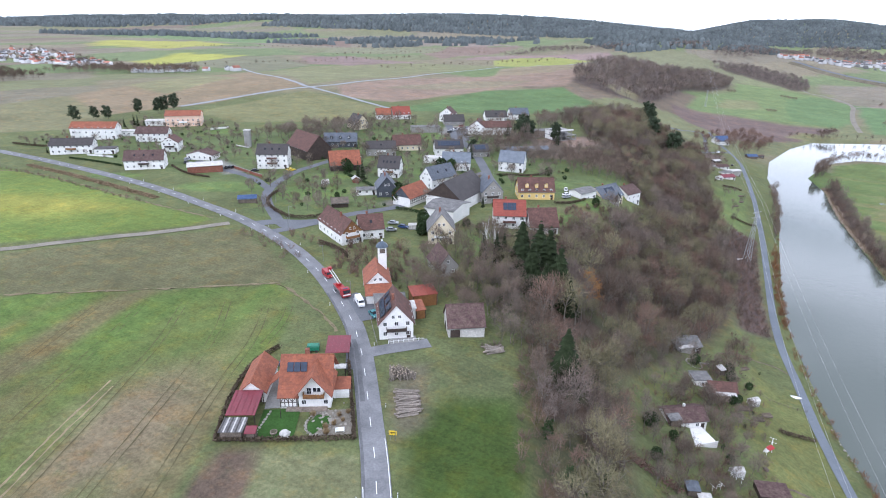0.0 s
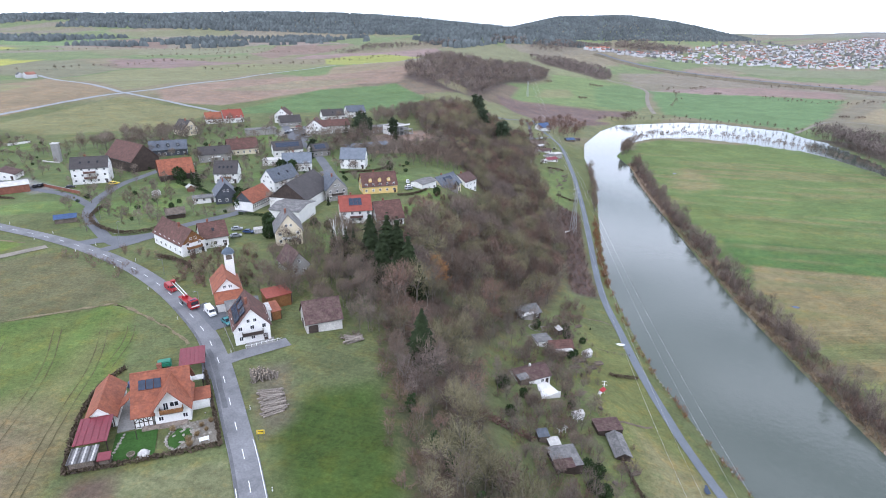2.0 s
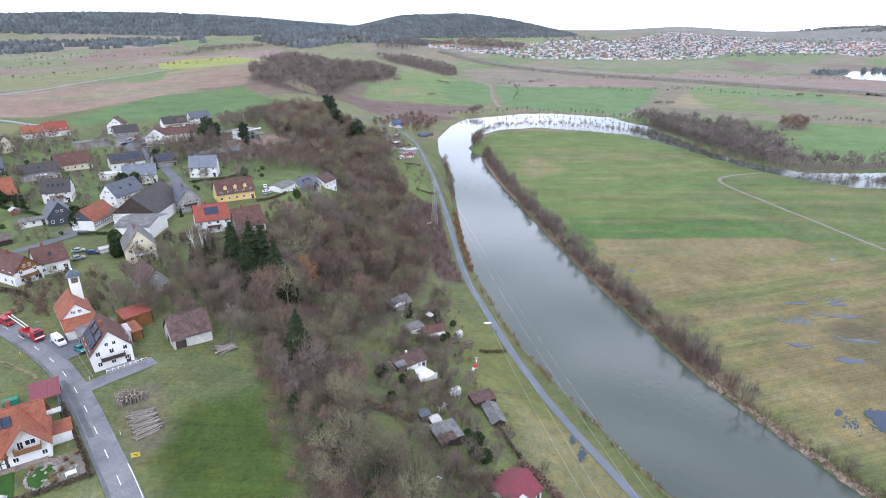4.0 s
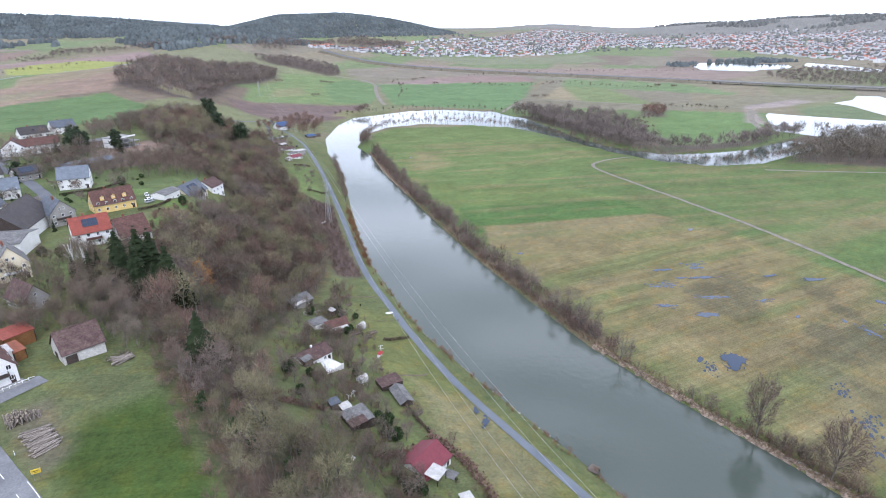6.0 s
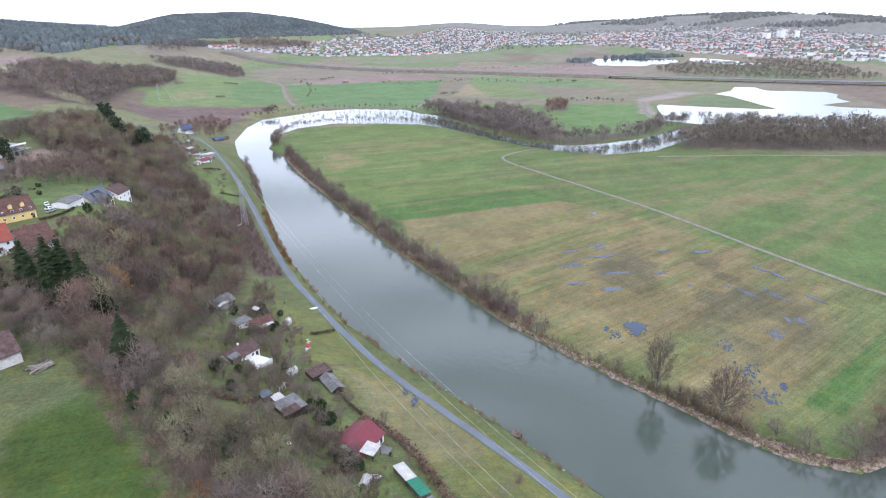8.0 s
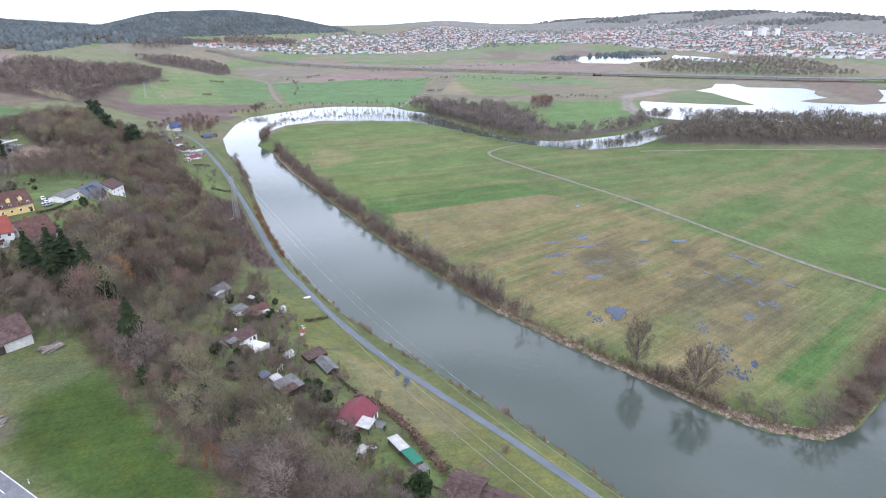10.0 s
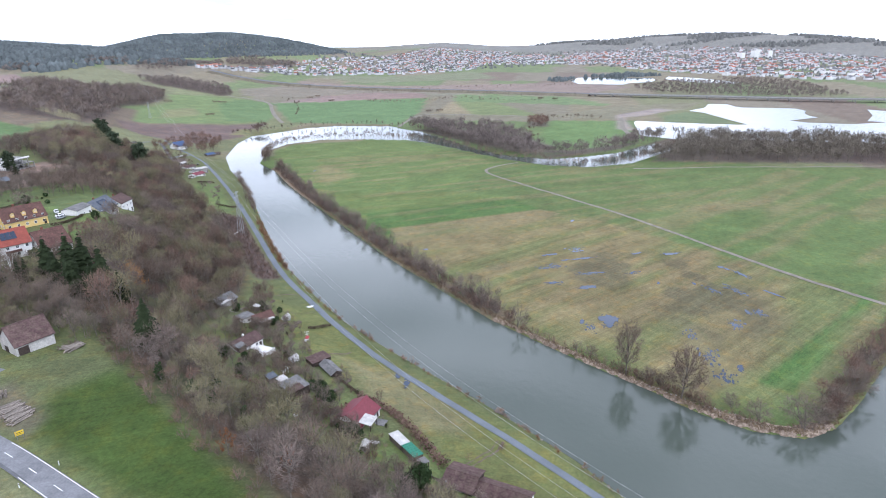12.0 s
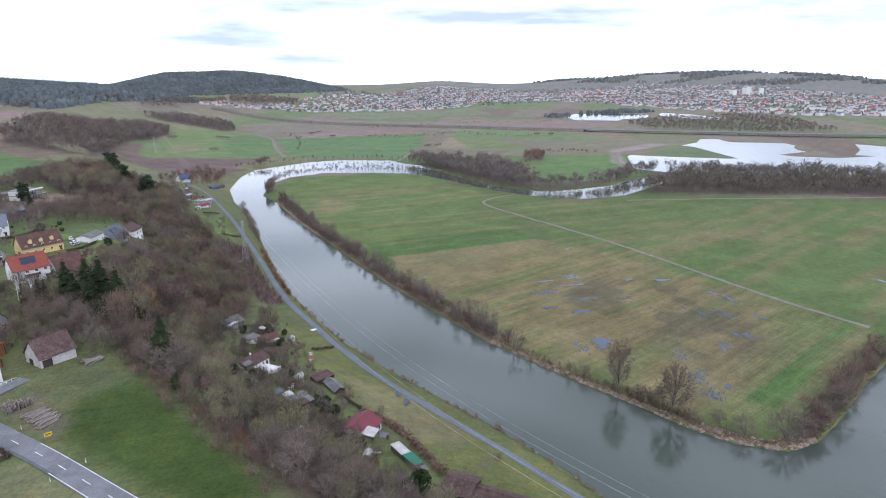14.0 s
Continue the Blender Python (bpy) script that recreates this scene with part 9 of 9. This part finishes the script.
part("seat", a_box(-.5, .5, -.4, .4, .35, .45, bevel=.03), WHITE_PAINT, ch)
part("backrest", a_box(-.5, .5, .36, .44, .45, 1.0, bevel=.03), WHITE_PAINT, ch)
for x in (-.42, .42):
    for y in (-.32, .32):
        part("leg", a_box(x - .04, x + .04, y - .04, y + .04, 0, .35), WHITE_PAINT, ch)
gate = thing("garden_gate", "pale wooden garden gate between posts", "gate", pose(61.2, 38.4, ground(61.2, 38.4), 0, 0, 100))
for k in range(9):
    part("board", a_box(-2 + k * .46, -1.62 + k * .46, -.03, .03, .1, 1.0), OLD_WOOD, gate)
for x in (-2.15, 2.2):
    part("post", a_box(x - .12, x + .12, -.12, .12, -.2, 1.4, bevel=.02), CONCRETE, gate)
pier = thing("landing_stage", "small wooden landing stage on the river bank", "jetty", pose(110.2, 52.6, 0, 0, 0, 10))
for k in range(8):
    part("plank", a_box(-1.6, 1.6, -1.4 + k * .35, -1.1 + k * .35, .35, .42), OLD_WOOD, pier)
for x in (-1.4, 1.4):
    for y in (-1.2, 1.1):
        part("pile", a_box(x - .08, x + .08, y - .08, y + .08, -2.6, .5), DARK_WOOD, pier)


def fence(label, line, every, tall, mat, rails=2):
    p_ = steps(line, every)
    z = height(p_[:, 0], p_[:, 1])
    f = thing("fence", label, "fence", pose(0, 0, 0))
    for (x, y), zz in zip(p_, z):
        part("post", a_box(-.05, .05, -.05, .05, -.2, tall), mat, f, at=pose(x, y, zz))
    for (ax, ay), (bx, by), za, zb in zip(p_[:-1], p_[1:], z[:-1], z[1:]):
        d, a = math.hypot(bx - ax, by - ay), math.degrees(math.atan2(by - ay, bx - ax))
        for r in range(rails):
            part("rail", a_box(0, d, -.02, .02, -.03, .03), mat, f, at=pose(ax, ay, za + tall * (.45 + .45 * r), 0, -math.degrees(math.atan2(zb - za, d)), a))


fence("dark wooden garden fence below the huts", [(57, 88), (52, 76), (50.6, 64), (54, 52), (57, 44)], 2.6, 1.0, OLD_WOOD)
fence("wire fence with weathered posts along the gardens", [(44, 112), (50, 104), (54, 100)], 2.4, 1.0, OLD_WOOD)
fence("low fence beside the white house lawn", [(-19.4, 140.2), (-17.6, 133), (-16.0, 126.6)], 2.0, .9, CONCRETE)
fence("thin garden fence on the lower slope", [(101, 160), (111, 157), (118, 156)], 2.6, 1.0, OLD_WOOD)

# ---- power line along the river ----
STEEL = material("dull_steel_lattice", (.4, .41, .41), .6, .15, 4, 1, metal=.4)


def mast(x, y, tall):
    m = thing("power_mast", "grey steel lattice power mast above the lane", "power mast", pose(x, y, ground(x, y), 0, 0, 28), "power masts")
    for sx in (-1, 1):
        for sy in (-1, 1):
            v, f = prism((sx * 1.4, sy * 1.4, -.5), (sx * .3, sy * .3, tall), .13, .09, 4)
            part("leg", mesh_of("leg", v, f, STEEL), None, m)
    for k in range(7):
        z0, z1 = tall * k / 7, tall * (k + 1) / 7
        w0, w1 = 1.4 - 1.1 * k / 7, 1.4 - 1.1 * (k + 1) / 7
        for a, b in (((-w0, -w0, z0), (w1, -w1, z1)), ((w0, w0, z0), (-w1, w1, z1)), ((-w0, w0, z0), (-w1, -w1, z1)), ((w0, -w0, z0), (w1, w1, z1))):
            v, f = prism(a, b, .065, .065, 3)
            part("brace", mesh_of("brace", v, f, STEEL), None, m)
    for z in (tall - .8, tall - 3.4):
        part("cross_arm", a_box(-3.2, 3.2, -.1, .1, z, z + .2), STEEL, m)


mast(158, 281, 27)
mast(348, 800, 22)
WIRE = material("pale_aluminium_wire", (.6, .6, .58), .5, .05, 3, 1, metal=.3)


def wire(points, rad=.022):
    c = bpy.data.curves.new("power_cable", "CURVE")
    c.dimensions, c.bevel_depth, c.bevel_resolution = "3D", rad, 0
    sp = c.splines.new("POLY")
    sp.points.add(len(points) - 1)
    for q, co in zip(sp.points, points):
        q.co = (*co, 1)
    c.materials.append(WIRE)
    tagged(new("power_cable", c), "thin pale overhead power cable", "power cable", "power cables")


for near, mid_x, end in ((51.6, 86, 155), (54.5, 89.6, 156.6), (61.3, 97.2, 159.4), (64, 100.5, 161)):
    bow = np.polyfit([15, 100, 281], [near, mid_x, end], 2)
    wire([(float(np.polyval(bow, y)), y, .000897 * y * y - .2797 * y + 43) for y in np.linspace(-70, 281, 40)])
    wire([(end + (348 - 158) * k, 281 + 519 * k, 35.2 + 26 * k - 40 * k * (1 - k)) for k in np.linspace(0, 1, 24)])

# ---- roadside ----
sg = thing("place_sign", "yellow place-name board on two posts by the road", "road sign", pose(-9.0, 91.4, ground(-9, 91.4), 0, 0, -8))
YSIGN = material("yellow_sign", (.72, .5, .03), .5, .06, 4, 1)
part("board", a_box(-.75, .75, -.02, .02, 1.3, 2.3, bevel=.01), YSIGN, sg)
part("lettering", a_box(-.5, .5, -.03, -.021, 1.82, 1.98), DARK_CAR, sg, "dark bar of lettering")
part("lettering", a_box(-.35, .35, -.03, -.021, 1.55, 1.65), DARK_CAR, sg, "dark bar of lettering")
for x in (-.55, .55):
    part("post", a_box(x - .04, x + .04, -.04, .04, -.2, 2.3), METAL, sg)
p_ = steps(MAIN_ROAD, 1.0)
s_ = sideways(p_)
first_post = None
for k in range(22, 300, 25):
    for side in (-3.5, 3.5):
        x, y = p_[k] + s_[k] * side
        m = pose(x, y, ground(x, y))
        if first_post is None:
            first_post = thing("delineator_post", "white roadside post with a black band", "road post", m, "road posts")
            part("shaft", a_box(-.07, .07, -.06, .06, 0, 1.0, bevel=.02), WHITE_PAINT, first_post)
            part("band", a_box(-.075, .075, -.065, .065, .7, .86), DARK_CAR, first_post, "black band")
        else:
            copy_thing(first_post, m)


def street_lamp(x, y, turn):
    l = thing("street_lamp", "slim grey street lamp beside the road", "street lamp", pose(x, y, ground(x, y), 0, 0, turn), "street lamps")
    v, f = prism((0, 0, 0), (0, 0, 5.5), .07, .05, 8)
    part("pole", mesh_of("pole", v, f, METAL), None, l)
    part("arm", a_box(0, .9, -.03, .03, 5.45, 5.52), METAL, l)
    part("head", a_box(.6, 1.2, -.12, .12, 5.38, 5.46, bevel=.02), CONCRETE, l)


for x, y, a in ((-40, 180, 200), (-26.5, 152.5, 180), (-59, 209, 200), (-62, 222, 0), (-74, 246, 0), (-20, 243, 0), (26, 300, 180), (14, 372, 180)):
    street_lamp(x, y, a)
silo = thing("silo", "square concrete tower on the meadow", "tower", pose(-120.5, 355, ground(-120.5, 355)))
part("shaft", a_box(-1.7, 1.7, -1.7, 1.7, -.5, 10, bevel=.05), CONCRETE, silo)
part("cap", a_box(-1.9, 1.9, -1.9, 1.9, 10, 10.4, bevel=.05), FIBRE, silo)
# half-timbering on the barn by the lane
for k in range(11):
    part("timber", a_box(-.09, .09, -4.56, -4.5, 1.6, 4.1), DARK_WOOD, timber_house, "dark timber", at=pose(-7 + k * 1.4, 0, 0))
for z in (1.7, 2.9, 4.05):
    part("timber", a_box(-7.3, 7.3, -4.57, -4.5, z - .08, z + .08), DARK_WOOD, timber_house, "dark timber")

# ---- puddles on the wet meadow ----
def puddle(x, y, rx, ry, turn, seed):
    """A shallow pool with a ragged, creeping edge and grassy islands."""
    rng = np.random.default_rng(seed)
    nu, nv = 34, 22
    u, v = np.meshgrid(np.linspace(-1.6, 1.6, nu), np.linspace(-1.6, 1.6, nv))
    far_ = np.hypot(u, v) + .75 * (smooth_noise(u * rx + 50 + seed, v * ry * 1.6 + 50, 1.5, seed) - .5) + .6 * (smooth_noise(u * rx + 50, v * ry * 1.6 + 90, .6, seed + 1) - .5)
    c, s = math.cos(radians(turn)), math.sin(radians(turn))
    px_, py_ = x + u * rx * c - v * ry * s, y + u * rx * s + v * ry * c
    z = float(np.max(height(px_, py_))) + .03
    cell = (np.arange(nv - 1)[:, None] * nu + np.arange(nu - 1)[None, :]).ravel()
    f = np.stack([cell, cell + 1, cell + nu + 1, cell + nu], 1)
    wet_ = far_.ravel() < .95
    count = wet_[f].sum(1)
    faces = []
    for q, k in zip(f, count):
        if k == 4:
            faces.append(tuple(q))
        elif k == 3:
            faces.append(tuple(i for i in q if wet_[i]))
    if not faces:
        return
    used = sorted({i for q in faces for i in q})
    at = {i: k for k, i in enumerate(used)}
    pts = np.column_stack([px_.ravel(), py_.ravel(), np.full(px_.size, z)])[used]
    me_ = mesh_of("puddle", pts, [tuple(at[i] for i in q) for q in faces], PUDDLE_WATER)
    tagged(new("puddle", me_), "shallow ragged puddle of rainwater in the wet meadow", "puddle", kind="structure")


k_ = 0
for x, y, rx, ry, a in ((195.6, 52, 7.5, 4.6, 20), (188, 61, 2.5, 1.0, 20), (254.4, 114.2, 6, 1.4, -30), (268.8, 104.9, 4, 1.5, -30), (260.8, 96.9, 8, 1.6, -35), (252, 104, 4, 1.0, -30), (286.8, 76.2, 5, 1.4, -20), (298, 60.5, 5.5, 2.2, -40),
                       (294, 30, 5, 1.6, 75), (290, 20, 6, 1.7, 60), (224.2, 76.6, 5.5, 2.4, -40), (218.4, 93, 3, 1.2, -40), (242.2, 83.9, 4, .9, -40), (246, 80, 3, .8, -40), (273.2, 2, 6, .9, 70), (263, 36.4, 2, .9, 40), (252, 50.6, 2, .9, 30),
                       (244.1, 6.3, 3.4, 1.2, 40), (216.1, 177.2, 2.6, 1.2, -30), (322, 136.3, 2.4, 1.4, 0), (316, 405, 2.4, 1.3, 0), (376, -42, 6, 1.6, 70), (190.5, -3.7, 3, 1.2, 20)):
    k_ += 1
    puddle(x, y, rx, ry, a, 400 + k_)


def wet_patch(x, y, rx, ry, turn, count, seed):
    """Many small broken pools between the grass tussocks."""
    rng = np.random.default_rng(seed)
    v, f, c_, s_ = [], [], math.cos(radians(turn)), math.sin(radians(turn))
    for _ in range(count * 2):
        u, w = np.clip(rng.normal(size=2) * .5, -1, 1) * (rx, ry)
        cx, cy, n0 = x + u * c_ - w * s_, y + u * s_ + w * c_, len(v)
        big = .12 + .55 * rng.random() ** 2
        z = ground(cx, cy) + .05
        for i in range(9):
            r = big * (.6 + .7 * rng.random())
            du, dw = 1.7 * r * math.cos(i * .698), .8 * r * math.sin(i * .698)
            v.append((cx + du * c_ - dw * s_, cy + du * s_ + dw * c_, z))
        f.append(tuple(range(n0, n0 + 9)))
    ob = new("wet_hollow", mesh_of("wet_hollow", v, f, PUDDLE_WATER))
    return tagged(ob, "many small pools between grass tussocks", "wet hollow", kind="stuff")


for k, (x, y, rx, ry, a, n) in enumerate(((237.9, 105.3, 8, 4, -30, 60), (218.4, 93, 5, 2.5, -40, 30), (242, 84, 8, 2.2, -40, 30), (266, 17.3, 9, 2.5, 60, 45), (260, 27, 6, 2, 60, 25), (227.4, 6.8, 5, 3.5, 20, 40), (246, 2, 5, 2.5, 40, 30),
                                          (191.5, 8.1, 7, 4, 20, 40), (180, -1, 6, 4, 20, 30), (272, 108, 7, 2.5, -30, 25), (206, 20, 5, 3, 20, 20), (256, 66, 6, 1.6, -30, 20), (186, 56, 6, 3, 20, 20))):
    wet_patch(x, y, rx, ry, a, n, 900 + k)
# pale stones and drift on the tip of the far bank
stones("pale boulder on the river bank", [(156 + rs.random() * 2, -18 + k * 1.6) for k in range(24)], "bank boulders")

# parked cars in the village
for lab, x, y, a, paint in (("yellow van parked in a lane", -80.5, 300.3, 30, YELLOW_CAR), ("white car parked in the yard", 9.8, 420, 60, VAN_WHITE), ("dark car parked in the yard", 14, 402, 40, DARK_CAR), ("white car parked by the guesthouse", 19, 418, 80, VAN_WHITE),
                            ("silver car parked in the yard", 15.5, 409, 50, SILVER), ("dark car parked beside the brick garage", -113, 304, 70, DARK_CAR), ("silver car parked before the white garage", -137, 309, 20, SILVER), ("dark car parked before the white garage", -141, 312, 100, DARK_CAR),
                            ("white car parked on the slope drive", 58, 266, 20, VAN_WHITE), ("silver car parked beside the house wing", -20, 211, 10, SILVER), ("dark car parked beside the red-brown house", 32, 213, 80, DARK_CAR)):
    car(lab, x, y, a, paint)


# walls and loose things among the village gardens
def garden_wall(label, a, b, tall, mat):
    d = math.hypot(b[0] - a[0], b[1] - a[1])
    w = thing("garden_wall", label, "garden wall", pose(a[0], a[1], min(ground(*a), ground(*b)), 0, 0, math.degrees(math.atan2(b[1] - a[1], b[0] - a[0]))), "garden walls")
    part("wall", a_box(0, d, -.14, .14, -.6, tall, bevel=.02), mat, w)
    part("coping", a_box(-.05, d + .05, -.2, .2, tall, tall + .09, bevel=.02), CONCRETE, w, "concrete coping")


garden_wall("long brick garden wall beside the lane", (-113, 305), (-92, 286.5), 1.6, BRICK)
garden_wall("pale garden wall behind the apricot house", (-160, 398.5), (-150, 405.5), 1.4, WHITE)
garden_wall("pale retaining wall below the white house", (-178, 356), (-160, 352), 1.2, FIBRE)
garden_wall("low white wall before the long white house", (-203, 326), (-186, 322), 1.0, WHITE)
garden_wall("rubble wall along the sloping garden", (44, 206), (58, 222), .9, RUBBLE)
garden_wall("rubble terrace wall below the garden hut", (78, 171), (91, 170), .8, RUBBLE)
trunk = thing("felled_trunk", "pale felled tree trunk lying on the meadow", "log", pose(-128.7, 357.2, ground(-128.7, 357.2), 0, 0, -32))
v, f = prism((0, 0, .35), (11.5, 0, .3), .45, .3, 8)
part("stem", mesh_of("stem", v, f, FIBRE), None, trunk)


def greenhouse(x, y, turn, size=1.0):
    g = thing("greenhouse", "small glazed greenhouse with a white frame in a garden", "greenhouse", pose(x, y, ground(x, y), 0, 0, turn) @ Matrix.Scale(size, 4), "greenhouses")
    part("base", a_box(-1.6, 1.6, -1.1, 1.1, -.5, .3), CONCRETE, g)
    for sx in (-1.55, -.5, .5, 1.55):
        for sy in (-1.05, 1.05):
            part("post", a_box(sx - .04, sx + .04, sy - .04, sy + .04, .3, 1.8), WHITE_PAINT, g)
    for sy in (-1, 1):
        part("roof_pane", a_box(-1.65, 1.65, -.65, .65, -.03, .03), FIBRE, g, "pale glazed roof pane", at=pose(0, sy * .55, 2.1, -sy * 33))
        part("side_pane", a_box(-1.5, 1.5, sy * 1.03 - .01, sy * 1.03 + .01, .35, 1.75), FIBRE, g, "pale side pane")


for x, y, a in ((97.5, 152, 20), (56, 60, 30), (-12, 214, 10), (-58, 276, 40), (76, 118, 10)):
    greenhouse(x, y, a)
for k, (x, y, a) in enumerate(((86.5, 150, 30), (86, 122, 0), (58, 88, 60), (73, 92, 20), (98, 170, 80), (-30, 240, 10), (-66, 250, 50))):
    heap = thing("wood_stack", "low stack of cut firewood in a garden", "firewood", pose(x, y, ground(x, y), 0, 0, a), "firewood stacks")
    for i in range(5):
        for j in range(3):
            v, f = prism((-.5, i * .27 - .54 + .13 * (j % 2), .12 + j * .22), (.5, i * .27 - .54 + .13 * (j % 2), .12 + j * .22), .13, .12, 6)
            part("log", mesh_of("log", v, f, OLD_WOOD), None, heap)

# ---- loose things in the gardens by the lane ----
for k, (x, y, size) in enumerate(((55, 39, 1.7), (57, 41, 1.5), (56, 67, .9), (57, 71, .8), (92, 151, .8), (53, 114, .9), (65, 89, 1.0), (67, 87, 1.1), (85, 168.5, 1.0), (97, 168, .9), (76, 122, .7))):
    copy_thing(thuja, pose(x, y, ground(x, y) - .1, 0, 0, k * 63) @ Matrix.Scale(size, 4))
scatter("garden_shrubs", LOWB, [(x, y, k, size, k) for k, (x, y, size) in enumerate(((80, 79, .8), (76, 40, .5), (90, 38, .75), (84, 147, .7), (119, 216, .8), (86, 104, .5), (92, 140, .45), (88, 66, .3), (70, 118, .6),
        (74, 120, .5), (78, 124, .6), (80, 141, .6), (76, 143, .6), (96, 160, .5), (101, 168, .45), (106, 176, .5), (62, 58, .5), (58, 48, .6), (48, 47, .7)))], "single bare shrubs in the lane gardens", "shrubs", [BARK, TWIGS_RED])
puddle(97, 83, 3.0, 1.1, 40, 460)
puddle(99.5, 90, 1.6, .8, 60, 461)
for line, half, mat in (([(101, 116), (96, 115.6), (90, 116), (84, 116)], .45, DIRT), ([(98, 179), (109, 182), (121, 182), (125, 176)], .35, DIRT), ([(61, 38.6), (73, 38.6), (84, 38.7), (93, 41.6)], .22, DIRT),
                        ([(61.4, 37), (73, 37), (84, 37.1), (94, 40.2)], .22, DIRT), ([(72, 128), (80, 128), (86, 131)], .4, DIRT)):
    tagged(ribbon("path", line, -half, half, .1, mat, 1.2, 2, ragged=.35), "worn earth path across the garden grass", "garden path", kind="structure")
stones("grey stone edging a round garden bed", [(85 + 2.7 * math.cos(a), 168.5 + 2.3 * math.sin(a)) for a in np.arange(0, 6.28, .3)], "bed edge stones")
bank_line = steps(LEFT_BANK[1:9], 2.3)
bank_side = sideways(bank_line)
stones("dark wet stone on the near river bank", [tuple(q + w * (-.9 - 1.1 * rs.random())) for q, w in zip(bank_line, bank_side) if math.sin(q[1] * .19) > -.35], "bank stones")


def raised_bed(x, y, turn, long, wide):
    bed = thing("raised_bed", "low plank-edged vegetable bed with bare soil", "garden bed", pose(x, y, ground(x, y), 0, 0, turn), "garden beds")
    for side in (-1, 1):
        part("board", a_box(-long / 2, long / 2, -.05, .05, -.3, .32, bevel=.01), OLD_WOOD, bed, at=pose(0, side * wide / 2, 0))
        part("board", a_box(-.05, .05, -wide / 2 + .05, wide / 2 - .05, -.3, .32, bevel=.01), OLD_WOOD, bed, at=pose(side * (long / 2 - .05), 0, 0))
    part("soil", a_box(-long / 2 + .1, long / 2 - .1, -wide / 2 + .05, wide / 2 - .05, -.3, .22), DIRT, bed, "dark bare soil")


for x, y, a, long, wide in ((92, 148.6, 2, 6, 2), (99, 148, 2, 5, 1.8), (88, 144.5, 0, 5, 1.6), (95, 144.5, 0, 4, 1.6), (104, 172, 20, 4, 1.4), (80.5, 95, 10, 3, 1.2), (205, 392, 20, 7, 2), (200, 380, 20, 6, 2), (190, 366, 22, 6, 1.6)):
    raised_bed(x, y, a, long, wide)


def drying_frame(x, y, turn, wide=2.6):
    fr = thing("drying_frame", "white-painted wooden frame standing in a garden", "garden frame", pose(x, y, ground(x, y), 0, 0, turn), "garden frames")
    for px_ in (-wide / 2, 0, wide / 2):
        part("post", a_box(px_ - .05, px_ + .05, -.05, .05, -.2, 1.9), WHITE_PAINT, fr)
    for z in (1.2, 1.85):
        part("bar", a_box(-wide / 2 - .3, wide / 2 + .3, -.04, .04, z - .05, z + .05), WHITE_PAINT, fr)
    for px_ in (-wide / 2, wide / 2):
        part("cross_bar", a_box(px_ - .04, px_ + .04, -.9, .9, 1.86, 1.94), WHITE_PAINT, fr)


drying_frame(67, 110, 20)
drying_frame(75, 116, -40)
drying_frame(93.5, 133, 60, 2.0)
for lab, x, y, a, paint in (("white car parked in the yard", 6, 416, 60, VAN_WHITE), ("dark car parked in the yard", 3, 409, 55, DARK_CAR), ("silver car parked beside the guesthouse", 17, 397, 20, SILVER), ("white van parked on the yard edge", 20, 428, 70, VAN_WHITE),
                            ("silver car parked beside the white wing", 57, 262, 25, SILVER), ("dark car parked by the garden houses", 243, 486, 60, DARK_CAR), ("white car parked at the lane corner", 249, 528, 40, VAN_WHITE)):
    car(lab, x, y, a, paint)
